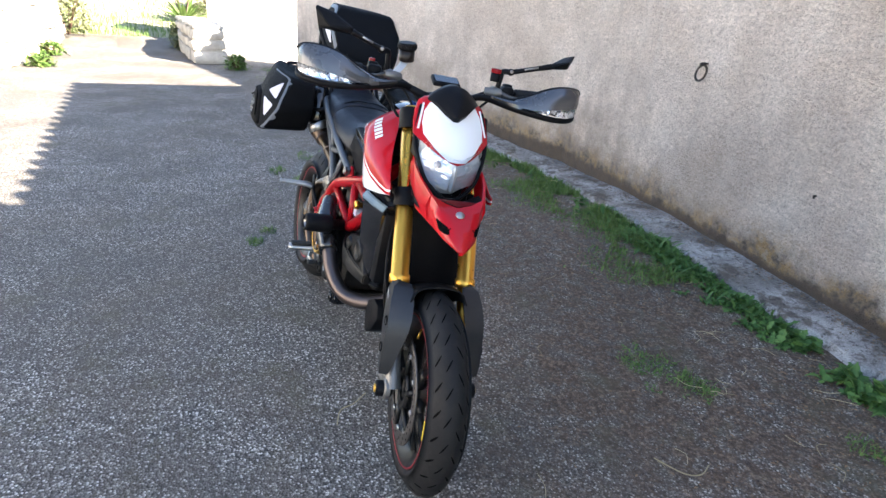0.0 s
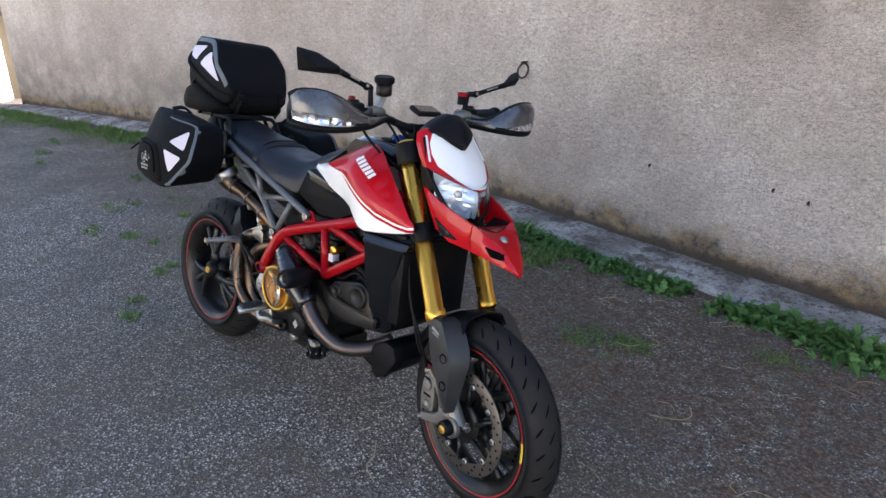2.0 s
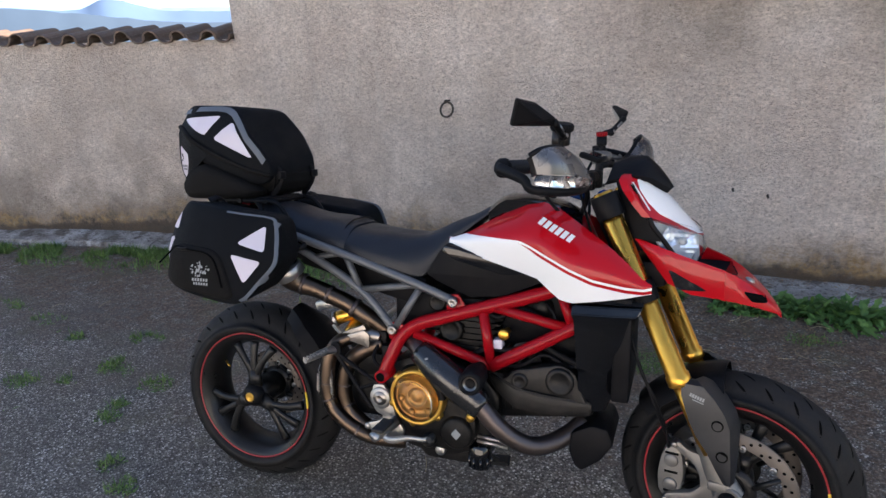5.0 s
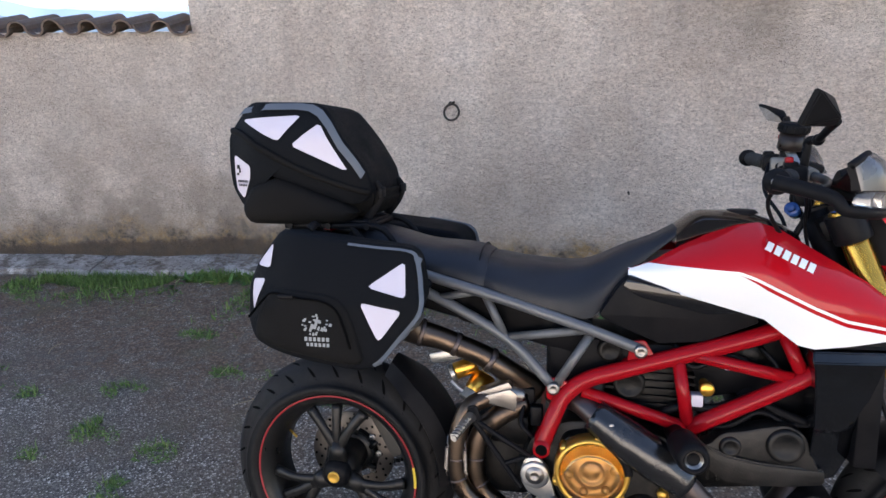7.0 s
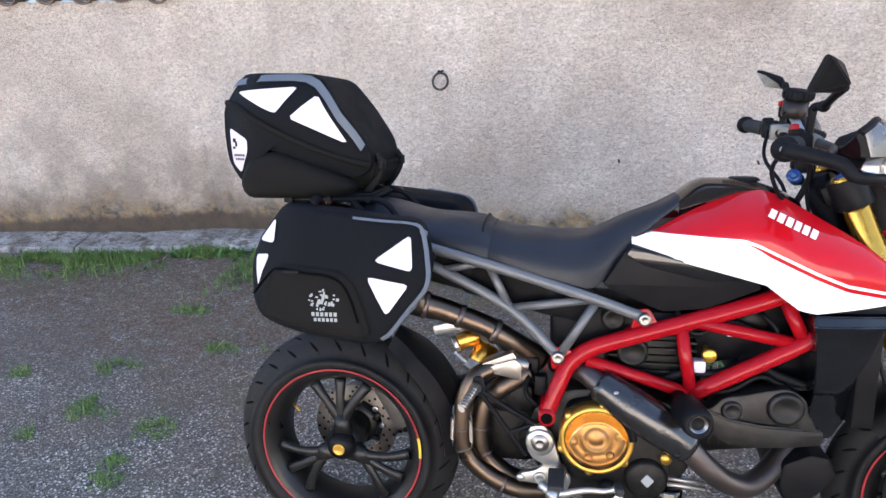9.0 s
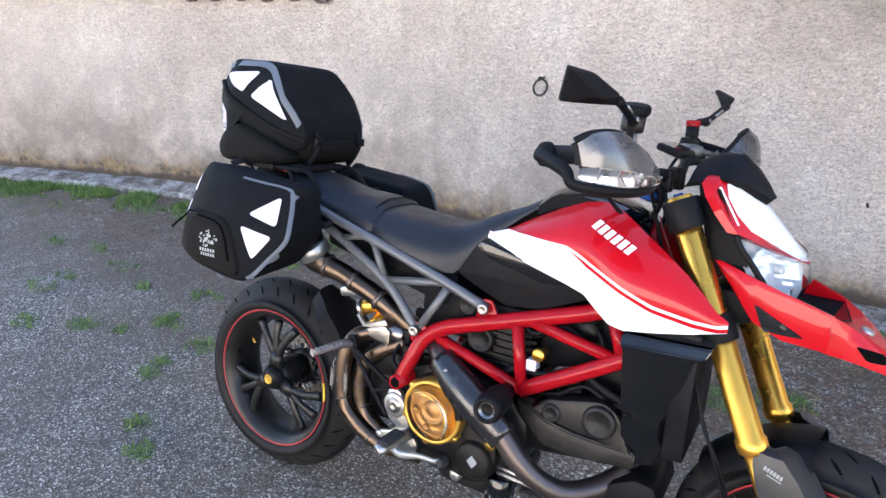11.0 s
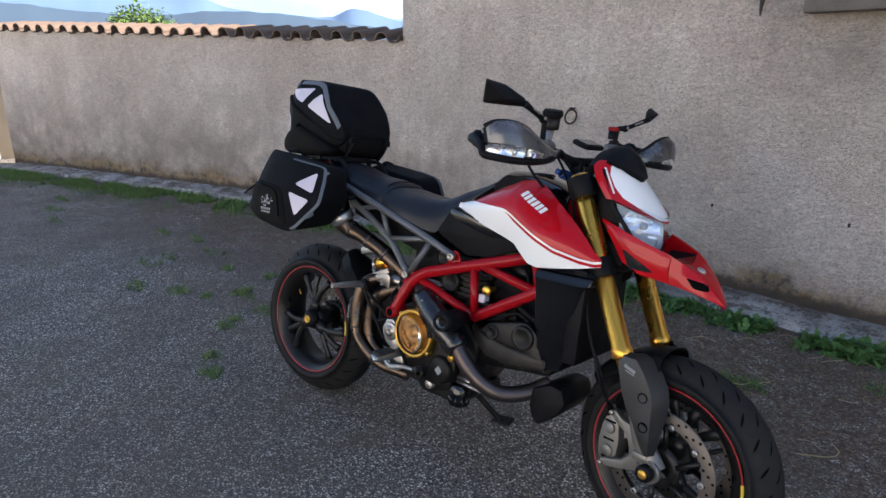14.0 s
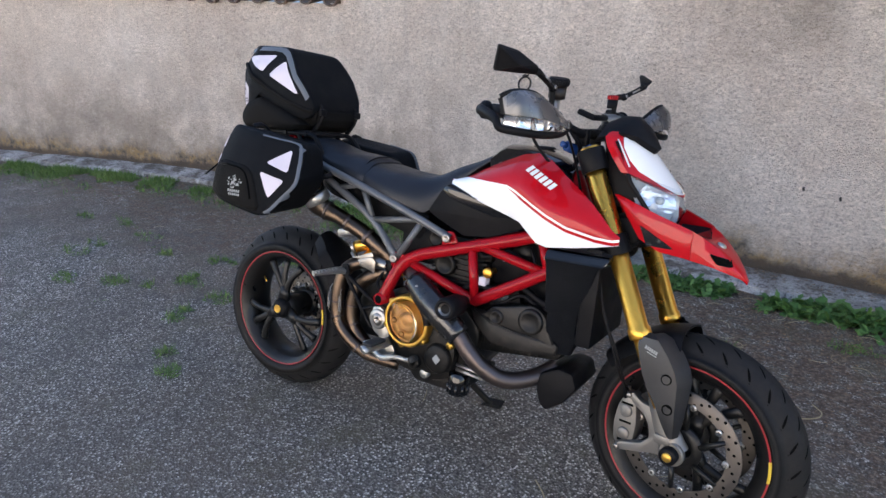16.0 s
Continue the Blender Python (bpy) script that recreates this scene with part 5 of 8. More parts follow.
for sgn in (-1, 1):
    for x, y, z in ((0.764, 0.154, 0.731), (0.575, 0.155, 0.632)):
        b = B()
        turned(b, side_m(x, z, sgn * y - 0.004), [(0, 0), (0.006, 0), (0.007, -0.001 if sgn < 0 else 0), (0.0135, 0.0), (0.0145, 0.002), (0.0145, 0.008), (0, 0.008)], 22)
        bolt = P("frame_bolt", b, STEEL, frame_ob, "steel frame bolt")
    # black disc for the shade inside the tube
    b = B()
    turned(b, side_m(0.552, 0.497, sgn * 0.1912), [(0, 0.0), (0.0135, 0.0)], 18)
    P("tube_mouth", b, DEEP_BLACK, frame_ob, "black disc for the dark open tube end", None)
b = B()
SUB = [[(0.768, 0.138, 0.730), (0.65, 0.146, 0.775), (0.45, 0.146, 0.838), (0.275, 0.135, 0.884), (0.10, 0.10, 0.925)], [(0.575, 0.140, 0.632), (0.462, 0.131, 0.741), (0.275, 0.120, 0.838), (0.12, 0.10, 0.90)],
       [(0.462, 0.130, 0.741), (0.412, 0.129, 0.846)], [(0.465, 0.130, 0.741), (0.655, 0.134, 0.771)], [(0.580, 0.140, 0.636), (0.662, 0.134, 0.768)], [(0.30, 0.122, 0.828), (0.40, 0.128, 0.848)]]
rod(b, (0.16, -0.11, 0.905), (0.16, 0.11, 0.905), 0.0105)
sub_ob = P("subframe", b, TUBE, None, "grey tubular rear subframe", 45)
for sgn in (-1, 1):
    for pts, r in zip(SUB, [0.0125, 0.0125, 0.0105, 0.0105, 0.0110, 0.009]):
        b = B()
        tube(b, [(x, sgn * y, z) for x, y, z in pts], r, 14, 5, smooth=len(pts) > 2)
        P("subframe_tube", b, TUBE, sub_ob, "", 45)
# Airbox sections, then added black boxes that fill see-through gaps with dark.
airbox = None
for at, size, tilt in (((0.50, 0, 0.775), (0.32, 0.20, 0.10), 14), ((0.28, 0, 0.85), (0.30, 0.17, 0.07), 12), ((0.645, 0, 0.68), (0.18, 0.19, 0.12), 0), ((0.985, 0, 0.690), (0.22, 0.15, 0.15), -12), ((0.40, 0, 0.805), (0.34, 0.20, 0.10), 14), ((1.06, 0, 0.60), (0.16, 0.15, 0.10), 0)):
    b = B()
    box(b, (0, 0, 0), size, Matrix.Translation(at) @ pose(0, 0, 0, 0, tilt), 0.02)
    if airbox is None:
        airbox = P("airbox", b, BLACK, None, "black airbox under the seat", 38)
    else:
        P("airbox_fill", b, BLACK, airbox, "", 38)

# ---- seat ----
TOP = ((0.06, 0.985), (0.148, 0.972), (0.25, 0.944), (0.36, 0.934), (0.42, 0.922), (0.494, 0.909), (0.594, 0.903), (0.65, 0.909), (0.73, 0.946), (0.80, 0.974), (0.866, 1.012))
LOW = ((0.06, 0.935), (0.20, 0.910), (0.288, 0.887), (0.396, 0.858), (0.45, 0.851), (0.584, 0.808), (0.65, 0.788), (0.68, 0.812), (0.727, 0.882), (0.80, 0.945), (0.866, 0.995))
HALF = ((0.06, 0.085), (0.148, 0.105), (0.30, 0.128), (0.42, 0.140), (0.52, 0.148), (0.62, 0.132), (0.70, 0.100), (0.80, 0.066), (0.866, 0.050))


def seat_run(x0, x1, lift, n=22):
    bm = B()
    rings = []
    for k in range(n + 1):
        x = lerp(x0, x1, k / n)
        zt, zl, hw = smooth_at(TOP, x) + lift, curve_at(LOW, x), smooth_at(HALF, x)
        e = min(k, n - k)
        ease = 1.0 if e > 1 else (0.93, 0.985)[e]
        row = []
        for j in range(25):
            u = -1 + 2 * j / 24
            a = abs(u)
            drop = (zt - zl) * (a ** 3.4) if zt > zl else 0
            row.append(Vector((x, math.copysign(min(1.0, a * 1.12) ** 0.92, u) * hw * ease, zl + (zt - zl - drop) * ease)))
        row += [Vector((x, hw * 0.85 * u, zl - 0.004)) for u in (1, 0.3, -0.3, -1)]
        rings.append(row)
    return loft(bm, rings)


P("rider_seat", seat_run(0.405, 0.866, 0.0), SEAT, None, "black vinyl rider seat", 50)
P("passenger_seat", seat_run(0.06, 0.415, 0.008), SEAT, None, "black vinyl passenger seat", 50)
for sgn in (-1,):
    b = B()
    tube(b, [(0.396, y, smooth_at(TOP, 0.39) + 0.011 - 0.075 * (abs(y) / 0.14) ** 3.4) for y in (-0.125, -0.09, -0.045, 0, 0.045, 0.09, 0.125)], 0.0025, 6, 4)
    P("seat_seam", b, BLACK, None, "raised seat seam")
b = B()
loft(b, [[Vector((x, u * w, z - d * abs(u) ** 2.5)) for u in (-1, -0.8, -0.5, 0, 0.5, 0.8, 1)] + [Vector((x, w * 0.9, z - 0.05)), Vector((x, -w * 0.9, z - 0.05))]
         for x, w, z, d in ((0.84, 0.060, 0.999, 0.02), (0.872, 0.066, 1.024, 0.018), (0.895, 0.070, 1.033, 0.016), (0.95, 0.076, 1.033, 0.016), (1.01, 0.074, 1.026, 0.018), (1.06, 0.064, 1.008, 0.02), (1.10, 0.05, 0.985, 0.02))])
tank = P("tank_cover", b, GLOSS, None, "black tank cover", 40)
b = B()
turned(b, Matrix.Translation((0.985, 0, 1.026)), [(0, 0.008), (0.030, 0.007), (0.036, 0.002), (0.036, 0)], 28)
P("fuel_cap", b, BLACK, tank, "black fuel cap")

# ---- side fairings: red above, white band below, pinstripe between ----
ZT = ((0.735, 0.905), (0.785, 0.922), (0.844, 0.956), (0.90, 0.983), (0.957, 1.008), (1.005, 1.013), (1.045, 1.000), (1.10, 0.965), (1.15, 0.934), (1.20, 0.900), (1.235, 0.870), (1.268, 0.838), (1.292, 0.824))
ZL = ((0.735, 0.893), (0.80, 0.868), (0.90, 0.845), (0.96, 0.830), (1.005, 0.820), (1.04, 0.793), (1.068, 0.772), (1.10, 0.766), (1.17, 0.776), (1.23, 0.787), (1.292, 0.802))
ZB = ((0.735, 0.912), (0.76, 0.9195), (0.85, 0.920), (0.955, 0.918), (0.985, 0.908), (1.09, 0.857), (1.15, 0.832), (1.23, 0.816), (1.292, 0.812))
YT = ((0.735, 0.092), (0.80, 0.078), (0.90, 0.066), (0.96, 0.070), (1.02, 0.080), (1.06, 0.092), (1.12, 0.118), (1.18, 0.142), (1.24, 0.160), (1.292, 0.170))
YM = ((0.735, 0.098), (0.80, 0.118), (0.90, 0.152), (0.96, 0.168), (1.02, 0.184), (1.08, 0.194), (1.14, 0.193), (1.20, 0.186), (1.25, 0.178), (1.292, 0.1715))
YL = ((0.735, 0.100), (0.80, 0.118), (0.90, 0.142), (0.96, 0.152), (1.02, 0.172), (1.08, 0.183), (1.14, 0.183), (1.20, 0.179), (1.292, 0.170))


def fairing_y(x, z):
    zt, zl = curve_at(ZT, x), curve_at(ZL, x)
    u = max(0.0, min(1.0, (zt - z) / (zt - zl)))
    yt, ym, yl = smooth_at(YT, x), smooth_at(YM, x), smooth_at(YL, x)
    if u < 0.55:
        k = u / 0.55
        return lerp(yt, ym, 1 - (1 - k) ** 2.1)
    return lerp(ym, yl, ((u - 0.55) / 0.45) ** 1.6)


for sgn in (-1, 1):
    b = B()
    n = 64
    cols, mats = [], []
    for i in range(n + 1):
        x = lerp(0.735, 1.292, i / n)
        zt, zl = curve_at(ZT, x), curve_at(ZL, x)
        zb = max(zl + 0.016, min(zt - 0.0005, curve_at(ZB, x)))
        gap = 0.0085 * max(0.0, min(1.0, (x - 0.955) / 0.05))
        zs = [lerp(zt, zb, k / 14) for k in range(15)] + [zb - 0.0065 if gap else zb - 0.0065, zb - 0.0065 - max(gap, 0.0002)]
        zs += [lerp(zs[-1], zl, k / 10) for k in range(1, 11)]
        cols.append([b.verts.new((x, sgn * fairing_y(x, z), z)) for z in zs])
    for i in range(n):
        x = lerp(0.735, 1.292, (i + 0.5) / n)
        for k in range(len(cols[0]) - 1):
            f = b.faces.new((cols[i][k], cols[i + 1][k], cols[i + 1][k + 1], cols[i][k + 1]))
            f.material_index = 0 if k < 14 or (k == 15 and x > 0.955) else 1
    bmesh.ops.recalc_face_normals(b, faces=b.faces)
    if sum(f.normal.y * f.calc_area() for f in b.faces) * sgn < 0:
        bmesh.ops.reverse_faces(b, faces=b.faces[:])
    bmesh.ops.solidify(b, geom=b.faces[:], thickness=0.004)
    fair = P("side_fairing", b, [RED, WHITE], None, "red tank side panel with a white band and red pinstripe", 35)
    # lettering as plain bars
    b = B()
    d = Vector((0.092, 0, -0.047))
    for k in range(6):
        s = (k + 0.5) / 6
        c = Vector((1.004, 0, 0.974)) + d * s
        half = d.normalized() * 0.0062
        up = Vector((0.0060, 0, 0.0072))
        rows = []
        for e in (-1.0, -0.6, -0.2, 0.2, 0.6, 1.0):
            row = [c + half * f + up * e for f in (-1.0, 0.0, 1.0)]
            rows.append([(q.x, sgn * (fairing_y(q.x, q.z) + 0.0030), q.z) for q in row])
        loft(b, rows, close=False)
    P("panel_print", b, WHITE, fair, "white print as plain bars", None)
# black panels under the fairings
for sgn in (-1, 1):
    b = B()
    plate(b, rounded([(0.735, 0.894), (0.712, 0.868), (0.672, 0.803), (0.700, 0.785), (0.806, 0.742), (0.90, 0.752), (1.010, 0.800), (0.99, 0.83), (0.90, 0.85), (0.80, 0.875)], 0.008, 3), sgn * 0.090, sgn * 0.125, 0.008)
    pp = P("side_panel", b, BLACK, None, "matt black side panel below the seat", 35)
    b = B()
    plate(b, rounded([(0.732, 0.888), (0.722, 0.872), (0.760, 0.848), (0.90, 0.815), (0.985, 0.822), (0.94, 0.838), (0.80, 0.872)], 0.006, 3), sgn * 0.1255, sgn * 0.129, 0.003)
    P("gloss_insert", b, GLOSS, pp, "gloss black insert", 35)
# radiator with shrouds
b = B()
box(b, (1.225, 0, 0.64), (0.045, 0.30, 0.28), pose(0, 0, 0, 0, 0), 0.006)
P("radiator", b, BLACK, None, "black radiator")
for sgn in (-1, 1):
    b = B()
    secs = []
    for z, xr, xf, yo, yf in ((0.768, 1.112, 1.268, 0.150, 0.140), (0.758, 1.100, 1.272, 0.176, 0.160), (0.738, 1.098, 1.262, 0.186, 0.166), (0.722, 1.104, 1.240, 0.181, 0.158), (0.660, 1.110, 1.226, 0.178, 0.150), (0.588, 1.114, 1.216, 0.172, 0.138), (0.576, 1.118, 1.212, 0.160, 0.130), (0.520, 1.116, 1.206, 0.150, 0.122), (0.455, 1.124, 1.180, 0.132, 0.112)):
        secs.append([(xr, sgn * 0.105, z), (xr, sgn * yo, z), (lerp(xr, xf, 0.55), sgn * lerp(yo, yf, 0.35), z), (xf, sgn * yf, z), (xf + 0.006, sgn * 0.105, z)])
    loft(b, secs)
    bmesh.ops.bevel(b, geom=[e for e in b.edges], offset=0.0022, segments=2, affect="EDGES")
    sh = P("radiator_shroud", b, GLOSS, None, "gloss black radiator shroud", 30)
    b = B()
    loft(b, [[(1.108, sgn * 0.152, 0.7705), (1.270, sgn * 0.142, 0.7705), (1.262, sgn * 0.110, 0.776), (1.112, sgn * 0.110, 0.776)], [(1.108, sgn * 0.170, 0.7645), (1.276, sgn * 0.158, 0.7645), (1.270, sgn * 0.110, 0.770), (1.108, sgn * 0.110, 0.770)]])
    P("shroud_lip", b, GREY_PLASTIC, sh, "dark grey shroud lip", 30)

# ---- engine ----
b = B()
plate(b, rounded([(0.500, 0.44), (0.52, 0.50), (0.60, 0.545), (0.74, 0.555), (0.84, 0.52), (0.90, 0.46), (0.89, 0.36), (0.84, 0.285), (0.74, 0.245), (0.60, 0.26), (0.52, 0.33)], 0.03, 4), -0.125, 0.125, 0.02)
plate(b, rounded([(0.62, 0.27), (0.86, 0.29), (0.86, 0.25), (0.80, 0.225), (0.66, 0.225)], 0.015, 3), -0.10, 0.10, 0.012)
crank = P("crankcase", b, ENGINE, None, "dark grey engine crankcase", 38)
b = B()
plate(b, rounded([(0.585, 0.47), (0.60, 0.52), (0.67, 0.535), (0.75, 0.51), (0.80, 0.455), (0.838, 0.385), (0.828, 0.315), (0.755, 0.285), (0.68, 0.295), (0.61, 0.34), (0.578, 0.40)], 0.02, 4), -0.160, -0.118, 0.010)
turned(b, side_m(0.780, 0.350, -0.176), [(0, 0.0), (0.040, 0.0), (0.047, 0.005), (0.050, 0.02), (0.050, 0.03)], 28)
turned(b, side_m(0.695, 0.315, -0.172), [(0.009, -0.004), (0.018, -0.004), (0.022, 0.0), (0.022, 0.02)], 20)
cover = P("clutch_side_cover", b, CAST, crank, "black engine side cover", 38)
b = B()
plate(b, rounded([(0.767, 0.350), (0.781, 0.368), (0.797, 0.352), (0.783, 0.334)], 0.003, 2), -0.1785, -0.1765, 0.0)
P("cover_badge", b, PRINT, cover, "pale square badge", None)
CL = (0.665, 0.449)
b = B()
turned(b, side_m(*CL, -0.193), [(0.071, 0.004), (0.073, 0.0), (0.080, 0.0), (0.083, 0.004), (0.085, 0.014), (0.085, 0.036), (0.071, 0.036), (0.071, 0.004)], 56)
for k in range(6):
    a = radians(20 + 60 * k)
    turned(b, side_m(CL[0] + 0.082 * math.cos(a), CL[1] + 0.082 * math.sin(a), -0.188), [(0, 0.0), (0.006, 0.0), (0.0105, 0.003), (0.0105, 0.03)], 14)
ring = P("clutch_ring", b, GOLD_DULL, crank, "gold clutch cover ring", 38)
b = B()
turned(b, side_m(*CL, -0.1935), [(0, 0), (0.0705, 0), (0.0705, 0.006), (0, 0.006)], 40)
win = P("clutch_window", b, SMOKED, ring, "amber clear clutch window", 38)
win.visible_shadow = False
b = B()
turned(b, side_m(*CL, -0.1845), [(0, 0.0), (0.012, 0.0), (0.014, 0.004), (0.024, 0.004), (0.026, 0.0), (0.031, 0.0), (0.033, 0.006), (0.054, 0.006), (0.056, 0.002), (0.062, 0.002), (0.064, 0.010), (0.069, 0.012), (0.0705, 0.03)], 48)
for k in range(6):
    a = radians(60 * k + 10)
    turned(b, side_m(CL[0] + 0.046 * math.cos(a), CL[1] + 0.046 * math.sin(a), -0.1860), [(0, 0.0), (0.007, 0.0), (0.009, 0.004), (0.009, 0.01)], 12)
P("clutch_basket", b, BRONZE, ring, "brass clutch pressure plate", 38)
b = B()
turned(b, side_m(*CL, -0.197), [(0.074, 0.003), (0.072, -0.001), (0.087, -0.001), (0.090, 0.004), (0.090, 0.02)], 14, radians(-50), radians(-5))
P("cover_guard", b, BLACK, ring, "black clutch cover guard", 38)
# front (lying) cylinder with belt covers
b = B()
plate(b, rounded([(0.84, 0.50), (0.90, 0.515), (1.15, 0.545), (1.17, 0.47), (1.15, 0.425), (0.90, 0.39), (0.84, 0.39)], 0.02, 3), -0.105, 0.105, 0.02)
fcyl = P("front_cylinder", b, CAST, None, "dark finned front cylinder", 38)
for k in range(9):
    b = B()
    plate(b, rounded([(0.900 + 0.022 * k, 0.42), (0.900 + 0.022 * k, 0.53), (0.907 + 0.022 * k, 0.53), (0.907 + 0.022 * k, 0.42)], 0.002, 1), -0.108, 0.108)
    P("cooling_fin", b, CAST, fcyl, "")
b = B()
plate(b, rounded([(0.895, 0.520), (0.920, 0.530), (0.940, 0.556), (0.975, 0.562), (1.035, 0.578), (1.075, 0.586), (1.112, 0.562), (1.128, 0.51), (1.15, 0.470), (1.05, 0.475), (0.95, 0.485), (0.90, 0.500)], 0.02, 4), -0.150, -0.100, 0.012)
turned(b, side_m(1.069, 0.538, -0.160), [(0, 0.004), (0.022, 0.004), (0.026, 0.0), (0.034, 0.0), (0.038, 0.004), (0.040, 0.02)], 32)
turned(b, side_m(0.959, 0.526, -0.158), [(0, 0.003), (0.012, 0.003), (0.014, 0.0), (0.021, 0.0), (0.024, 0.012)], 24)
P("belt_cover", b, ENGINE, None, "dark grey timing belt cover", 38)
b = B()
loft(b, [[(x, -0.090, zt - 0.012), (x, -yo, zt), (x, -yo - 0.006, lerp(zt, zl, 0.5)), (x, -yo, zl), (x, -0.085, zl + 0.01)] for x, zt, zl, yo in ((0.862, 0.532, 0.512, 0.125), (0.895, 0.532, 0.482, 0.152), (0.95, 0.510, 0.448, 0.164), (1.02, 0.499, 0.444, 0.164), (1.09, 0.494, 0.447, 0.158), (1.152, 0.487, 0.450, 0.145))])
bmesh.ops.bevel(b, geom=b.edges[:], offset=0.004, segments=2, affect="EDGES")
P("belt_guard", b, ENGINE, None, "dark grey belt guard", 35)
# rear (upright) cylinder
b = B()
box(b, (0.790, 0, 0.615), (0.17, 0.19, 0.15), pose(0, 0, 0, 0, 0), 0.02)
box(b, (0.80, 0, 0.70), (0.20, 0.19, 0.07), None, 0.02)
turned(b, side_m(0.745, 0.640, -0.118), [(0, 0.004), (0.022, 0.004), (0.026, 0.0), (0.034, 0.0), (0.037, 0.02)], 28)
turned(b, side_m(0.700, 0.715, -0.110), [(0, 0.003), (0.014, 0.003), (0.018, 0.0), (0.026, 0.0), (0.03, 0.03)], 24)
rcyl = P("rear_cylinder", b, CAST, None, "dark upright rear cylinder", 38)
for k in range(7):
    b = B()
    box(b, (0.79, 0, 0.555 + 0.018 * k), (0.195, 0.21, 0.006), None)
    P("cooling_fin", b, CAST, rcyl, "")
b = B()
rod(b, (1.0, -0.10, 0.72), (1.0, 0.10, 0.72), 0.035)
P("throttle_body", b, CAST, None, "dark throttle body", 38)
b = B()
turned(b, side_m(0.908, 0.648, -0.142), [(0, 0.0), (0.013, 0.0), (0.016, 0.003)] + [(0.0165, 0.014), (0.010, 0.016), (0.010, 0.05), (0, 0.05)], 12)
P("oil_cap", b, GOLD, crank, "gold oil filler cap", 20)
b = B()
box(b, (0.890, -0.118, 0.617), (0.026, 0.03, 0.028), None, 0.004)
P("white_tag", b, PATCH, crank, "small white plastic tag")
b = B()
box(b, (0.957, -0.118, 0.695), (0.024, 0.01, 0.012), pose(0, 0, 0), 0.003)
P("white_tag", b, PATCH, crank, "small white plastic tag")
b = B()
tube(b, [(0.80, -0.10, 0.56), (0.86, -0.122, 0.60), (0.93, -0.120, 0.60), (1.00, -0.125, 0.63), (1.06, -0.115, 0.60), (1.12, -0.12, 0.58)], 0.010, 10, 5)
tube(b, [(0.90, -0.11, 0.55), (0.96, -0.128, 0.565), (1.02, -0.125, 0.60), (1.08, -0.12, 0.575), (1.14, -0.125, 0.58)], 0.006, 8, 5)
tube(b, [(0.84, -0.105, 0.74), (0.88, -0.115, 0.69), (0.95, -0.11, 0.72), (1.01, -0.115, 0.70)], 0.007, 8, 5)
tube(b, [(1.02, -0.10, 0.74), (1.05, -0.125, 0.70), (1.03, -0.12, 0.64)], 0.005, 8, 5)
P("hose", b, BLACK, None, "black hoses and wiring", 38)
b = B()
rod(b, (0.838, -0.120, 0.312), (0.838, -0.120, 0.236), 0.034, 0.033, 26, 0.004)
filt = P("oil_filter", b, GLOSS, None, "dark oil filter", 38)
for k in range(10):
    a = 2 * math.pi * k / 10
    b = B()
    rod(b, (0.838 + 0.034 * math.cos(a), -0.120 + 0.034 * math.sin(a), 0.272), (0.838 + 0.033 * math.cos(a), -0.120 + 0.033 * math.sin(a), 0.240), 0.004, seg=6)
    P("filter_rib", b, GLOSS, filt, "")
b = B()
turned(b, side_m(0.72, 0.275, -0.145), [(0, 0.0), (0.012, 0.0), (0.016, 0.003), (0.016, 0.03)], 18)
P("drain_plug", b, ALU, None, "silver drain plug", 38)
for z in (0.335, 0.32):
    b = B()
    rod(b, (0.83, -0.13, z), (0.92, -0.12, z - 0.012), 0.0055, seg=10)
    P("oil_line", b, ALU, None, "silver oil line", 38)
b = B()
rod(b, (0.822, -0.15, 0.404), (0.822, -0.172, 0.404), 0.013, seg=8)
P("sump_cap", b, GOLD_DULL, None, "small gold plug", 20)
# black catch can ahead of the sump
b = B()
plate(b, rounded([(1.088, 0.318), (1.094, 0.372), (1.150, 0.402), (1.194, 0.396), (1.210, 0.352), (1.176, 0.300), (1.126, 0.262), (1.104, 0.276)], 0.009, 3), -0.098, 0.098, 0.009, seg=2)
belly = P("belly_cover", b, BLACK, None, "black plastic belly cover", 40)
b = B()
box(b, (1.098, -0.088, 0.318), (0.040, 0.030, 0.075), pose(0, 0, 0, 0, -14), 0.006)
P("cover_clip", b, BLACK, belly)
# crash knob
b = B()
turned(b, between((0.842, -0.125, 0.545), (0.862, -0.300, 0.556)), [(0, 0.0), (0.020, 0.0), (0.020, 0.07), (0.031, 0.075), (0.033, 0.085), (0.033, 0.155), (0.029, 0.172), (0.022, 0.175), (0.019, 0.165), (0.015, 0.160), (0, 0.160)], 28)
knob = P("frame_slider", b, BLACK, None, "black frame crash slider", 38)
b = B()
turned(b, between((0.842, -0.125, 0.545), (0.862, -0.300, 0.556)), [(0.0135, 0.163), (0.0165, 0.1665), (0.0188, 0.168)], 22)
P("slider_ring", b, STEEL, knob, "steel ring in the slider")

# ---- exhaust ----
b = B()
tube(b, [(1.12, -0.03, 0.385), (1.085, -0.065, 0.355), (1.04, -0.110, 0.338), (0.995, -0.148, 0.340), (0.945, -0.173, 0.367), (0.898, -0.187, 0.410), (0.845, -0.190, 0.468), (0.76, -0.178, 0.522), (0.68, -0.158, 0.568), (0.63, -0.120, 0.592), (0.57, -0.06, 0.585)], [0.024, 0.026, 0.0265, 0.0265, 0.0265, 0.0265, 0.026, 0.026, 0.026, 0.026, 0.026], 20, 6)
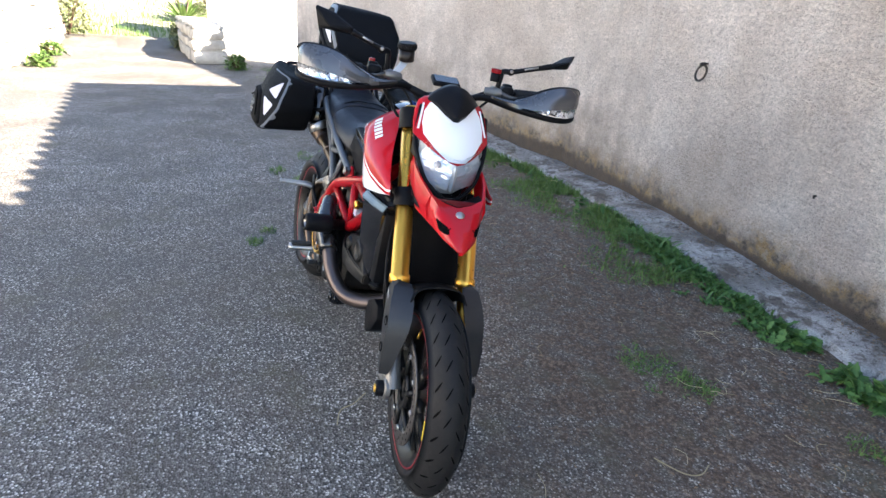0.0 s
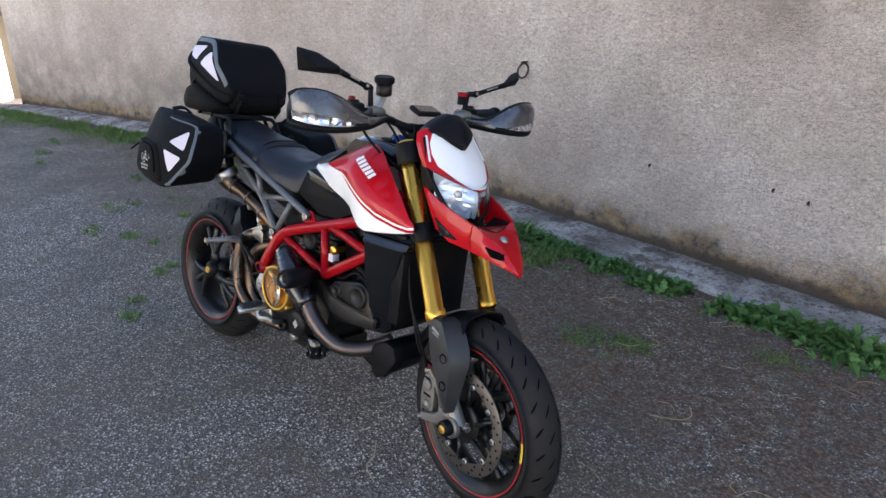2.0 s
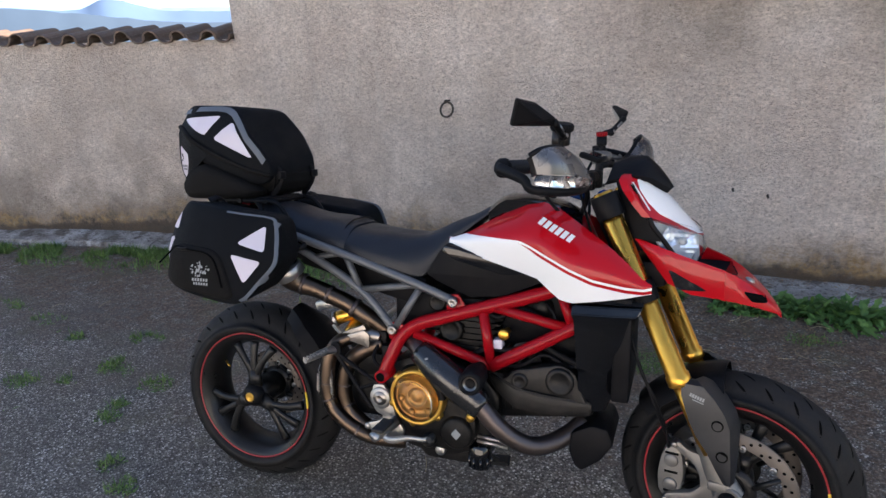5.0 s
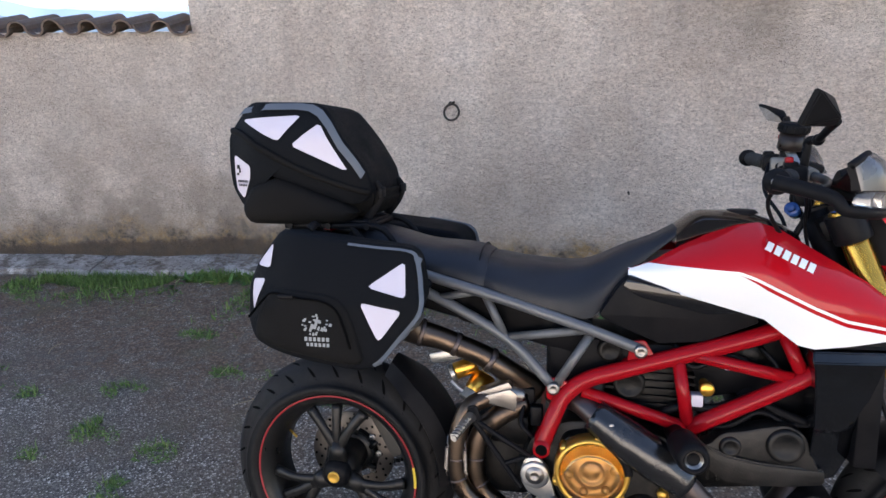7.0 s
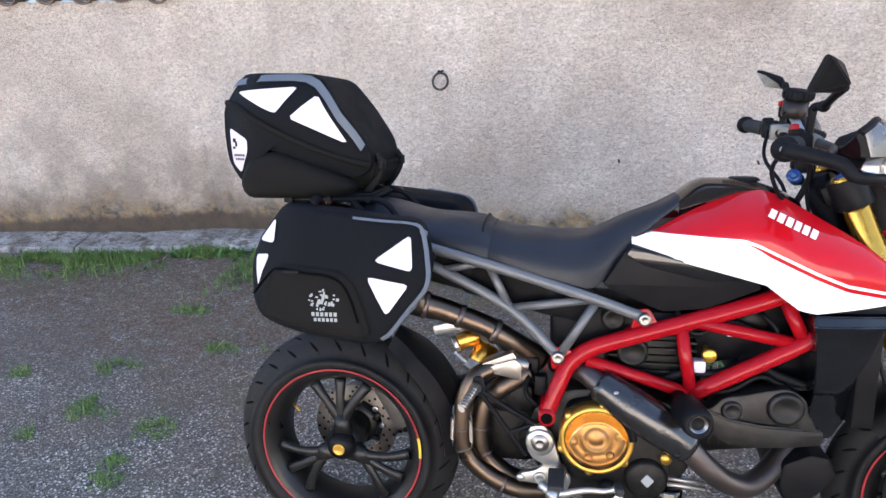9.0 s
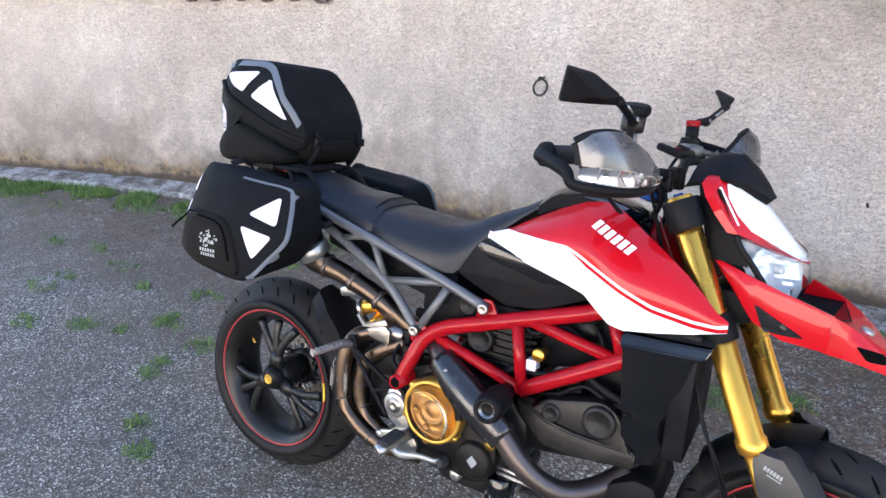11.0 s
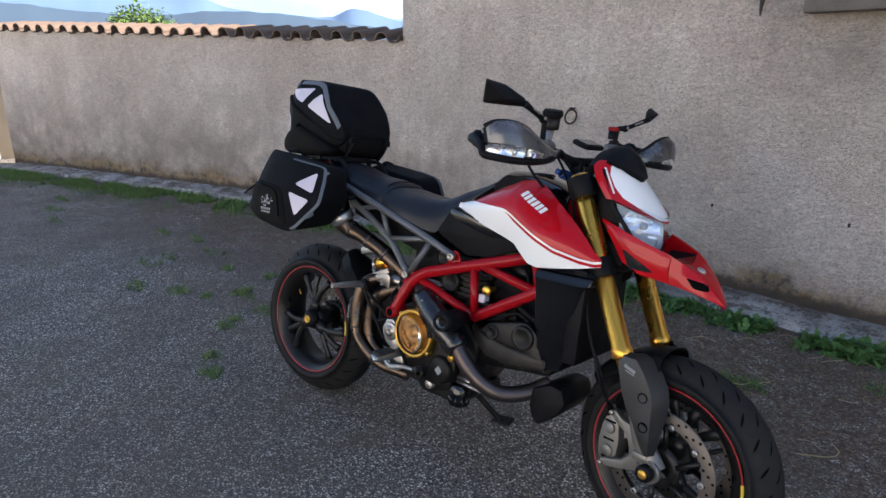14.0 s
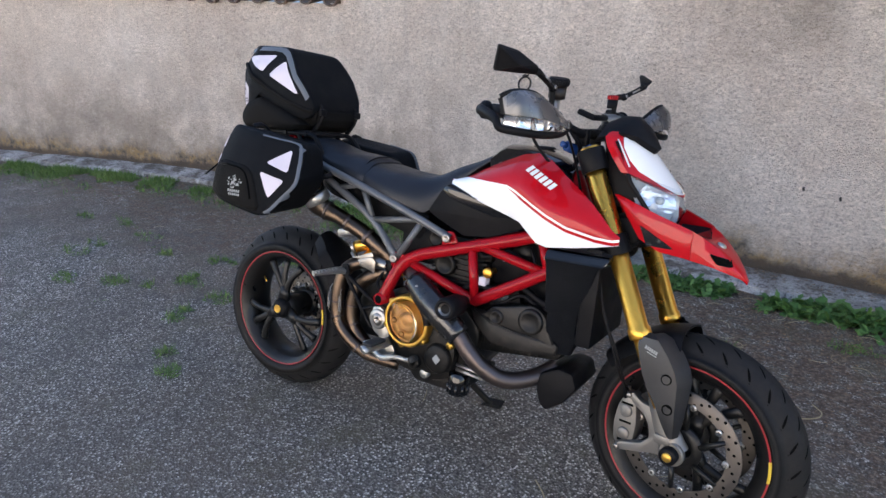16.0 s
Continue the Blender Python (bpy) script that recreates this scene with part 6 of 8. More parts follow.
pipe = P("front_exhaust_pipe", b, PIPE_DARK, None, "burnt steel front exhaust pipe", 50)
b = B()
path = [(0.866, -0.194, 0.452), (0.80, -0.192, 0.498), (0.74, -0.182, 0.535), (0.665, -0.160, 0.580)]
tube(b, path, [0.038, 0.046, 0.046, 0.037], 18, 6, flat=0.9)
hs = P("heat_shield", b, CARBON, pipe, "black carbon heat shield", 45)
for x, y, z in ((0.705, -0.205, 0.572), (0.82, -0.224, 0.502)):
    b = B()
    turned(b, side_m(x, z, y), [(0, 0), (0.006, 0), (0.008, 0.002), (0.008, 0.02)], 12)
    P("shield_screw", b, STEEL, hs, "steel shield screw")
b = B()
tube(b, [(0.56, -0.070, 0.250), (0.475, -0.100, 0.282), (0.435, -0.108, 0.309), (0.400, -0.112, 0.345), (0.386, -0.114, 0.392), (0.388, -0.114, 0.445), (0.408, -0.112, 0.500), (0.452, -0.104, 0.540), (0.51, -0.08, 0.566)], 0.0255, 18, 6)
P("rear_exhaust_pipe", b, PIPE, None, "heat-tinted rear exhaust loop", 50)
b = B()
tube(b, [(0.58, -0.080, 0.250), (0.49, -0.125, 0.270), (0.436, -0.140, 0.296), (0.392, -0.146, 0.328), (0.360, -0.148, 0.364), (0.347, -0.148, 0.412), (0.349, -0.148, 0.475), (0.358, -0.144, 0.525), (0.380, -0.134, 0.566), (0.425, -0.115, 0.588)], 0.0225, 18, 6)
P("rear_exhaust_pipe", b, PIPE, None, "heat-tinted rear exhaust loop", 50)
b = B()
tube(b, [(0.415, -0.110, 0.586), (0.455, -0.095, 0.590), (0.500, -0.075, 0.582)], [0.022, 0.028, 0.030], 20, 5)
col_ = P("collector", b, STEEL, None, "bright steel exhaust collector", 50)
b = B()
plate(b, rounded([(0.388, 0.584), (0.430, 0.602), (0.474, 0.617), (0.492, 0.603), (0.488, 0.560), (0.470, 0.568), (0.425, 0.577), (0.395, 0.571)], 0.006, 3), -0.139, -0.134, 0.002)
plate(b, rounded([(0.395, 0.600), (0.470, 0.632), (0.480, 0.617), (0.400, 0.586)], 0.004, 3), -0.134, -0.090, 0.002)
P("heat_plate", b, STEEL, col_, "polished steel heat plate", 30)
for p, q, r in (((0.386, -0.114, 0.425), (0.387, -0.114, 0.432), 0.0268), ((0.396, -0.112, 0.354), (0.393, -0.112, 0.361), 0.0268), ((0.347, -0.148, 0.436), (0.347, -0.148, 0.442), 0.0240), ((0.353, -0.148, 0.383), (0.351, -0.148, 0.389), 0.0240), ((0.446, -0.138, 0.289), (0.439, -0.140, 0.293), 0.0240)):
    b = B()
    rod(b, p, q, r, seg=24, cap=0.002)
    P("weld_band", b, PIPE_DARK, None, "dark weld band on the pipe", 50)
b = B()
tube(b, [(0.53, -0.05, 0.585), (0.485, -0.075, 0.624), (0.452, -0.090, 0.652), (0.400, -0.098, 0.684), (0.346, -0.105, 0.707), (0.300, -0.110, 0.725), (0.250, -0.122, 0.741), (0.222, -0.136, 0.762), (0.212, -0.147, 0.795)], [0.033, 0.030, 0.028, 0.0275, 0.0275, 0.028, 0.032, 0.038, 0.041], 20, 6)
lk = P("link_pipe", b, PIPE, None, "heat-tinted link pipe to the silencer", 50)
for s0, s1, r in (((0.224, -0.135, 0.768), (0.214, -0.149, 0.796), 0.047), ((0.428, -0.094, 0.668), (0.416, -0.096, 0.675), 0.0315), ((0.346, -0.105, 0.707), (0.334, -0.1065, 0.712), 0.0300), ((0.262, -0.119, 0.738), (0.252, -0.1215, 0.741), 0.035)):
    b = B()
    rod(b, s0, s1, r, seg=28, cap=0.002)
    P("pipe_clamp", b, ALU if r > 0.04 else PIPE_DARK, lk, "silver silencer ring" if r > 0.04 else "dark steel pipe clamp")
b = B()
rod(b, (0.212, -0.147, 0.793), (0.150, -0.150, 0.93), 0.042, 0.048, 28, 0.006)
P("silencer", b, GLOSS, None, "black silencer under the seat", 38)
b = B()
for x0, z0, x1, z1, y in ((0.328, 0.498, 0.325, 0.392, -0.168), (0.370, 0.492, 0.372, 0.385, -0.164)):
    b = B()
    pts = []
    for k in range(73):
        a, s = 2 * math.pi * k / 6, k / 72
        pts.append((lerp(x0, x1, s) + 0.0045 * math.cos(a), y + 0.0045 * math.sin(a), lerp(z0 - 0.025, z1 + 0.025, s)))
    tube(b, [(x0, y + 0.012, z0), (x0, y, z0 - 0.015)] + pts + [(x1, y, z1 + 0.015), (x1, y + 0.012, z1)], 0.0014, 5, 1, smooth=False)
    P("pipe_spring", b, STEEL, None, "steel pipe retaining spring", None)
# rear shock with gold spring and reservoir
b = B()
rod(b, (0.50, 0.0, 0.47), (0.42, 0.03, 0.60), 0.022, seg=18)
P("shock_absorber", b, ALU, None, "silver shock body", 38)
b = B()
pts = []
for k in range(90):
    s = k / 89
    c = Vector((0.50, 0.0, 0.47)).lerp(Vector((0.36, 0.05, 0.70)), lerp(0.15, 0.5, s))
    a = 2 * math.pi * 6 * s
    pts.append(c + Vector((0.86 * math.cos(a) * 0.034, math.sin(a) * 0.034, 0.5 * math.cos(a) * 0.034)))
tube(b, pts, 0.006, 8, 1, smooth=False)
P("shock_spring", b, GOLD, None, "yellow-gold coil spring", 50)
b = B()
rod(b, (0.316, -0.030, 0.610), (0.374, -0.020, 0.634), 0.022, seg=22, cap=0.003)
rod(b, (0.372, -0.040, 0.556), (0.395, -0.008, 0.600), 0.031, seg=26, cap=0.003)
P("shock_reservoir", b, GOLD, None, "gold shock reservoir", 38)
b = B()
rod(b, (0.310, -0.034, 0.607), (0.322, -0.031, 0.612), 0.025, seg=22, cap=0.002)
rod(b, (0.362, -0.050, 0.540), (0.374, -0.036, 0.560), 0.034, seg=26, cap=0.003)
tube(b, [(0.314, -0.045, 0.592), (0.335, -0.05, 0.575), (0.362, -0.055, 0.560)], 0.007, 8, 4)
box(b, (0.47, -0.06, 0.565), (0.09, 0.03, 0.03), pose(0, 0, 0, 0, -15), 0.008)
P("reservoir_clamp", b, ALU, None, "silver reservoir clamp", 38)

# Plain boxes added as dark fill where the linkage sits.
b = B()
box(b, (0.455, -0.005, 0.395), (0.15, 0.15, 0.17), pose(0, 0, 0, 0, 0), 0.03)
box(b, (0.47, -0.05, 0.50), (0.10, 0.12, 0.08), None, 0.02)
P("rear_linkage", b, CAST, None, "dark filler boxes in place of the suspension linkage", 38)
b = B()
box(b, (0.505, -0.085, 0.585), (0.05, 0.03, 0.045), pose(0, 0, 0), 0.008)
box(b, (0.535, -0.105, 0.545), (0.03, 0.03, 0.05), None, 0.006)
tube(b, [(0.505, -0.10, 0.57), (0.50, -0.13, 0.53), (0.53, -0.135, 0.50)], 0.006, 8, 4)
P("wiring_block", b, BLACK, None, "black wiring connectors", 38)
# ---- foot controls ----
b = B()
plate(b, rounded([(0.510, 0.458), (0.545, 0.464), (0.568, 0.432), (0.585, 0.365), (0.612, 0.325), (0.600, 0.292), (0.572, 0.284), (0.535, 0.308), (0.488, 0.312), (0.484, 0.332), (0.528, 0.345), (0.545, 0.362), (0.520, 0.372), (0.503, 0.400)], 0.010, 3), -0.160, -0.144, 0.004)
turned(b, side_m(0.536, 0.420, -0.166), [(0.020, 0.0), (0.031, 0.0), (0.034, 0.003), (0.034, 0.02)], 30)
turned(b, side_m(0.537, 0.326, -0.166), [(0, 0.002), (0.007, 0.002), (0.009, 0.0), (0.014, 0.0), (0.016, 0.003), (0.016, 0.02)], 20)
turned(b, side_m(0.490, 0.323, -0.164), [(0, 0.0), (0.008, 0.0), (0.010, 0.003), (0.010, 0.01)], 14)
hang = P("footpeg_bracket", b, ALU, None, "silver footpeg bracket", 35)
b = B()
turned(b, side_m(0.536, 0.420, -0.170), [(0, 0.002), (0.006, 0.002), (0.007, 0.0), (0.013, 0.0), (0.016, 0.003), (0.022, 0.004), (0.024, 0.007), (0.024, 0.02)], 26)
P("pivot_bolt", b, STEEL, hang, "steel pivot bolt")
b = B()
tube(b, [(0.588, -0.158, 0.356), (0.578, -0.20, 0.352), (0.566, -0.272, 0.348)], [0.016, 0.017, 0.015], 14, 4, flat=0.7)
peg = P("rider_footpeg", b, ALU, None, "aluminium rider footpeg", 38)
b = B()
box(b, (0.575, -0.226, 0.366), (0.036, 0.080, 0.012), pose(0, 0, 0), 0.004)
P("peg_rubber", b, GRIP, peg, "black peg rubber", 38)
b = B()
tube(b, [(0.535, -0.172, 0.315), (0.58, -0.188, 0.305), (0.64, -0.196, 0.325), (0.690, -0.200, 0.330), (0.716, -0.204, 0.342)], [0.012, 0.011, 0.008, 0.007, 0.008], 12, 5, flat=0.7)
ped = P("brake_pedal", b, ALU, None, "silver brake pedal", 45)
b = B()
rod(b, (0.714, -0.188, 0.340), (0.718, -0.226, 0.344), 0.010, seg=14, cap=0.002)
P("pedal_tip", b, GRIP, ped, "black pedal tip")
for sgn in (-1, 1):
    b = B()
    tube(b, [(0.388, sgn * 0.168, 0.552), (0.445, sgn * 0.160, 0.465), (0.502, sgn * 0.152, 0.380)], 0.0068, 10, 4)
    tube(b, [(0.388, sgn * 0.168, 0.552), (0.455, sgn * 0.160, 0.505), (0.525, sgn * 0.152, 0.460)], 0.0068, 10, 4)
    tube(b, [(0.456, sgn * 0.158, 0.436), (0.512, sgn * 0.153, 0.457)], 0.006, 8, 3)
    plate(b, rounded([(0.375, 0.545), (0.378, 0.580), (0.400, 0.583), (0.412, 0.552), (0.395, 0.535)], 0.007, 3), sgn * 0.164, sgn * 0.172, 0.002)
    br = P("peg_hanger", b, BLACK, None, "black passenger peg hanger", 38)
    b = B()
    tube(b, [(0.388, sgn * 0.172, 0.556), (0.384, sgn * 0.200, 0.562), (0.372, sgn * 0.305, 0.563)], [0.013, 0.013, 0.008], 12, 4, flat=0.75)
    for k in range(7):
        s = k / 6
        c = Vector((0.384, sgn * 0.212, 0.560)).lerp(Vector((0.373, sgn * 0.300, 0.560)), s)
        box(b, c + Vector((0, 0, 0.009)), (0.018, 0.004, 0.006))
    P("passenger_footpeg", b, ALU, br, "ribbed aluminium passenger peg", 38)
# side stand, down on the left
b = B()
tube(b, [(0.60, 0.10, 0.27), (0.66, 0.16, 0.20), (0.76, 0.245, 0.075), (0.782, 0.262, 0.050)], [0.014, 0.013, 0.012, 0.013], 12, 4)
loft(b, [[(0.75, 0.235, 0.0395 + 0.006), (0.83, 0.245, 0.0415 + 0.006), (0.82, 0.305, 0.0515 + 0.005), (0.755, 0.295, 0.0495 + 0.005)], [(0.76, 0.240, 0.055), (0.82, 0.250, 0.055), (0.815, 0.295, 0.062), (0.762, 0.285, 0.062)]])
P("side_stand", b, CAST, None, "dark side stand, folded out", 40)

# ---- tail and luggage rack ----
b = B()
loft(b, [[(x, u * w, z + (0.028 if abs(u) < 0.9 else 0.0)) for u in (-1, -0.6, 0.6, 1)] + [(x, w * 0.8, z - h), (x, -w * 0.8, z - h)] for x, w, z, h in ((-0.12, 0.045, 0.955, 0.02), (-0.05, 0.07, 0.950, 0.035), (0.06, 0.09, 0.935, 0.05), (0.20, 0.10, 0.905, 0.06))])
tail = P("tail_unit", b, BLACK, None, "black tail unit", 40)
b = B()
box(b, (-0.020, 0, 0.972), (0.04, 0.06, 0.020), pose(0, 0, 0), 0.006)
P("tail_light", b, FRAME_RED, tail, "red tail light")
b = B()
for sgn in (-1, 1):
    tube(b, [(0.225, sgn * 0.112, 0.895), (0.188, sgn * 0.104, 0.955), (0.150, sgn * 0.10, 0.990), (0.08, sgn * 0.10, 0.994), (-0.10, sgn * 0.09, 0.992)], 0.008, 10, 5)
    tube(b, [(0.13, sgn * 0.11, 0.91), (0.105, sgn * 0.105, 0.96), (0.08, sgn * 0.10, 0.992)], 0.008, 10, 4)
    tube(b, [(0.19, sgn * 0.125, 0.90), (0.20, sgn * 0.165, 0.93), (0.20, sgn * 0.172, 0.86), (0.20, sgn * 0.168, 0.79), (0.22, sgn * 0.14, 0.76)], 0.008, 10, 5)
    tube(b, [(0.28, sgn * 0.135, 0.875), (0.27, sgn * 0.168, 0.86), (0.10, sgn * 0.17, 0.85), (-0.04, sgn * 0.168, 0.86), (-0.03, sgn * 0.12, 0.925)], 0.008, 10, 5)
for x in (0.12, 0.02, -0.08):
    rod(b, (x, -0.11, 0.993), (x, 0.11, 0.993), 0.008)
box(b, (0.0, 0, 1.002), (0.24, 0.17, 0.008), None, 0.003)
P("luggage_rack", b, BLACK, None, "black tubular luggage rack", 40)
for sgn in (-1, 1):
    b = B()
    tube(b, [(-0.06, sgn * 0.06, 0.93), (-0.10, sgn * 0.16, 0.905)], 0.006, 8)
    tube(b, [(-0.10, sgn * 0.155, 0.905), (-0.115, sgn * 0.19, 0.905)], [0.012, 0.014], 10, smooth=False)
    P("rear_indicator", b, BLACK, None, "black rear indicator", 40)
b = B()
plate(b, rounded([(-0.16, 0.86), (-0.10, 0.93), (-0.09, 0.93), (-0.13, 0.80), (-0.20, 0.72), (-0.21, 0.72)], 0.005, 2), -0.075, 0.075, 0.002)
P("plate_holder", b, BLACK, None, "black number plate holder", 40)


# ---- luggage ----
def pannier(sgn, label):
    bag = thing("pannier_bag", label, "pannier", BIKE @ Matrix.Translation((0.0, 0, 0.0) if sgn < 0 else (0.012, 0, -0.022)), "side bags on the motorcycle")
    base = rounded([(-0.003, 1.012), (0.284, 0.976), (0.306, 0.955), (0.320, 0.862), (0.309, 0.832), (0.235, 0.742), (0.205, 0.732), (-0.061, 0.772), (-0.089, 0.800), (-0.093, 0.888), (-0.071, 0.935)], 0.014, 4)
    base = resample(base, 72)

    def bulge(x, z):
        """How far the outer panel stands off: it leans out toward its foot and away from the front edge."""
        return 0.357 - 0.40 * max(0.0, z - 0.87) - 0.14 * min(0.0, z - 0.87) + 0.034 * math.tanh((0.25 - x) / 0.09) - 0.075 * max(0.0, 0.17 - x) - 2.6 * max(0.0, 0.07 - x) ** 2

    body = B()
    secs = []
    for s_, k, lift in ((0.84, 0.0, 0.0), (0.885, 0.03, 0.0), (0.91, 0.12, 0.0), (0.985, 0.8, 0.0), (1.0, 0.95, -0.008), (0.995, 1.0, -0.006), (0.975, 1.0, 0.0), (0.93, 1.0, 0.002), (0.8, 1.0, 0.005), (0.6, 1.0, 0.007), (0.35, 1.0, 0.008), (0.12, 1.0, 0.008)):
        row = []
        for p in base:
            x, z = 0.114 + (p.x - 0.114) * s_, 0.872 + (p.y - 0.872) * s_
            row.append((x, sgn * lerp(0.192, bulge(x, z) + lift, k), z))
        secs.append(row)
    loft(body, secs)
    tree = BVHTree.FromBMesh(body)
    bd = P("body", body, FABRIC, bag, "", 60)
    start, way = sgn * 0.6, -sgn
    for o in ([(0.207, 0.902), (0.276, 0.949), (0.283, 0.876)], [(0.196, 0.874), (0.277, 0.852), (0.233, 0.792)], [(-0.061, 0.931), (-0.017, 0.982), (-0.015, 0.931)], [(-0.070, 0.901), (-0.025, 0.909), (-0.059, 0.836)]):
        P("reflective_patch", patch(tree, resample(rounded(o, 0.010, 4), 30), start, way, 0.0022), PATCH, bag, "pale reflective triangle", 60)
    # grey piping down the front edge
    b2 = B()
    run = [(0.16, 0.985), (0.22, 0.977), (0.276, 0.969), (0.297, 0.955), (0.306, 0.925), (0.311, 0.895), (0.314, 0.864), (0.305, 0.836), (0.274, 0.798), (0.242, 0.758), (0.224, 0.744)]
    pts = spline([(x, 0.0, z) for x, z in run], 4)
    rows = []
    for i, p in enumerate(pts):
        t = (pts[min(i + 1, len(pts) - 1)] - pts[max(i - 1, 0)]).normalized()
        nrm = Vector((t.z, 0, -t.x))
        row = []
        for e in (-0.0065, -0.0022, 0.0022, 0.0065):
            q = p - nrm * e * (0.35 if p.z > 0.955 else 0.8)
            v = on_surface(tree, q.x, q.z, start, way, 0.003)
            row.append(v if v is not None else (row[-1].copy() if row else Vector((q.x, sgn * bulge(q.x, q.z), q.z))))
        rows.append(row)
    loft(b2, rows, close=False)
    if sgn > 0:
        tube(b2, [(0.114 + (x - 0.114) * 1.03, sgn * (bulge(x, z) - 0.003), 0.872 + (z - 0.872) * 1.03) for x, z in run], 0.0055, 8, 4)
    P("piping", b2, PIPING, bag, "grey piping along the edge", 60)
    # bulging lower pocket with zip
    o = rounded([(-0.055, 0.790), (-0.040, 0.835), (-0.012, 0.882), (0.018, 0.897), (0.138, 0.888), (0.172, 0.868), (0.190, 0.820), (0.209, 0.756), (0.194, 0.748), (-0.040, 0.783)], 0.02, 4)
    o = resample(o, 48)
    pk = B()
    c = Vector((0.06, 0.815))
    secs = []
    for k, l in ((1.0, -0.004), (0.99, 0.006), (0.95, 0.010), (0.85, 0.013), (0.6, 0.015), (0.25, 0.016)):
        row = []
        for p in o:
            q = c + (p - c) * k
            v = on_surface(tree, q.x, q.y, start, way, 0.0)
            y = v.y if v is not None else sgn * 0.34
            row.append(Vector((q.x, y + sgn * l, q.y)))
        secs.append(row)
    loft(pk, secs)
    ptree = BVHTree.FromBMesh(pk)
    pocket = P("pocket", pk, FABRIC_SOFT, bag, "soft zipped front pocket", 60)
    z = B()
    tube(z, [on_surface(ptree, x, zz, start, way, 0.0015) or Vector((x, sgn * 0.4, zz)) for x, zz in ((-0.040, 0.838), (-0.014, 0.874), (0.012, 0.886), (0.07, 0.882), (0.125, 0.877), (0.155, 0.860), (0.172, 0.825), (0.184, 0.785))], 0.0028, 6, 4)
    P("zip", z, DEEP_BLACK, pocket, "black zip")
    z = B()
    q = on_surface(ptree, 0.045, 0.882, start, way, 0.004) or Vector((0.02, sgn * 0.41, 0.868))
    box(z, q, (0.034, 0.006, 0.008), None, 0.002)
    P("zip_pull", z, BLACK, pocket, "black zip pull")
    if sgn < 0:
        mk = B()
        pr = random.Random(3)
        spots = []
        for k in range(60):
            a2, r2 = pr.uniform(0, 6.283), pr.random() ** 0.7
            x, zz = 0.116 + 0.030 * r2 * math.cos(a2), 0.832 + 0.021 * r2 * math.sin(a2)
            if (x - 0.100) ** 2 + (zz - 0.845) ** 2 > 0.00006 and not (x > 0.12 and zz < 0.822):
                spots.append((x, zz, pr.uniform(0.003, 0.008), pr.uniform(0.003, 0.007)))
        spots += [(0.094 + 0.0092 * k, 0.8035, 0.0062, 0.008) for k in range(6)] + [(0.098 + 0.0086 * k, 0.7925, 0.0058, 0.007) for k in range(6)]
        for x, zz, w, h in spots:
            vs = []
            for ex, ez in ((-1, -0.6), (0.7, -1), (1, 0.8), (-0.5, 1)) if h < w * 2 and zz > 0.81 else ((-1, -1), (1, -1), (1, 1), (-1, 1)):
                v = on_surface(ptree, x + ex * w / 2, zz + ez * h / 2, start, way, 0.0016)
                vs.append(mk.verts.new(v if v is not None else Vector((x, -0.42, zz))))
            mk.faces.new(vs)
        P("print", mk, PRINT, pocket, "pale print as plain shapes", None)
    st = B()
    tube(st, [(0.05, sgn * 0.28, 1.009), (0.05, sgn * 0.235, 1.014), (0.05, sgn * 0.192, 0.978), (0.05, sgn * 0.17, 0.93)], 0.009, 8, 4, flat=0.25)
    P("strap", st, BLACK, bag, "black webbing strap", 40)
    return bag


pannier(-1, "black soft side pannier with pale reflective triangles and grey piping")
pannier(1, "black soft side pannier hung on the wall side of the tail")

tailbag = thing("tail_bag", "black soft tail bag with pale reflective triangles on the rack", "tail bag", BIKE @ Matrix.Translation((0.013, 0, -0.002)))
b = B()
prof = rounded([(-0.234, 1.292), (-0.214, 1.303), (-0.03, 1.296), (-0.002, 1.284), (0.050, 1.208), (0.100, 1.134), (0.114, 1.090), (0.108, 1.062), (0.078, 1.044), (-0.04, 1.075), (-0.16, 1.125), (-0.215, 1.050), (-0.248, 1.032), (-0.286, 1.085), (-0.291, 1.160), (-0.286, 1.224)], 0.016, 4)
prof = resample(prof, 80)


def bag_half(x, z):
    """Half the tail bag's width: narrower toward the top, the tail and the nose."""
    return 0.158 - 0.42 * max(0.0, z - 1.215) - 0.55 * max(0.0, -0.17 - x) - 0.38 * max(0.0, x - 0.05) - 0.12 * max(0.0, 1.12 - z)


secs = []
for sgn in (-1, 1):
    runs = ((0.15, 1.0, 0.006), (0.45, 1.0, 0.005), (0.72, 1.0, 0.003), (0.90, 1.0, 0.0), (0.965, 1.0, -0.004), (0.992, 0.965, 0.0), (1.0, 0.90, 0.0), (1.003, 0.4, 0.0))
    for k_, m_, lift in (runs if sgn < 0 else reversed(runs)):
        row = []
        for p in prof:
            x, z = -0.075 + (p.x + 0.075) * k_, 1.165 + (p.y - 1.165) * k_
            row.append((x, 0.050 + sgn * (bag_half(x, z) * m_ + lift), z))
        secs.append(row)
loft(b, secs)
tree = BVHTree.FromBMesh(b)
P("body", b, FABRIC, tailbag, "", 60)
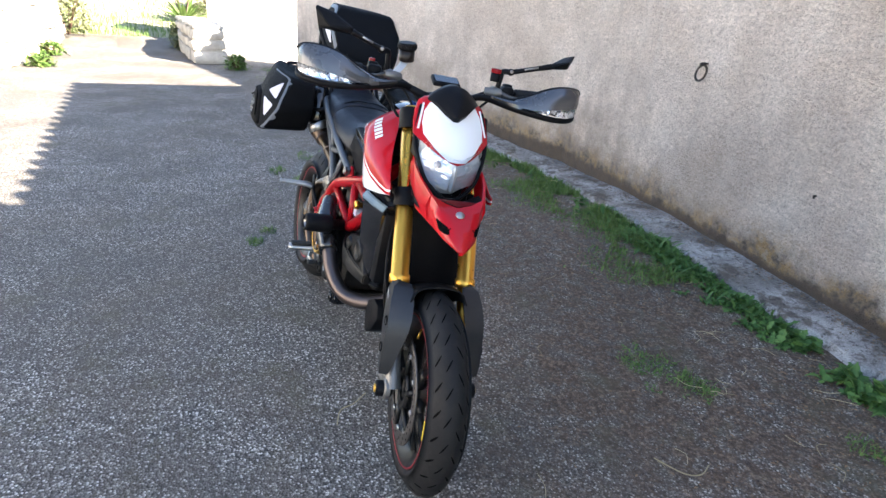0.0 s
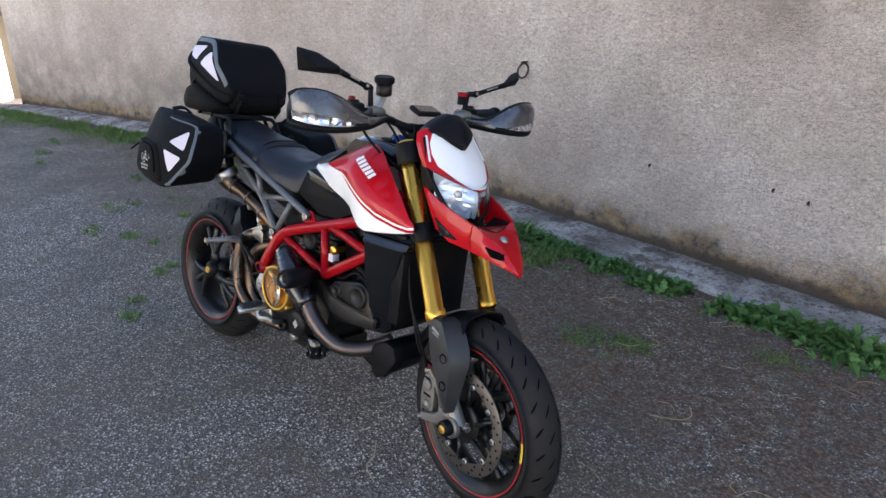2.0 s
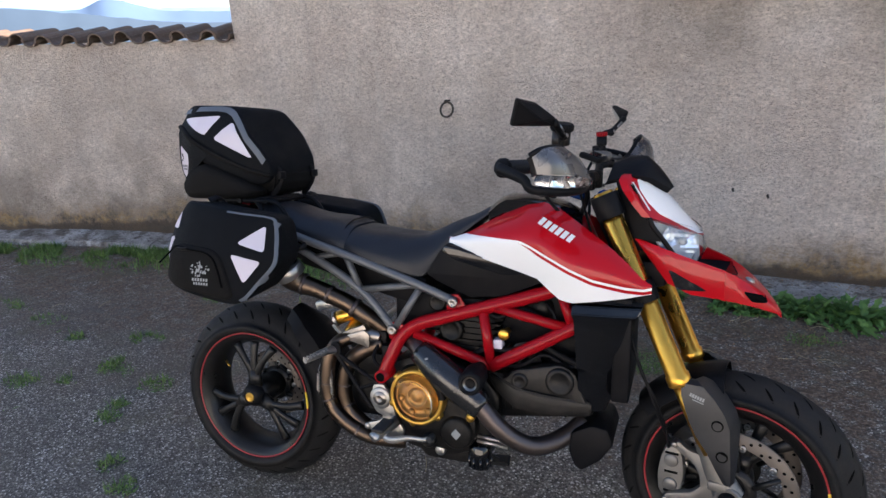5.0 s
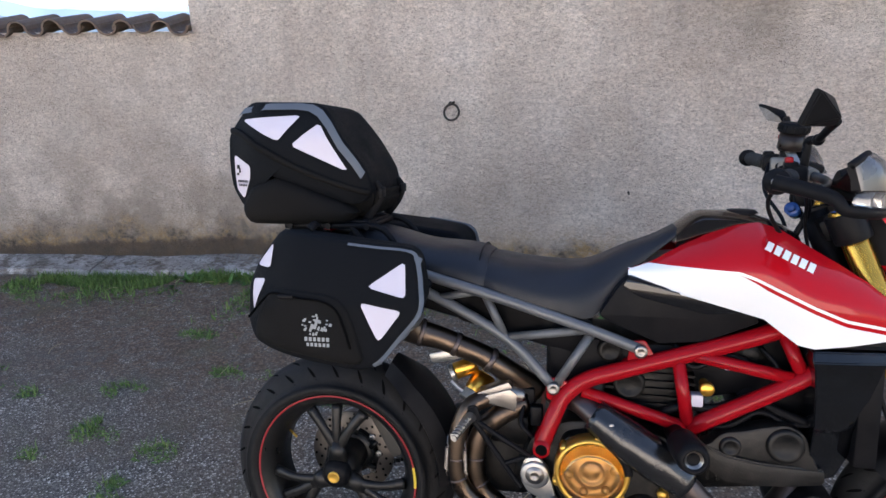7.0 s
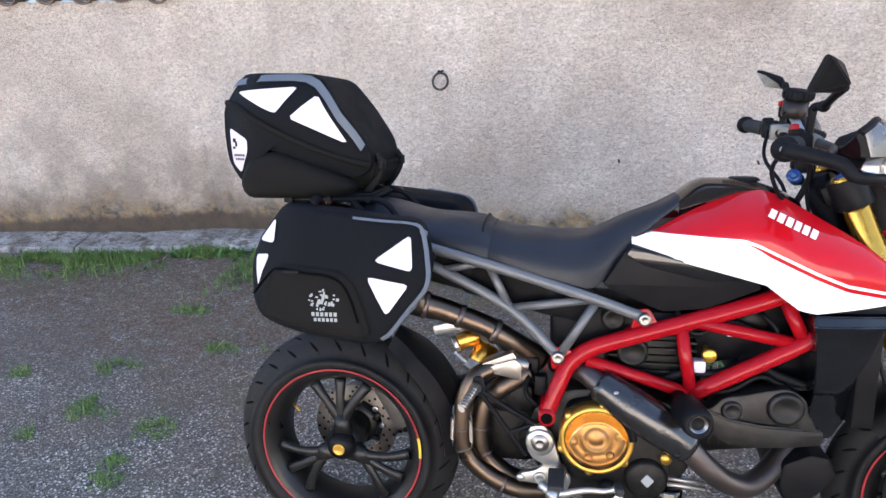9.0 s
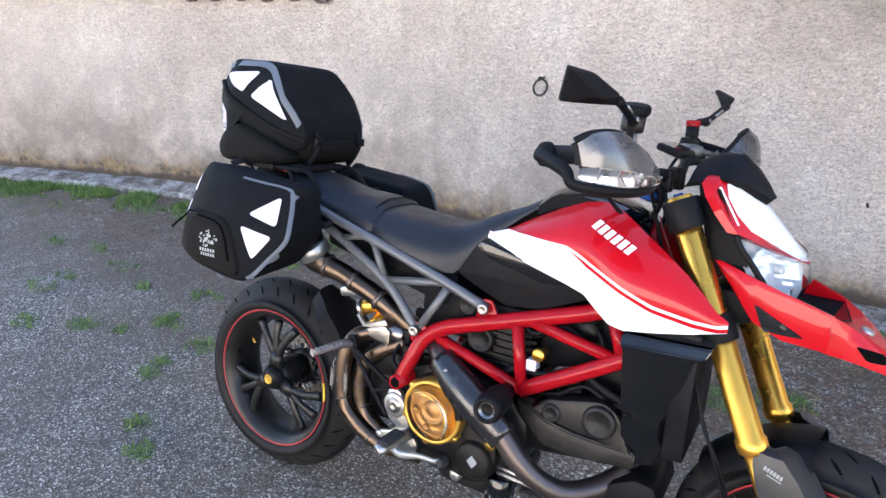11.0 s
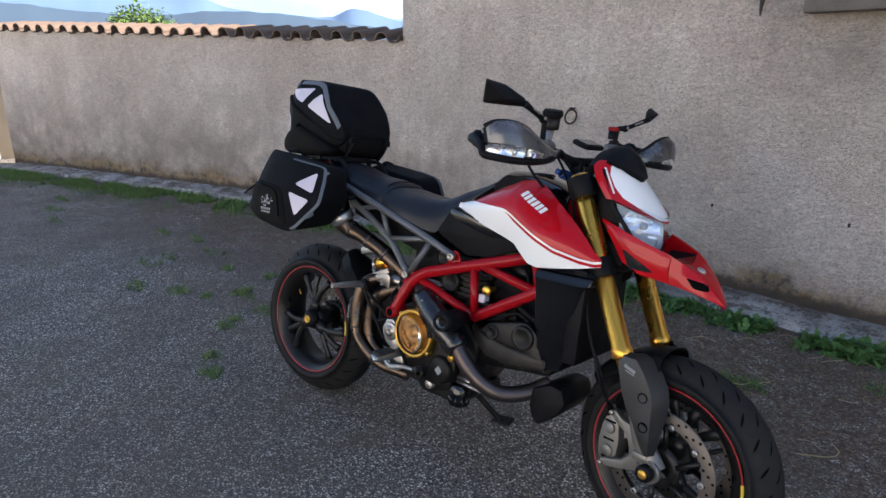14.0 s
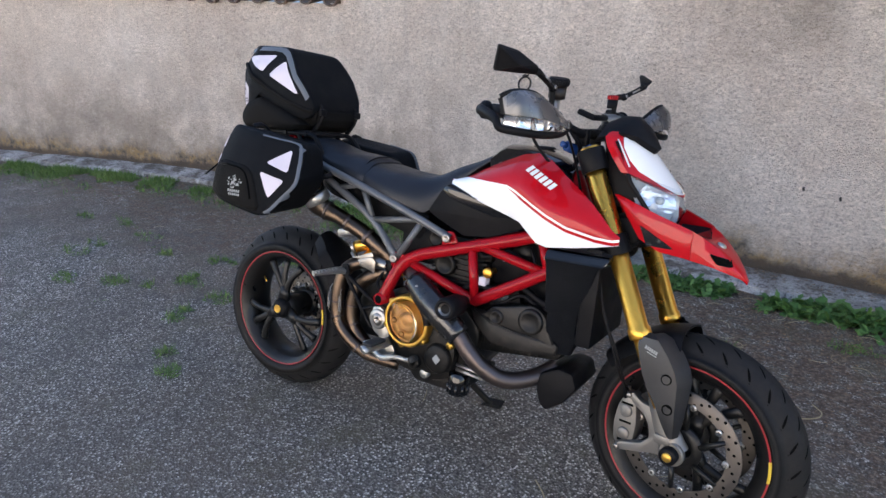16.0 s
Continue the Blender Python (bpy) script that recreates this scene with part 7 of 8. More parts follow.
for sgn in (-1, 1):
    start, way = sgn * 0.5, -sgn
    for o in ([(-0.234, 1.258), (-0.058, 1.264), (-0.114, 1.202)], [(-0.008, 1.244), (-0.080, 1.192), (0.064, 1.128)], [(-0.262, 1.172), (-0.198, 1.142), (-0.200, 1.116), (-0.236, 1.058), (-0.262, 1.082)]):
        P("reflective_patch", patch(tree, resample(rounded(o, 0.008, 3), 30), start, way, 0.0022), PATCH, tailbag, "pale reflective triangle", 60)
    b = B()
    rows = []
    for x, z in ((-0.248, 1.272), (-0.236, 1.280), (-0.15, 1.285), (-0.07, 1.284), (-0.034, 1.279), (-0.010, 1.266), (0.015, 1.238), (0.046, 1.190), (0.076, 1.148), (0.094, 1.118)):
        row = []
        for e in (-0.0075, -0.0025, 0.0025, 0.0075):
            q = on_surface(tree, x + e * 0.6, z + e, start, way, 0.0055)
            row.append(q if q is not None else Vector((x + e * 0.6, 0.05 + sgn * bag_half(x, z), z + e)))
        rows.append(row)
    loft(b, rows, close=False)
    P("piping", b, PIPING, tailbag, "grey piping along the edge", 60)
    # expanded side pod underneath
    b = B()
    pts = [(-0.228, 1.045), (-0.200, 1.092), (-0.13, 1.118), (-0.05, 1.092), (0.04, 1.056), (0.084, 1.026), (0.055, 1.003), (-0.10, 0.996), (-0.205, 0.997), (-0.224, 1.015)]
    pts = resample(rounded(pts, 0.014, 3), 40)
    loft(b, [[(-0.07 + (p.x + 0.07) * k, 0.048 + sgn * y * (1.22 if sgn < 0 else 1.05), 1.045 + (p.y - 1.045) * k) for p in pts] for y, k in ((0.04, 0.9), (0.09, 0.99), (0.122, 0.97), (0.138, 0.86), (0.146, 0.6), (0.148, 0.3))])
    P("side_pod", b, FABRIC_SOFT, tailbag, "soft side pod", 60)
b = B()
loft(b, [[(x, 0.05 + y, z) for x, y, z in r] for r in ([(0.06, -0.118, 1.090), (0.116, -0.106, 1.088), (0.116, 0.106, 1.088), (0.06, 0.118, 1.090)], [(0.05, -0.126, 1.068), (0.124, -0.114, 1.066), (0.124, 0.114, 1.066), (0.05, 0.126, 1.068)], [(0.01, -0.120, 1.03), (0.112, -0.104, 1.038), (0.112, 0.104, 1.038), (0.01, 0.120, 1.03)], [(0.0, -0.09, 1.006), (0.09, -0.085, 1.012), (0.09, 0.085, 1.012), (0.0, 0.09, 1.006)])])
bmesh.ops.bevel(b, geom=b.edges[:], offset=0.008, segments=2, affect="EDGES")
P("front_roll", b, FABRIC_SOFT, tailbag, "padded lower edge", 50)
for y in (-0.045, 0.145):
    b = B()
    tube(b, [(0.112, y, 1.10), (0.125, y, 1.075), (0.112, y, 1.04), (0.08, y, 1.00)], 0.010, 8, 4, flat=0.3)
    box(b, (0.128, y, 1.075), (0.012, 0.032, 0.024), None, 0.003)
    P("strap", b, BLACK, tailbag, "black buckle strap", 40)
b = B()
tube(b, [on_surface(tree, x, z, -0.5, 1, 0.002) or Vector((x, -0.088, z)) for x, z in ((-0.272, 1.232), (-0.230, 1.222), (-0.165, 1.188), (-0.080, 1.144), (0.02, 1.104), (0.085, 1.082), (0.106, 1.077))], 0.0085, 8, 5)
P("seam_cord", b, FABRIC_SOFT, tailbag, "raised zip seam", 60)
for sgn in (-1, 1):
    b = B()
    for k, (x, z, w, h) in enumerate([(-0.246, 1.140, 0.012, 0.010), (-0.240, 1.131, 0.008, 0.012), (-0.249, 1.122, 0.010, 0.006)] + [(-0.250 + 0.007 * q, 1.104, 0.0045, 0.006) for q in range(6)] + [(-0.247 + 0.007 * q, 1.094, 0.0045, 0.006) for q in range(5)]):
        vs = [on_surface(tree, x + ex * w / 2, z + ez * h / 2, sgn * 0.5, -sgn, 0.0034) for ex, ez in ((-1, -1), (1, -1), (1, 1), (-1, 1))]
        if None not in vs:
            b.faces.new([b.verts.new(v) for v in vs])
    P("print", b, BLACK, tailbag, "dark print as plain shapes", None)

# ---- house: roof, window, ironwork ----
def verge(x):
    return 3.38 - 0.15 * (x - HOUSE_X0)


b = bmesh.new()
loft(b, [[(x, 2.06, verge(x) + 0.02), (x, 6.45, verge(x) + 0.02), (x, 6.45, verge(x) + 0.12), (x, 2.06, verge(x) + 0.12)] for x in (HOUSE_X0 + 0.01, HOUSE_X1 + 0.2)])
roof = structure("roof_house", b, TILE_DARK, "shallow tiled roof of the house", "roof")


def barrel(bm, r0, r1, length, thick, up, n=8):
    """A curved clay tile along -y from the origin, wider at its low end."""
    rings = []
    for y, r in ((0.0, r1), (-length, r0)):
        arc = []
        for k in range(n + 1):
            a = math.pi * k / n
            arc.append((math.cos(a), math.sin(a)))
        s = 1 if up else -1
        rings.append([Vector((r * c, y, s * r * q * 0.92)) for c, q in arc] + [Vector(((r - thick) * c, y, s * (r - thick) * q * 0.92)) for c, q in reversed(arc)])
    loft(bm, rings)
    return bm


def mesh_of(bm, name, material):
    for f in bm.faces:
        f.smooth = False
    me = bpy.data.meshes.new(name)
    bm.to_mesh(me)
    bm.free()
    me.materials.append(material)
    return me


cover_mesh = mesh_of(barrel(bmesh.new(), 0.068, 0.058, 0.46, 0.013, True), "coping_tile", TILE)
channel_mesh = mesh_of(barrel(bmesh.new(), 0.070, 0.060, 0.46, 0.013, False), "coping_tile", TILE)
rng = random.Random(5)
n_tiles = int(LOW_LEN / 0.2375)
for k in range(n_tiles):
    for mesh, off, dz in ((channel_mesh, 0.0, 0.072), (cover_mesh, 0.5, 0.052)):
        x = LOW_LEN - 0.10 - (k + off) * 0.2375
        if x < 0.02:
            continue
        t = new("coping_tile", mesh)
        t.parent = wall_low
        t.matrix_basis = LOW_M @ Matrix.Translation((x, 0.40, low_top(x) + dz + 0.030)) @ pose(0, 0, 0, 8 + rng.uniform(-1.2, 1.2), rng.uniform(-2, 2), rng.uniform(-1.5, 1.5))
verge_mesh = mesh_of(barrel(bmesh.new(), 0.085, 0.075, 0.42, 0.014, True), "verge_tile", TILE_DARK)
for k in range(40):
    x = HOUSE_X0 + 0.06 + k * 0.235
    t = new("verge_tile", verge_mesh)
    t.parent = roof
    t.matrix_basis = Matrix.Translation((x, 2.42, verge(x) + 0.075)) @ pose(0, 0, 0, 2)

b = bmesh.new()
box(b, (1.597, WALL_Y - 0.02, 1.643), (1.27, 0.17, 0.080), None, 0.012)
window = structure("window_1", b, SILL_STONE, "closed brown shutters over a rough grey stone sill", "window")
for k in range(8):
    b = bmesh.new()
    box(b, (1.130 + 0.121 * k, WALL_Y + 0.055, 2.17), (0.1165, 0.03, 0.98), None, 0.004)
    part("shutter_board", b, BROWN_WOOD, window)
b = bmesh.new()
box(b, (1.575, WALL_Y + 0.12, 2.15), (1.06, 0.02, 1.0))
part("shutter_frame", b, BROWN_WOOD, window)

b = bmesh.new()
ringc = Vector((-0.462, WALL_Y - 0.030, 1.004))
tube(b, [ringc + Vector((0.047 * math.sin(a), 0.012 * math.cos(a), 0.047 * math.cos(a))) for a in [2 * math.pi * k / 24 for k in range(25)]], 0.0068, 10, 1, smooth=False)
ring = tagged(part("tethering_ring", b, IRON, None, smooth=50), "rusty iron tethering ring hanging from the house wall", "ring")
b = bmesh.new()
tube(b, [(-0.472, WALL_Y + 0.03, 1.062), (-0.472, WALL_Y - 0.030, 1.060), (-0.462, WALL_Y - 0.044, 1.054), (-0.452, WALL_Y - 0.030, 1.060), (-0.452, WALL_Y + 0.03, 1.062)], 0.006, 8, 4)
part("staple", b, IRON, ring, smooth=50)
b = bmesh.new()
tube(b, [(0.736, WALL_Y + 0.03, 1.705), (0.734, WALL_Y - 0.022, 1.700), (0.730, WALL_Y - 0.030, 1.66), (0.726, WALL_Y - 0.020, 1.605)], [0.016, 0.016, 0.011, 0.004], 8, 5)
tagged(part("wall_hook", b, IRON, None, smooth=50), "bent rusty iron hook driven into the wall", "hook")
for x, z in ((1.493, 0.518), (0.587, 0.538), (1.315, 0.545)):
    b = bmesh.new()
    tube(b, [(x, WALL_Y + 0.02, z), (x, WALL_Y - 0.012, z), (x + 0.006, WALL_Y - 0.014, z - 0.012)], 0.006, 6, 3)
    tagged(part("nail", b, IRON, None), "bent rusty nail in the roughcast wall", "nail", "nails in the wall")

# ---- concrete footing along both walls ----
def footing(m, x0, x1, width, seed):
    r = random.Random(seed)
    x = x0
    while x < x1 - 0.05:
        L = min(r.uniform(1.6, 3.4), x1 - x)
        bm = bmesh.new()
        n = max(3, int(L / 0.06))
        rings = []
        for k in range(n + 1):
            xx = x + 0.006 + (L - 0.012) * k / n
            w = width(xx) + 0.030 * noise.noise((xx * 1.7, seed, 2)) + 0.026 * noise.noise((xx * 5, seed, 0)) + 0.014 * noise.noise((xx * 17, seed, 4))
            h = 0.046 + 0.010 * noise.noise((xx * 3, seed, 9))
            e = 0.024 + 0.018 * noise.noise((xx * 9, 2, seed))
            rings.append([Vector((xx, 0.03, -0.05)), Vector((xx, 0.03, h + 0.012)), Vector((xx, -w * 0.5, h + 0.004 * noise.noise((xx * 8, 1, seed)))), Vector((xx, -w + e, h - 0.008)), Vector((xx, -w, h - 0.014 - e)), Vector((xx, -w - 0.01, -0.05))])
        secs = []
        for sec in rings:
            at = m @ Vector((sec[0].x, -0.2, 0))
            secs.append([m @ v + Vector((0, 0, rise(at.x, at.y))) for v in sec])
        loft(bm, secs)
        part("footing_slab", bm, CONCRETE, foot, smooth=35)
        x += L


b = bmesh.new()
box(b, (2.4, WALL_Y - 0.02, -0.06), (9.2, 0.04, 0.06))
foot = structure("footing", b, CONCRETE, "cracked concrete footing strip along the foot of the walls", "kerb")
footing(pose(0, WALL_Y, 0), -2.42, 7.0, lambda x: 0.30 - 0.02 * min(2.0, max(0.0, x)), 3)
footing(LOW_M, 0.1, LOW_LEN - 0.02, lambda x: 0.26 + 0.04 * x / LOW_LEN, 8)

# ---- weeds, grass, straw, grit ----
def wall_line(x):
    """The y of the footing's front edge at x."""
    if x > -2.3:
        return WALL_Y - 0.31 + 0.02 * min(2.0, max(0.0, x))
    return LOW_A.y + (x - LOW_A.x) * (LOW_B.y - LOW_A.y) / (LOW_B.x - LOW_A.x) - 0.335


def leaf(bm, root, heading, length, width, tilt, droop, lobes=0):
    pts = []
    n = 6 if lobes else 4
    for k in range(n + 1):
        s = k / n
        out = length * s
        h = math.sin(tilt) * out - droop * out * out / max(length, 0.01)
        w = width * (math.sin(math.pi * min(0.98, 0.08 + s * 0.9)) ** 0.7) * (0.55 if lobes and k % 2 else 1.0)
        c = root + Vector((math.cos(heading) * out * math.cos(tilt), math.sin(heading) * out * math.cos(tilt), h))
        sd = Vector((-math.sin(heading), math.cos(heading), 0)) * w
        pts.append((bm.verts.new(c - sd), bm.verts.new(c + Vector((0, 0, -w * 0.35))), bm.verts.new(c + sd)))
    for a, b2 in zip(pts, pts[1:]):
        bm.faces.new((a[0], a[1], b2[1], b2[0]))
        bm.faces.new((a[1], a[2], b2[2], b2[1]))


def blade(bm, root, heading, length, lean, width):
    d = Vector((math.cos(heading), math.sin(heading), 0))
    s = Vector((-d.y, d.x, 0)) * width
    a = [bm.verts.new(root - s), bm.verts.new(root + s)]
    m = root + d * lean * 0.4 + Vector((0, 0, length * 0.6))
    c = [bm.verts.new(m - s * 0.8), bm.verts.new(m + s * 0.8)]
    t = bm.verts.new(root + d * lean + Vector((0, 0, length)))
    bm.faces.new((a[0], a[1], c[1], c[0]))
    bm.faces.new((c[0], c[1], t))


rng = random.Random(11)
wb, gb2, sb2 = bmesh.new(), bmesh.new(), bmesh.new()
# broad-leaved weeds along the footing, densest beside the front wheel
for k in range(620):
    x = rng.uniform(-0.6, 2.9) if k % 4 else rng.uniform(-2.4, 4.0)
    big = 1.0 if 0.9 < x < 2.6 else 0.65
    if noise.noise((x * 2.9, 8.1, 0)) < -0.42:
        continue
    lump = 0.5 + 0.9 * max(0.0, noise.noise((x * 2.3, 1.7, 0)) + 0.35)
    y = wall_line(x) - abs(rng.gauss(0.04, 0.075)) - 0.012
    for j in range(rng.randint(6, 11)):
        leaf(wb, Vector((x + rng.uniform(-0.02, 0.02), y + rng.uniform(-0.02, 0.02), rise(x, y))), rng.uniform(0, 6.283), rng.uniform(0.06, 0.22) * big * lump, rng.uniform(0.010, 0.030) * big, rng.uniform(0.35, 1.3), rng.uniform(0.3, 0.9), 1)
# grass band along the low wall and thin tufts beside it
for k in range(36000):
    x = rng.uniform(-8.1, 0.4)
    band = 0.21 + 0.32 * max(0.0, noise.noise((x * 1.1, 5.0, 0)) + 0.4)
    y = wall_line(x) - abs(rng.gauss(0.08, band * 0.62)) + 0.01
    if noise.noise((x * 2.4, y * 2.4, 7.0)) + 0.5 * noise.noise((x * 7, y * 7, 3.0)) < -0.10:
        continue
    if rng.random() < 0.45:
        leaf(gb2, Vector((x, y, rise(x, y))), rng.uniform(0, 6.283), rng.uniform(0.02, 0.055), rng.uniform(0.004, 0.010), rng.uniform(0.2, 1.1), rng.uniform(0.3, 0.8))
    else:
        blade(gb2, Vector((x, y, rise(x, y))), rng.uniform(0, 6.283), rng.uniform(0.02, 0.065), rng.uniform(0.0, 0.06), rng.uniform(0.0014, 0.0034))
TUFTS = [(-1.54, 1.23, 0.13, 0.06, 1.0), (-1.45, 0.63, 0.12, 0.07, 1.0), (-1.36, 0.37, 0.05, 0.05, 0.8), (-1.12, 0.89, 0.06, 0.05, 0.8), (-0.98, 0.11, 0.05, 0.04, 0.7), (1.13, 1.32, 0.20, 0.13, 1.0), (1.27, 1.44, 0.12, 0.06, 0.8),
         (-2.40, 0.30, 0.10, 0.05, 0.8), (-3.14, 0.53, 0.12, 0.05, 0.8), (-1.42, 0.16, 0.07, 0.04, 0.7), (-1.40, -0.14, 0.06, 0.04, 0.6), (-0.93, 0.03, 0.07, 0.04, 0.7), (-0.61, -0.18, 0.05, 0.05, 0.7), (-0.44, -0.26, 0.07, 0.05, 0.7)]
for k in range(16):
    tx = rng.uniform(-5.6, -0.3)
    TUFTS.append((tx, rng.uniform(0.0, 1.6) - 0.05 * abs(tx), rng.uniform(0.07, 0.13) * (1 + 0.3 * abs(tx)), rng.uniform(0.04, 0.09), 0.7))
TUFTS += [(0.30, 1.85, 0.16, 0.08, 0.7), (1.75, 1.80, 0.12, 0.07, 0.6)]
for cx, cy, rx, ry, dens in TUFTS:
    for k in range(int(dens * 1600 * (rx * ry) ** 0.5 * 2)):
        a, r = rng.uniform(0, 6.283), rng.random() ** 0.6
        x, y = cx + rx * r * math.cos(a), cy + ry * r * math.sin(a)
        if noise.noise((x * 9, y * 9, 2.0)) < -0.12:
            continue
        if rng.random() < 0.5:
            leaf(gb2, Vector((x, y, rise(x, y))), rng.uniform(0, 6.283), rng.uniform(0.012, 0.034), rng.uniform(0.003, 0.006), rng.uniform(0.1, 0.9), 0.5)
        else:
            blade(gb2, Vector((x, y, rise(x, y))), rng.uniform(0, 6.283), rng.uniform(0.012, 0.04), rng.uniform(0.0, 0.04), rng.uniform(0.001, 0.002))
weeds = tagged(part("weeds", wb, WEED, None), "broad-leaved green weeds growing along the footing", "weeds", kind="stuff")
grass = tagged(part("grass", gb2, GRASS, None), "short grass and clover tufts in the worn surface", "grass", kind="stuff")
for k in range(170):
    x, y = rng.uniform(-2.5, 2.6), rng.uniform(0.2, 2.15)
    if rng.random() > (y / 2.2):
        continue
    a, L = rng.uniform(0, 6.283), rng.uniform(0.03, 0.12)
    d = Vector((math.cos(a), math.sin(a), 0)) * L
    bend = Vector((-d.y, d.x, 0)) * rng.uniform(-0.3, 0.3)
    tube(sb2, [Vector((x, y, 0.006)), Vector((x, y, 0.010)) + d * 0.5 + bend, Vector((x, y, 0.006)) + d], 0.0011, 4, 3)
tube(sb2, [(1.10, 0.13, 0.006), (1.16, 0.08, 0.010), (1.19, 0.03, 0.010), (1.26, 0.01, 0.006)], 0.0022, 5, 5)
tube(sb2, [(1.62, 1.00, 0.006), (1.71, 1.05, 0.012), (1.73, 1.10, 0.016), (1.69, 1.16, 0.008)], 0.0022, 5, 5)
tagged(part("straw", sb2, STRAW, None), "dry straw stalks lying on the yard", "straw", kind="stuff")
lv, lf = [], []
for k in range(6500):
    x = rng.uniform(-3.0, 3.0)
    y = wall_line(x) - abs(rng.gauss(0, 0.55)) - (0.0 if rng.random() < 0.8 else -0.2)
    if noise.noise((x * 1.6, y * 1.6, 5.0)) < -0.05 or y < 0.3:
        continue
    a, s = rng.uniform(0, 6.283), rng.uniform(0.003, 0.011)
    w, z0, lift = s * rng.uniform(0.25, 0.6), rise(x, y) + 0.004 + (0.052 if y > wall_line(x) else 0.0), rng.uniform(0.0, 0.004)
    d, e = Vector((math.cos(a), math.sin(a), 0)) * s, Vector((-math.sin(a), math.cos(a), 0)) * w
    c, base = Vector((x, y, z0)), len(lv)
    lv += [tuple(c - d), tuple(c + e + Vector((0, 0, lift))), tuple(c + d), tuple(c - e + Vector((0, 0, lift * 0.5)))]
    lf.append((base, base + 1, base + 2, base + 3))
for k in range(2600):
    x = rng.uniform(-2.3, 4.5)
    y = WALL_Y - 0.012 - abs(rng.gauss(0, 0.06))
    if noise.noise((x * 2.3, 1.0, 8.0)) < rng.uniform(-0.5, 0.3):
        continue
    a, s = rng.uniform(0, 6.283), rng.uniform(0.003, 0.010)
    w, lift = s * rng.uniform(0.3, 0.7), rng.uniform(0.0, 0.005)
    d, e = Vector((math.cos(a), math.sin(a), 0)) * s, Vector((-math.sin(a), math.cos(a), 0)) * w
    c, base = Vector((x, y, 0.058 + rise(x, y))), len(lv)
    lv += [tuple(c - d), tuple(c + e + Vector((0, 0, lift))), tuple(c + d), tuple(c - e + Vector((0, 0, lift * 0.5)))]
    lf.append((base, base + 1, base + 2, base + 3))
me = bpy.data.meshes.new("leaf_litter")
me.from_pydata(lv, [], lf)
me.materials.append(leafy("dead_leaf", (0.06, 0.030, 0.016), (0.32, 0.20, 0.11)))
tagged(new("leaf_litter", me), "dry brown leaf litter and crumbs along the footing", "litter", kind="stuff")
vsum, fsum = [], []
for k in range(13000):
    x, y = rng.uniform(-3.2, 3.0), rng.uniform(-1.6, 2.1)
    s = rng.uniform(0.0022, 0.0052) * (1.8 if rng.random() < 0.06 else 1.0)
    base, a = len(vsum), rng.uniform(0, 6.283)
    ca, sa = math.cos(a) * s, math.sin(a) * s
    h = s * rng.uniform(0.5, 1.1)
    z0 = rise(x, y)
    for ex, ey, ez in ((1, 0, 0), (0, 0.8, 0), (-1, 0.1, 0), (0, -0.8, 0), (0.3, 0.1, 1), (-0.35, -0.1, 0.85)):
        vsum.append((x + ex * ca - ey * sa, y + ex * sa + ey * ca, z0 + ez * h))
    fsum += [(base + i for i in t) for t in ((0, 1, 4), (1, 2, 5), (1, 5, 4), (2, 3, 5), (3, 0, 4), (3, 4, 5))]
me = bpy.data.meshes.new("grit")
me.from_pydata(vsum, [], [tuple(f) for f in fsum])
gm, gt, gp = shader("pale_grit", (0.3, 0.3, 0.29), 0.85)
gi = gt.nodes.new("ShaderNodeNewGeometry")
gt.links.new(ramp(gt, gi.outputs["Random Per Island"], (0.0, (0.06, 0.055, 0.049)), (0.6, (0.20, 0.182, 0.160)), (1.0, (0.50, 0.465, 0.415))), gp.inputs["Base Color"])
me.materials.append(gm)
tagged(new("grit", me), "loose pale stone chippings on the yard", "grit", kind="stuff")

# ---- beyond the yard ----
def rubble_wall(name, p, q, height, thick, label, seed, cap=True):
    p, q = Vector(p), Vector(q)
    d = q - p
    L = d.length
    m = Matrix.Translation((p.x, p.y, 0)) @ Matrix.Rotation(math.atan2(d.y, d.x), 4, "Z")
    core = bmesh.new()
    box(core, (L / 2, 0, height / 2 - 0.1), (L - 0.06, thick - 0.10, height + 0.1), m)
    ob = structure(name, core, STONE, label, "wall")
    r = random.Random(seed)
    z = 0.0
    while z < height - 0.04:
        h = min(r.uniform(0.13, 0.24), height - z)
        x = 0.0
        while x < L:
            w = min(r.uniform(0.18, 0.5), L - x + 0.001)
            bm = bmesh.new()
            box(bm, (0, 0, 0), (w - 0.015, thick + r.uniform(-0.02, 0.05), h - 0.014), m @ Matrix.Translation((x + w / 2, 0, z + h / 2)) @ pose(0, 0, 0, r.uniform(-2, 2), r.uniform(-2, 2), r.uniform(-2, 2)), min(w, h) * 0.2)
            for v in bm.verts:
                v.co += noise.noise_vector(v.co * 5.0) * 0.045 + noise.noise_vector(v.co * 17.0) * 0.012
            part("stone", bm, STONE, ob, smooth=40)
            x += w
        z += h
    return ob


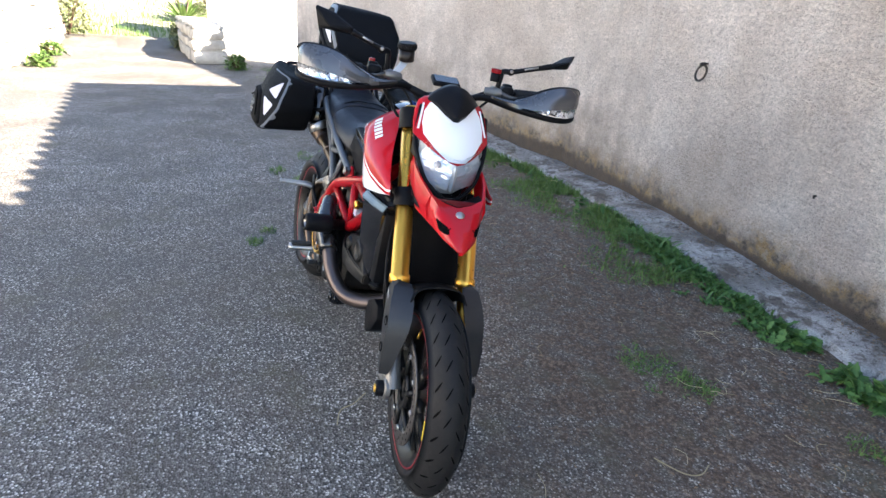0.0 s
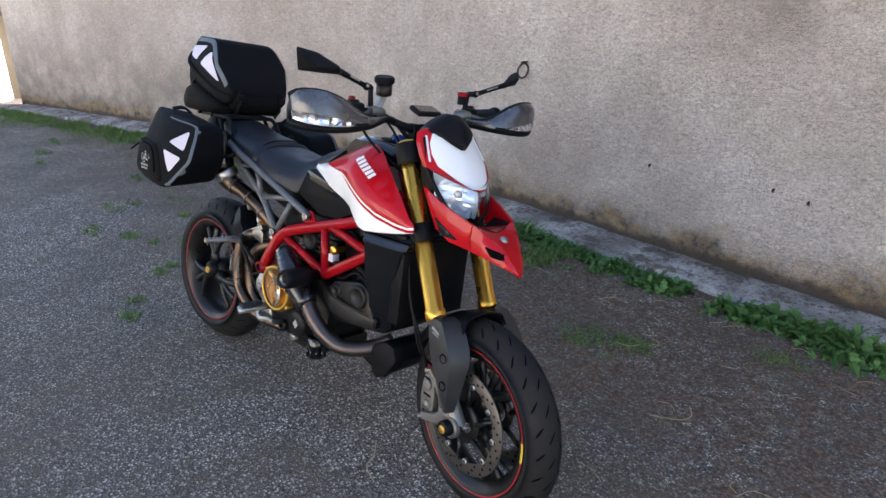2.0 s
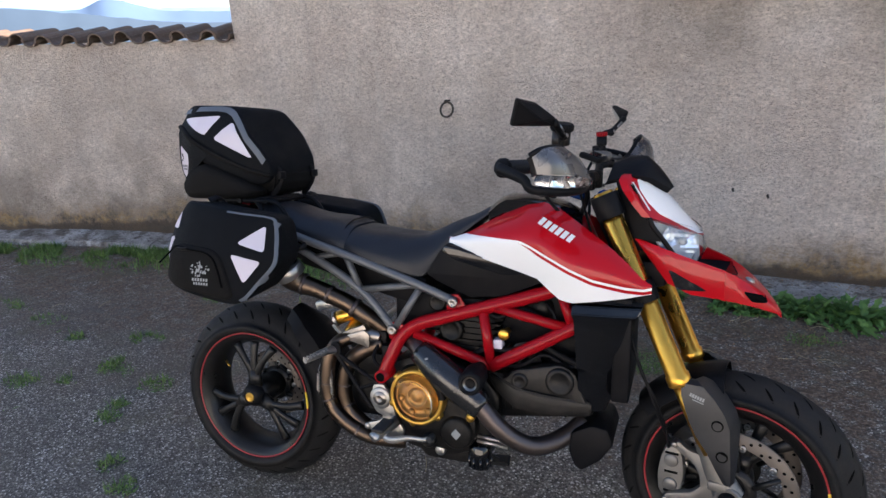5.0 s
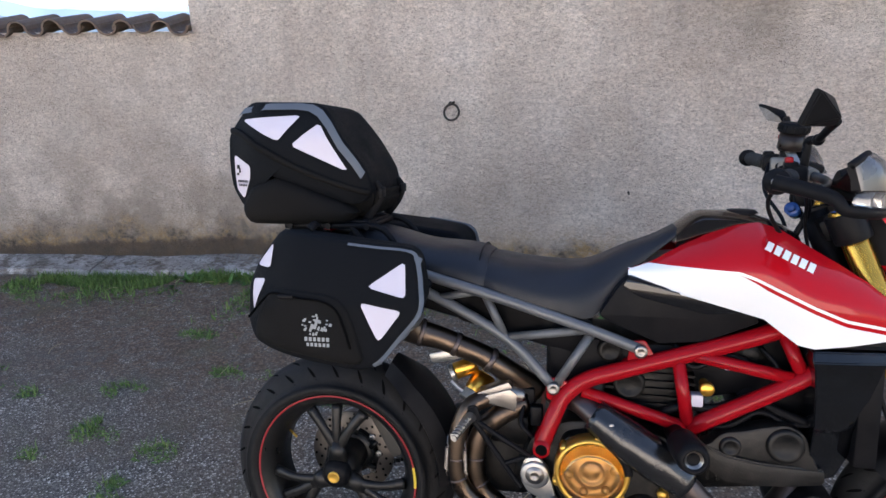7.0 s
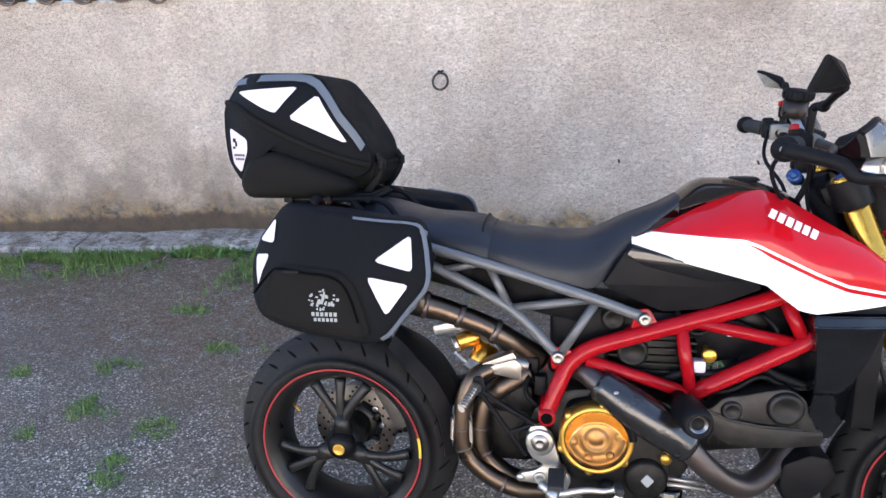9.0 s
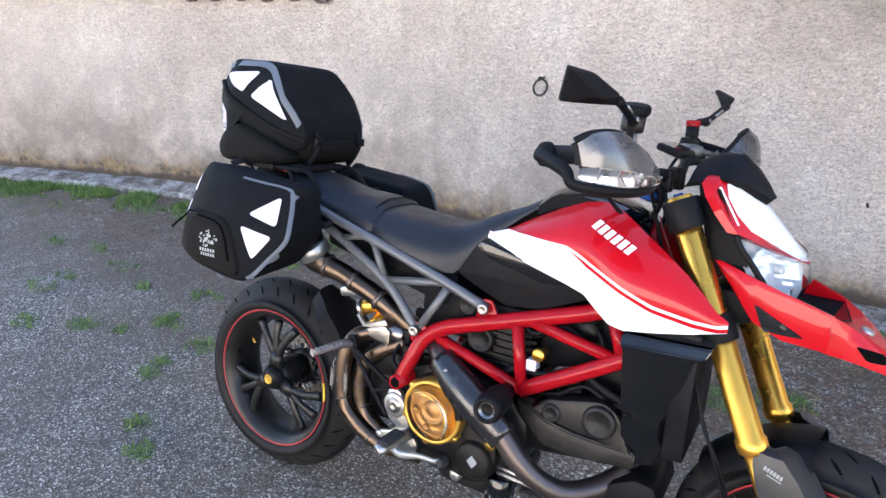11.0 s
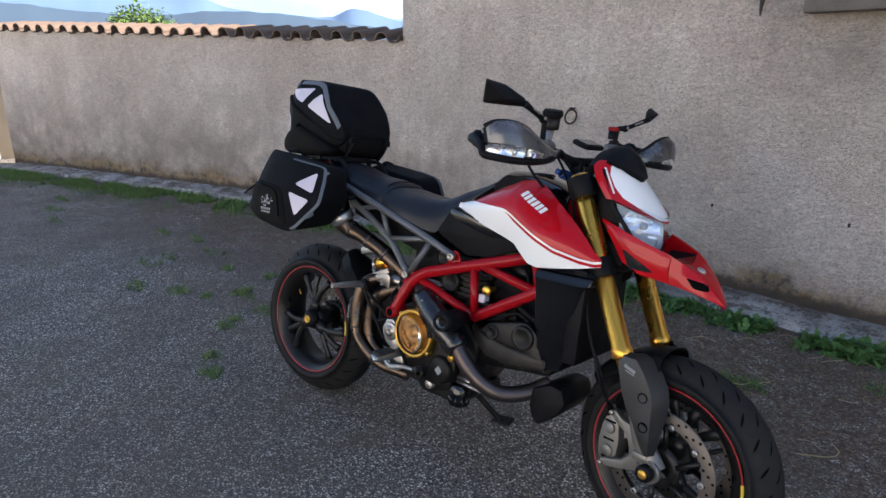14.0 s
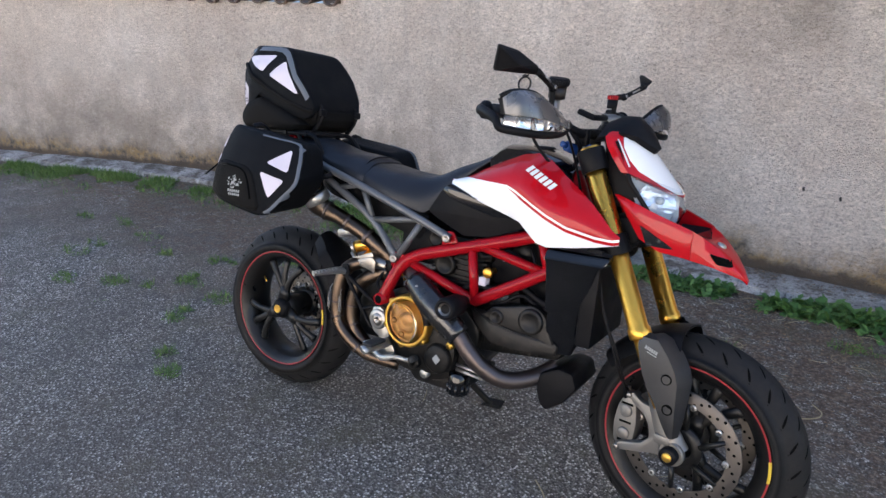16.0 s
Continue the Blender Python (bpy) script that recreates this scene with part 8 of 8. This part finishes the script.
b = bmesh.new()
WM = Matrix.Translation((-9.74, 0.39, 0)) @ Matrix.Rotation(math.atan2(-0.85, -0.32), 4, "Z")
wall_sheet(b, WM @ pose(1.60, 0.0, 0, 0, 0, 180), 1.60, 1.76, (), 0.08, 0.01)
box(b, (0.80, -0.20, 0.82), (1.60, 0.38, 1.82), WM)
wall_white = structure("wall_white", b, WHITE_RENDER, "sunlit white rendered garden wall end", "wall")
b = bmesh.new()
box(b, (0.80, -0.18, 1.78), (1.66, 0.52, 0.06), WM, 0.01)
part("coping_stone", b, STONE, wall_white)
rubble_wall("wall_stone_1", (-7.3, -3.75), (-11.0, -4.0), 1.25, 0.5, "sunlit pale rubble stone wall", 4)
rubble_wall("wall_stone_2", (-8.45, -0.98), (-10.6, -1.45), 0.62, 0.5, "low rubble edging beside the garden", 6)


SHRUB_LEAF = leafy("dusty_shrub_leaf", (0.07, 0.085, 0.035), (0.24, 0.25, 0.12))


def shrub(x, y, z, r, h, n, seed, label, spiky=False, mat=None):
    rr = random.Random(seed)
    bush = thing("shrub" if not spiky else "spiky_plant", label, "plant", Matrix.Translation((x, y, z)))
    bm = bmesh.new()
    for k in range(7):
        a = rr.uniform(0, 6.283)
        tube(bm, [(0, 0, -0.05), (0.3 * r * math.cos(a), 0.3 * r * math.sin(a), h * 0.4), (0.6 * r * math.cos(a), 0.6 * r * math.sin(a), h * 0.75)], [0.02, 0.012, 0.005], 6, 3)
    part("stem", bm, BROWN_WOOD, bush)
    bm = bmesh.new()
    for k in range(n):
        a, u, rad = rr.uniform(0, 6.283), rr.uniform(0.05, 1.0), rr.random() ** 0.35
        if spiky:
            leaf(bm, Vector((0.05 * math.cos(a), 0.05 * math.sin(a), 0)), a, rr.uniform(0.6, 1.0) * h * 1.2, 0.03, rr.uniform(0.4, 1.3), 0.25)
            continue
        edge = r * math.sqrt(max(0.05, 1 - (u - 0.35) ** 2 / 0.5)) * (0.75 + 0.4 * noise.noise((math.cos(a) * 2, math.sin(a) * 2, seed + u * 3)))
        leaf(bm, Vector((edge * rad * math.cos(a), edge * rad * math.sin(a), u * h)), rr.uniform(0, 6.283), rr.uniform(0.05, 0.11), rr.uniform(0.012, 0.028), rr.uniform(-0.4, 1.2), 0.4)
    part("foliage", bm, mat or SHRUB_LEAF, bush)
    return bush


shrub(-11.3, -3.75, rise(-11.3, -3.75), 0.55, 1.0, 1500, 21, "leafy green shrub at the end of the stone wall")
shrub(-10.6, -1.55, 0.0, 0.40, 0.55, 900, 22, "round green shrub in the rockery")
shrub(-12.6, -1.75, rise(-12.6, -1.75), 0.5, 0.75, 42, 23, "spiky grey-green agave by the garden slope", True, GRASS)
shrub(-13.6, -1.25, rise(-13.6, -1.25), 0.6, 0.7, 1000, 24, "green shrub beside the garden slope")
shrub(-7.85, -0.55, 0.0, 0.22, 0.22, 260, 25, "small yellow-green plant at the foot of the white wall", False, GRASS)
shrub(-7.6, -3.25, 0.0, 0.25, 0.16, 240, 26, "low weeds at the foot of the stone wall", False, GRASS)
shrub(-9.0, -3.45, 0.0, 0.25, 0.2, 260, 27, "low weeds at the foot of the stone wall", False, GRASS)
mb = bmesh.new()
for k in range(9000):
    x = -11.3 - 12 * rng.random() ** 1.6
    y = rng.uniform(-5.2, -1.0) - (-11.3 - x) * rng.uniform(-0.05, 0.15)
    blade(mb, Vector((x, y, rise(x, y))), rng.uniform(0, 6.283), rng.uniform(0.04, 0.14), rng.uniform(0, 0.08), 0.006)
tagged(part("meadow_grass", mb, GRASS, None), "sunlit long grass on the garden slope", "grass", kind="stuff")

# neighbouring house down the lane
HX, HZ = -34.0, -3.0
nb = thing("neighbour_house", "shaded grey rendered house with small windows and tiled eaves", "house", pose(HX, 1.3, HZ, 0, 0, -58))
FACE = worn("grey_render", (0.36, 0.32, 0.28), 0.95, vary=0.25, scale=0.8, grain=12, relief=0.4)
b = bmesh.new()
for x0, x1, z0, z1 in ((-3.0, 5.0, -0.6, 0.0), (-3.0, 1.15, 0.0, 3.95), (1.15, 1.55, 0.0, 0.95), (1.15, 1.55, 1.75, 2.55), (1.15, 1.55, 3.5, 3.95), (1.55, 2.0, 0.0, 3.95), (2.0, 2.7, 1.95, 3.95), (2.7, 5.0, 0.0, 3.95)):
    box(b, (-0.2, (x0 + x1) / 2, (z0 + z1) / 2), (0.4, x1 - x0, z1 - z0))
box(b, (-3.4, 1.0, 1.9), (6.0, 8.0, 4.2))
part("wall", b, FACE, nb)
b = bmesh.new()
loft(b, [[(0.55, y, 3.85), (-7.0, y, 5.6), (-7.0, y, 5.75), (0.55, y, 4.0)] for y in (-3.3, 5.3)])
rf = part("roof", b, TILE, nb)
for z0, z1, y0, y1 in ((2.55, 3.5, 1.15, 1.55), (0.95, 1.75, 1.15, 1.55)):
    b = bmesh.new()
    for yy in (y0 + 0.03, (y0 + y1) / 2, y1 - 0.03):
        box(b, (-0.10, yy, (z0 + z1) / 2), (0.05, 0.05, z1 - z0))
    for zz in (z0 + 0.03, z1 - 0.03):
        box(b, (-0.10, (y0 + y1) / 2, zz), (0.05, y1 - y0 - 0.06, 0.05))
    wn_ = part("window", b, WHITE_RENDER, nb)
    b = bmesh.new()
    box(b, (-0.16, (y0 + y1) / 2, (z0 + z1) / 2), (0.01, y1 - y0, z1 - z0))
    part("pane", b, GLOSS, wn_)
b = bmesh.new()
box(b, (-0.12, 2.35, 0.97), (0.05, 0.68, 1.94))
part("door", b, BROWN_WOOD, nb)
b = bmesh.new()
rod(b, (0.08, -0.35, 0.0), (0.08, -0.35, 3.85), 0.07, seg=10)
part("downpipe", b, IRON, nb)


# tree and hills behind the low wall
def tree(x, y, ground_z, top, radius, seed, label):
    rr = random.Random(seed)
    tr = thing("tree", label, "tree", Matrix.Translation((x, y, ground_z)))
    h = top - ground_z
    bm = bmesh.new()
    tube(bm, [(0, 0, 0), (0.1, 0, h * 0.3), (0, 0.1, h * 0.6)], [0.3, 0.2, 0.1], 10, 4)
    for k in range(9):
        a = rr.uniform(0, 6.283)
        tube(bm, [(0, 0, h * 0.35), (radius * 0.5 * math.cos(a), radius * 0.5 * math.sin(a), h * 0.6), (radius * 0.75 * math.cos(a), radius * 0.75 * math.sin(a), h * rr.uniform(0.7, 0.85))], [0.12, 0.07, 0.03], 6, 3)
    part("trunk", bm, BROWN_WOOD, tr)
    bm = bmesh.new()
    for k in range(5200):
        a, u = rr.uniform(0, 6.283), rr.random()
        th = math.acos(1 - u * 1.25)
        rad = rr.uniform(0.72, 1.0) * (0.92 + 0.18 * noise.noise((math.cos(a) * 3, math.sin(a) * 3, u * 5 + seed)))
        c = Vector((radius * rad * math.sin(th) * math.cos(a), radius * rad * math.sin(th) * math.sin(a), h * 0.45 + h * 0.55 * rad * math.cos(th)))
        leaf(bm, c, rr.uniform(0, 6.283), rr.uniform(0.16, 0.34), rr.uniform(0.05, 0.10), rr.uniform(-0.6, 1.3), 0.4)
    part("crown", bm, GRASS, tr)


TR = Vector((math.cos(radians(161.0)), math.sin(radians(161.0))))
tree(2.2 + TR.x * 48, -1.26 + TR.y * 48, -2.0, 5.4, 3.3, 31, "round dense green tree beyond the low wall")


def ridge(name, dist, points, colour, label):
    """A far range of hills: a rolling crest over a sloping face; colour carries the haze."""
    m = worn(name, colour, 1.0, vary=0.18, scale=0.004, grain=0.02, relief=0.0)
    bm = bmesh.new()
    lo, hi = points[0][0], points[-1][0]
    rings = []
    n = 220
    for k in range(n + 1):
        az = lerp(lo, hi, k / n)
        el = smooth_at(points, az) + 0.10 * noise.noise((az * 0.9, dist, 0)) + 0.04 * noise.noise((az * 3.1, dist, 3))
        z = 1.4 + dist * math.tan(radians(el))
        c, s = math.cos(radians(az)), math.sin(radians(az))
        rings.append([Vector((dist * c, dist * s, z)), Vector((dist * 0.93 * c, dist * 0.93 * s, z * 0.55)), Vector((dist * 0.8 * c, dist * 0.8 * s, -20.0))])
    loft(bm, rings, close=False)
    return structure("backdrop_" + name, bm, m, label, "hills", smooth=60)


# Distance haze is put into the base colours: paler and bluer further out.
ridge("hills_near", 1500, ((95, 1.5), (120, 2.0), (138, 2.6), (141, 2.9), (146, 3.6), (151, 4.15), (156, 4.15), (160, 3.75), (165, 3.9), (169, 4.25), (180, 4.3), (200, 3.0), (230, 1.5)), (0.040, 0.075, 0.120), "wooded hills, blue-grey with painted haze")
ridge("hills_middle", 2600, ((95, 2.2), (125, 3.0), (140, 3.6), (142, 4.1), (144.2, 4.6), (146, 3.9), (150, 4.1), (154, 4.4), (156.5, 5.2), (160, 5.25), (163, 5.6), (170, 5.4), (190, 4.6), (230, 2.5)), (0.085, 0.155, 0.265), "mountains, pale blue with painted haze")
ridge("hills_far", 4200, ((95, 3.0), (130, 3.6), (142, 3.9), (146, 4.5), (150, 5.4), (155, 6.0), (160, 6.5), (175, 6.6), (200, 5.0), (230, 3.0)), (0.17, 0.265, 0.40), "distant mountains, very pale with painted haze")
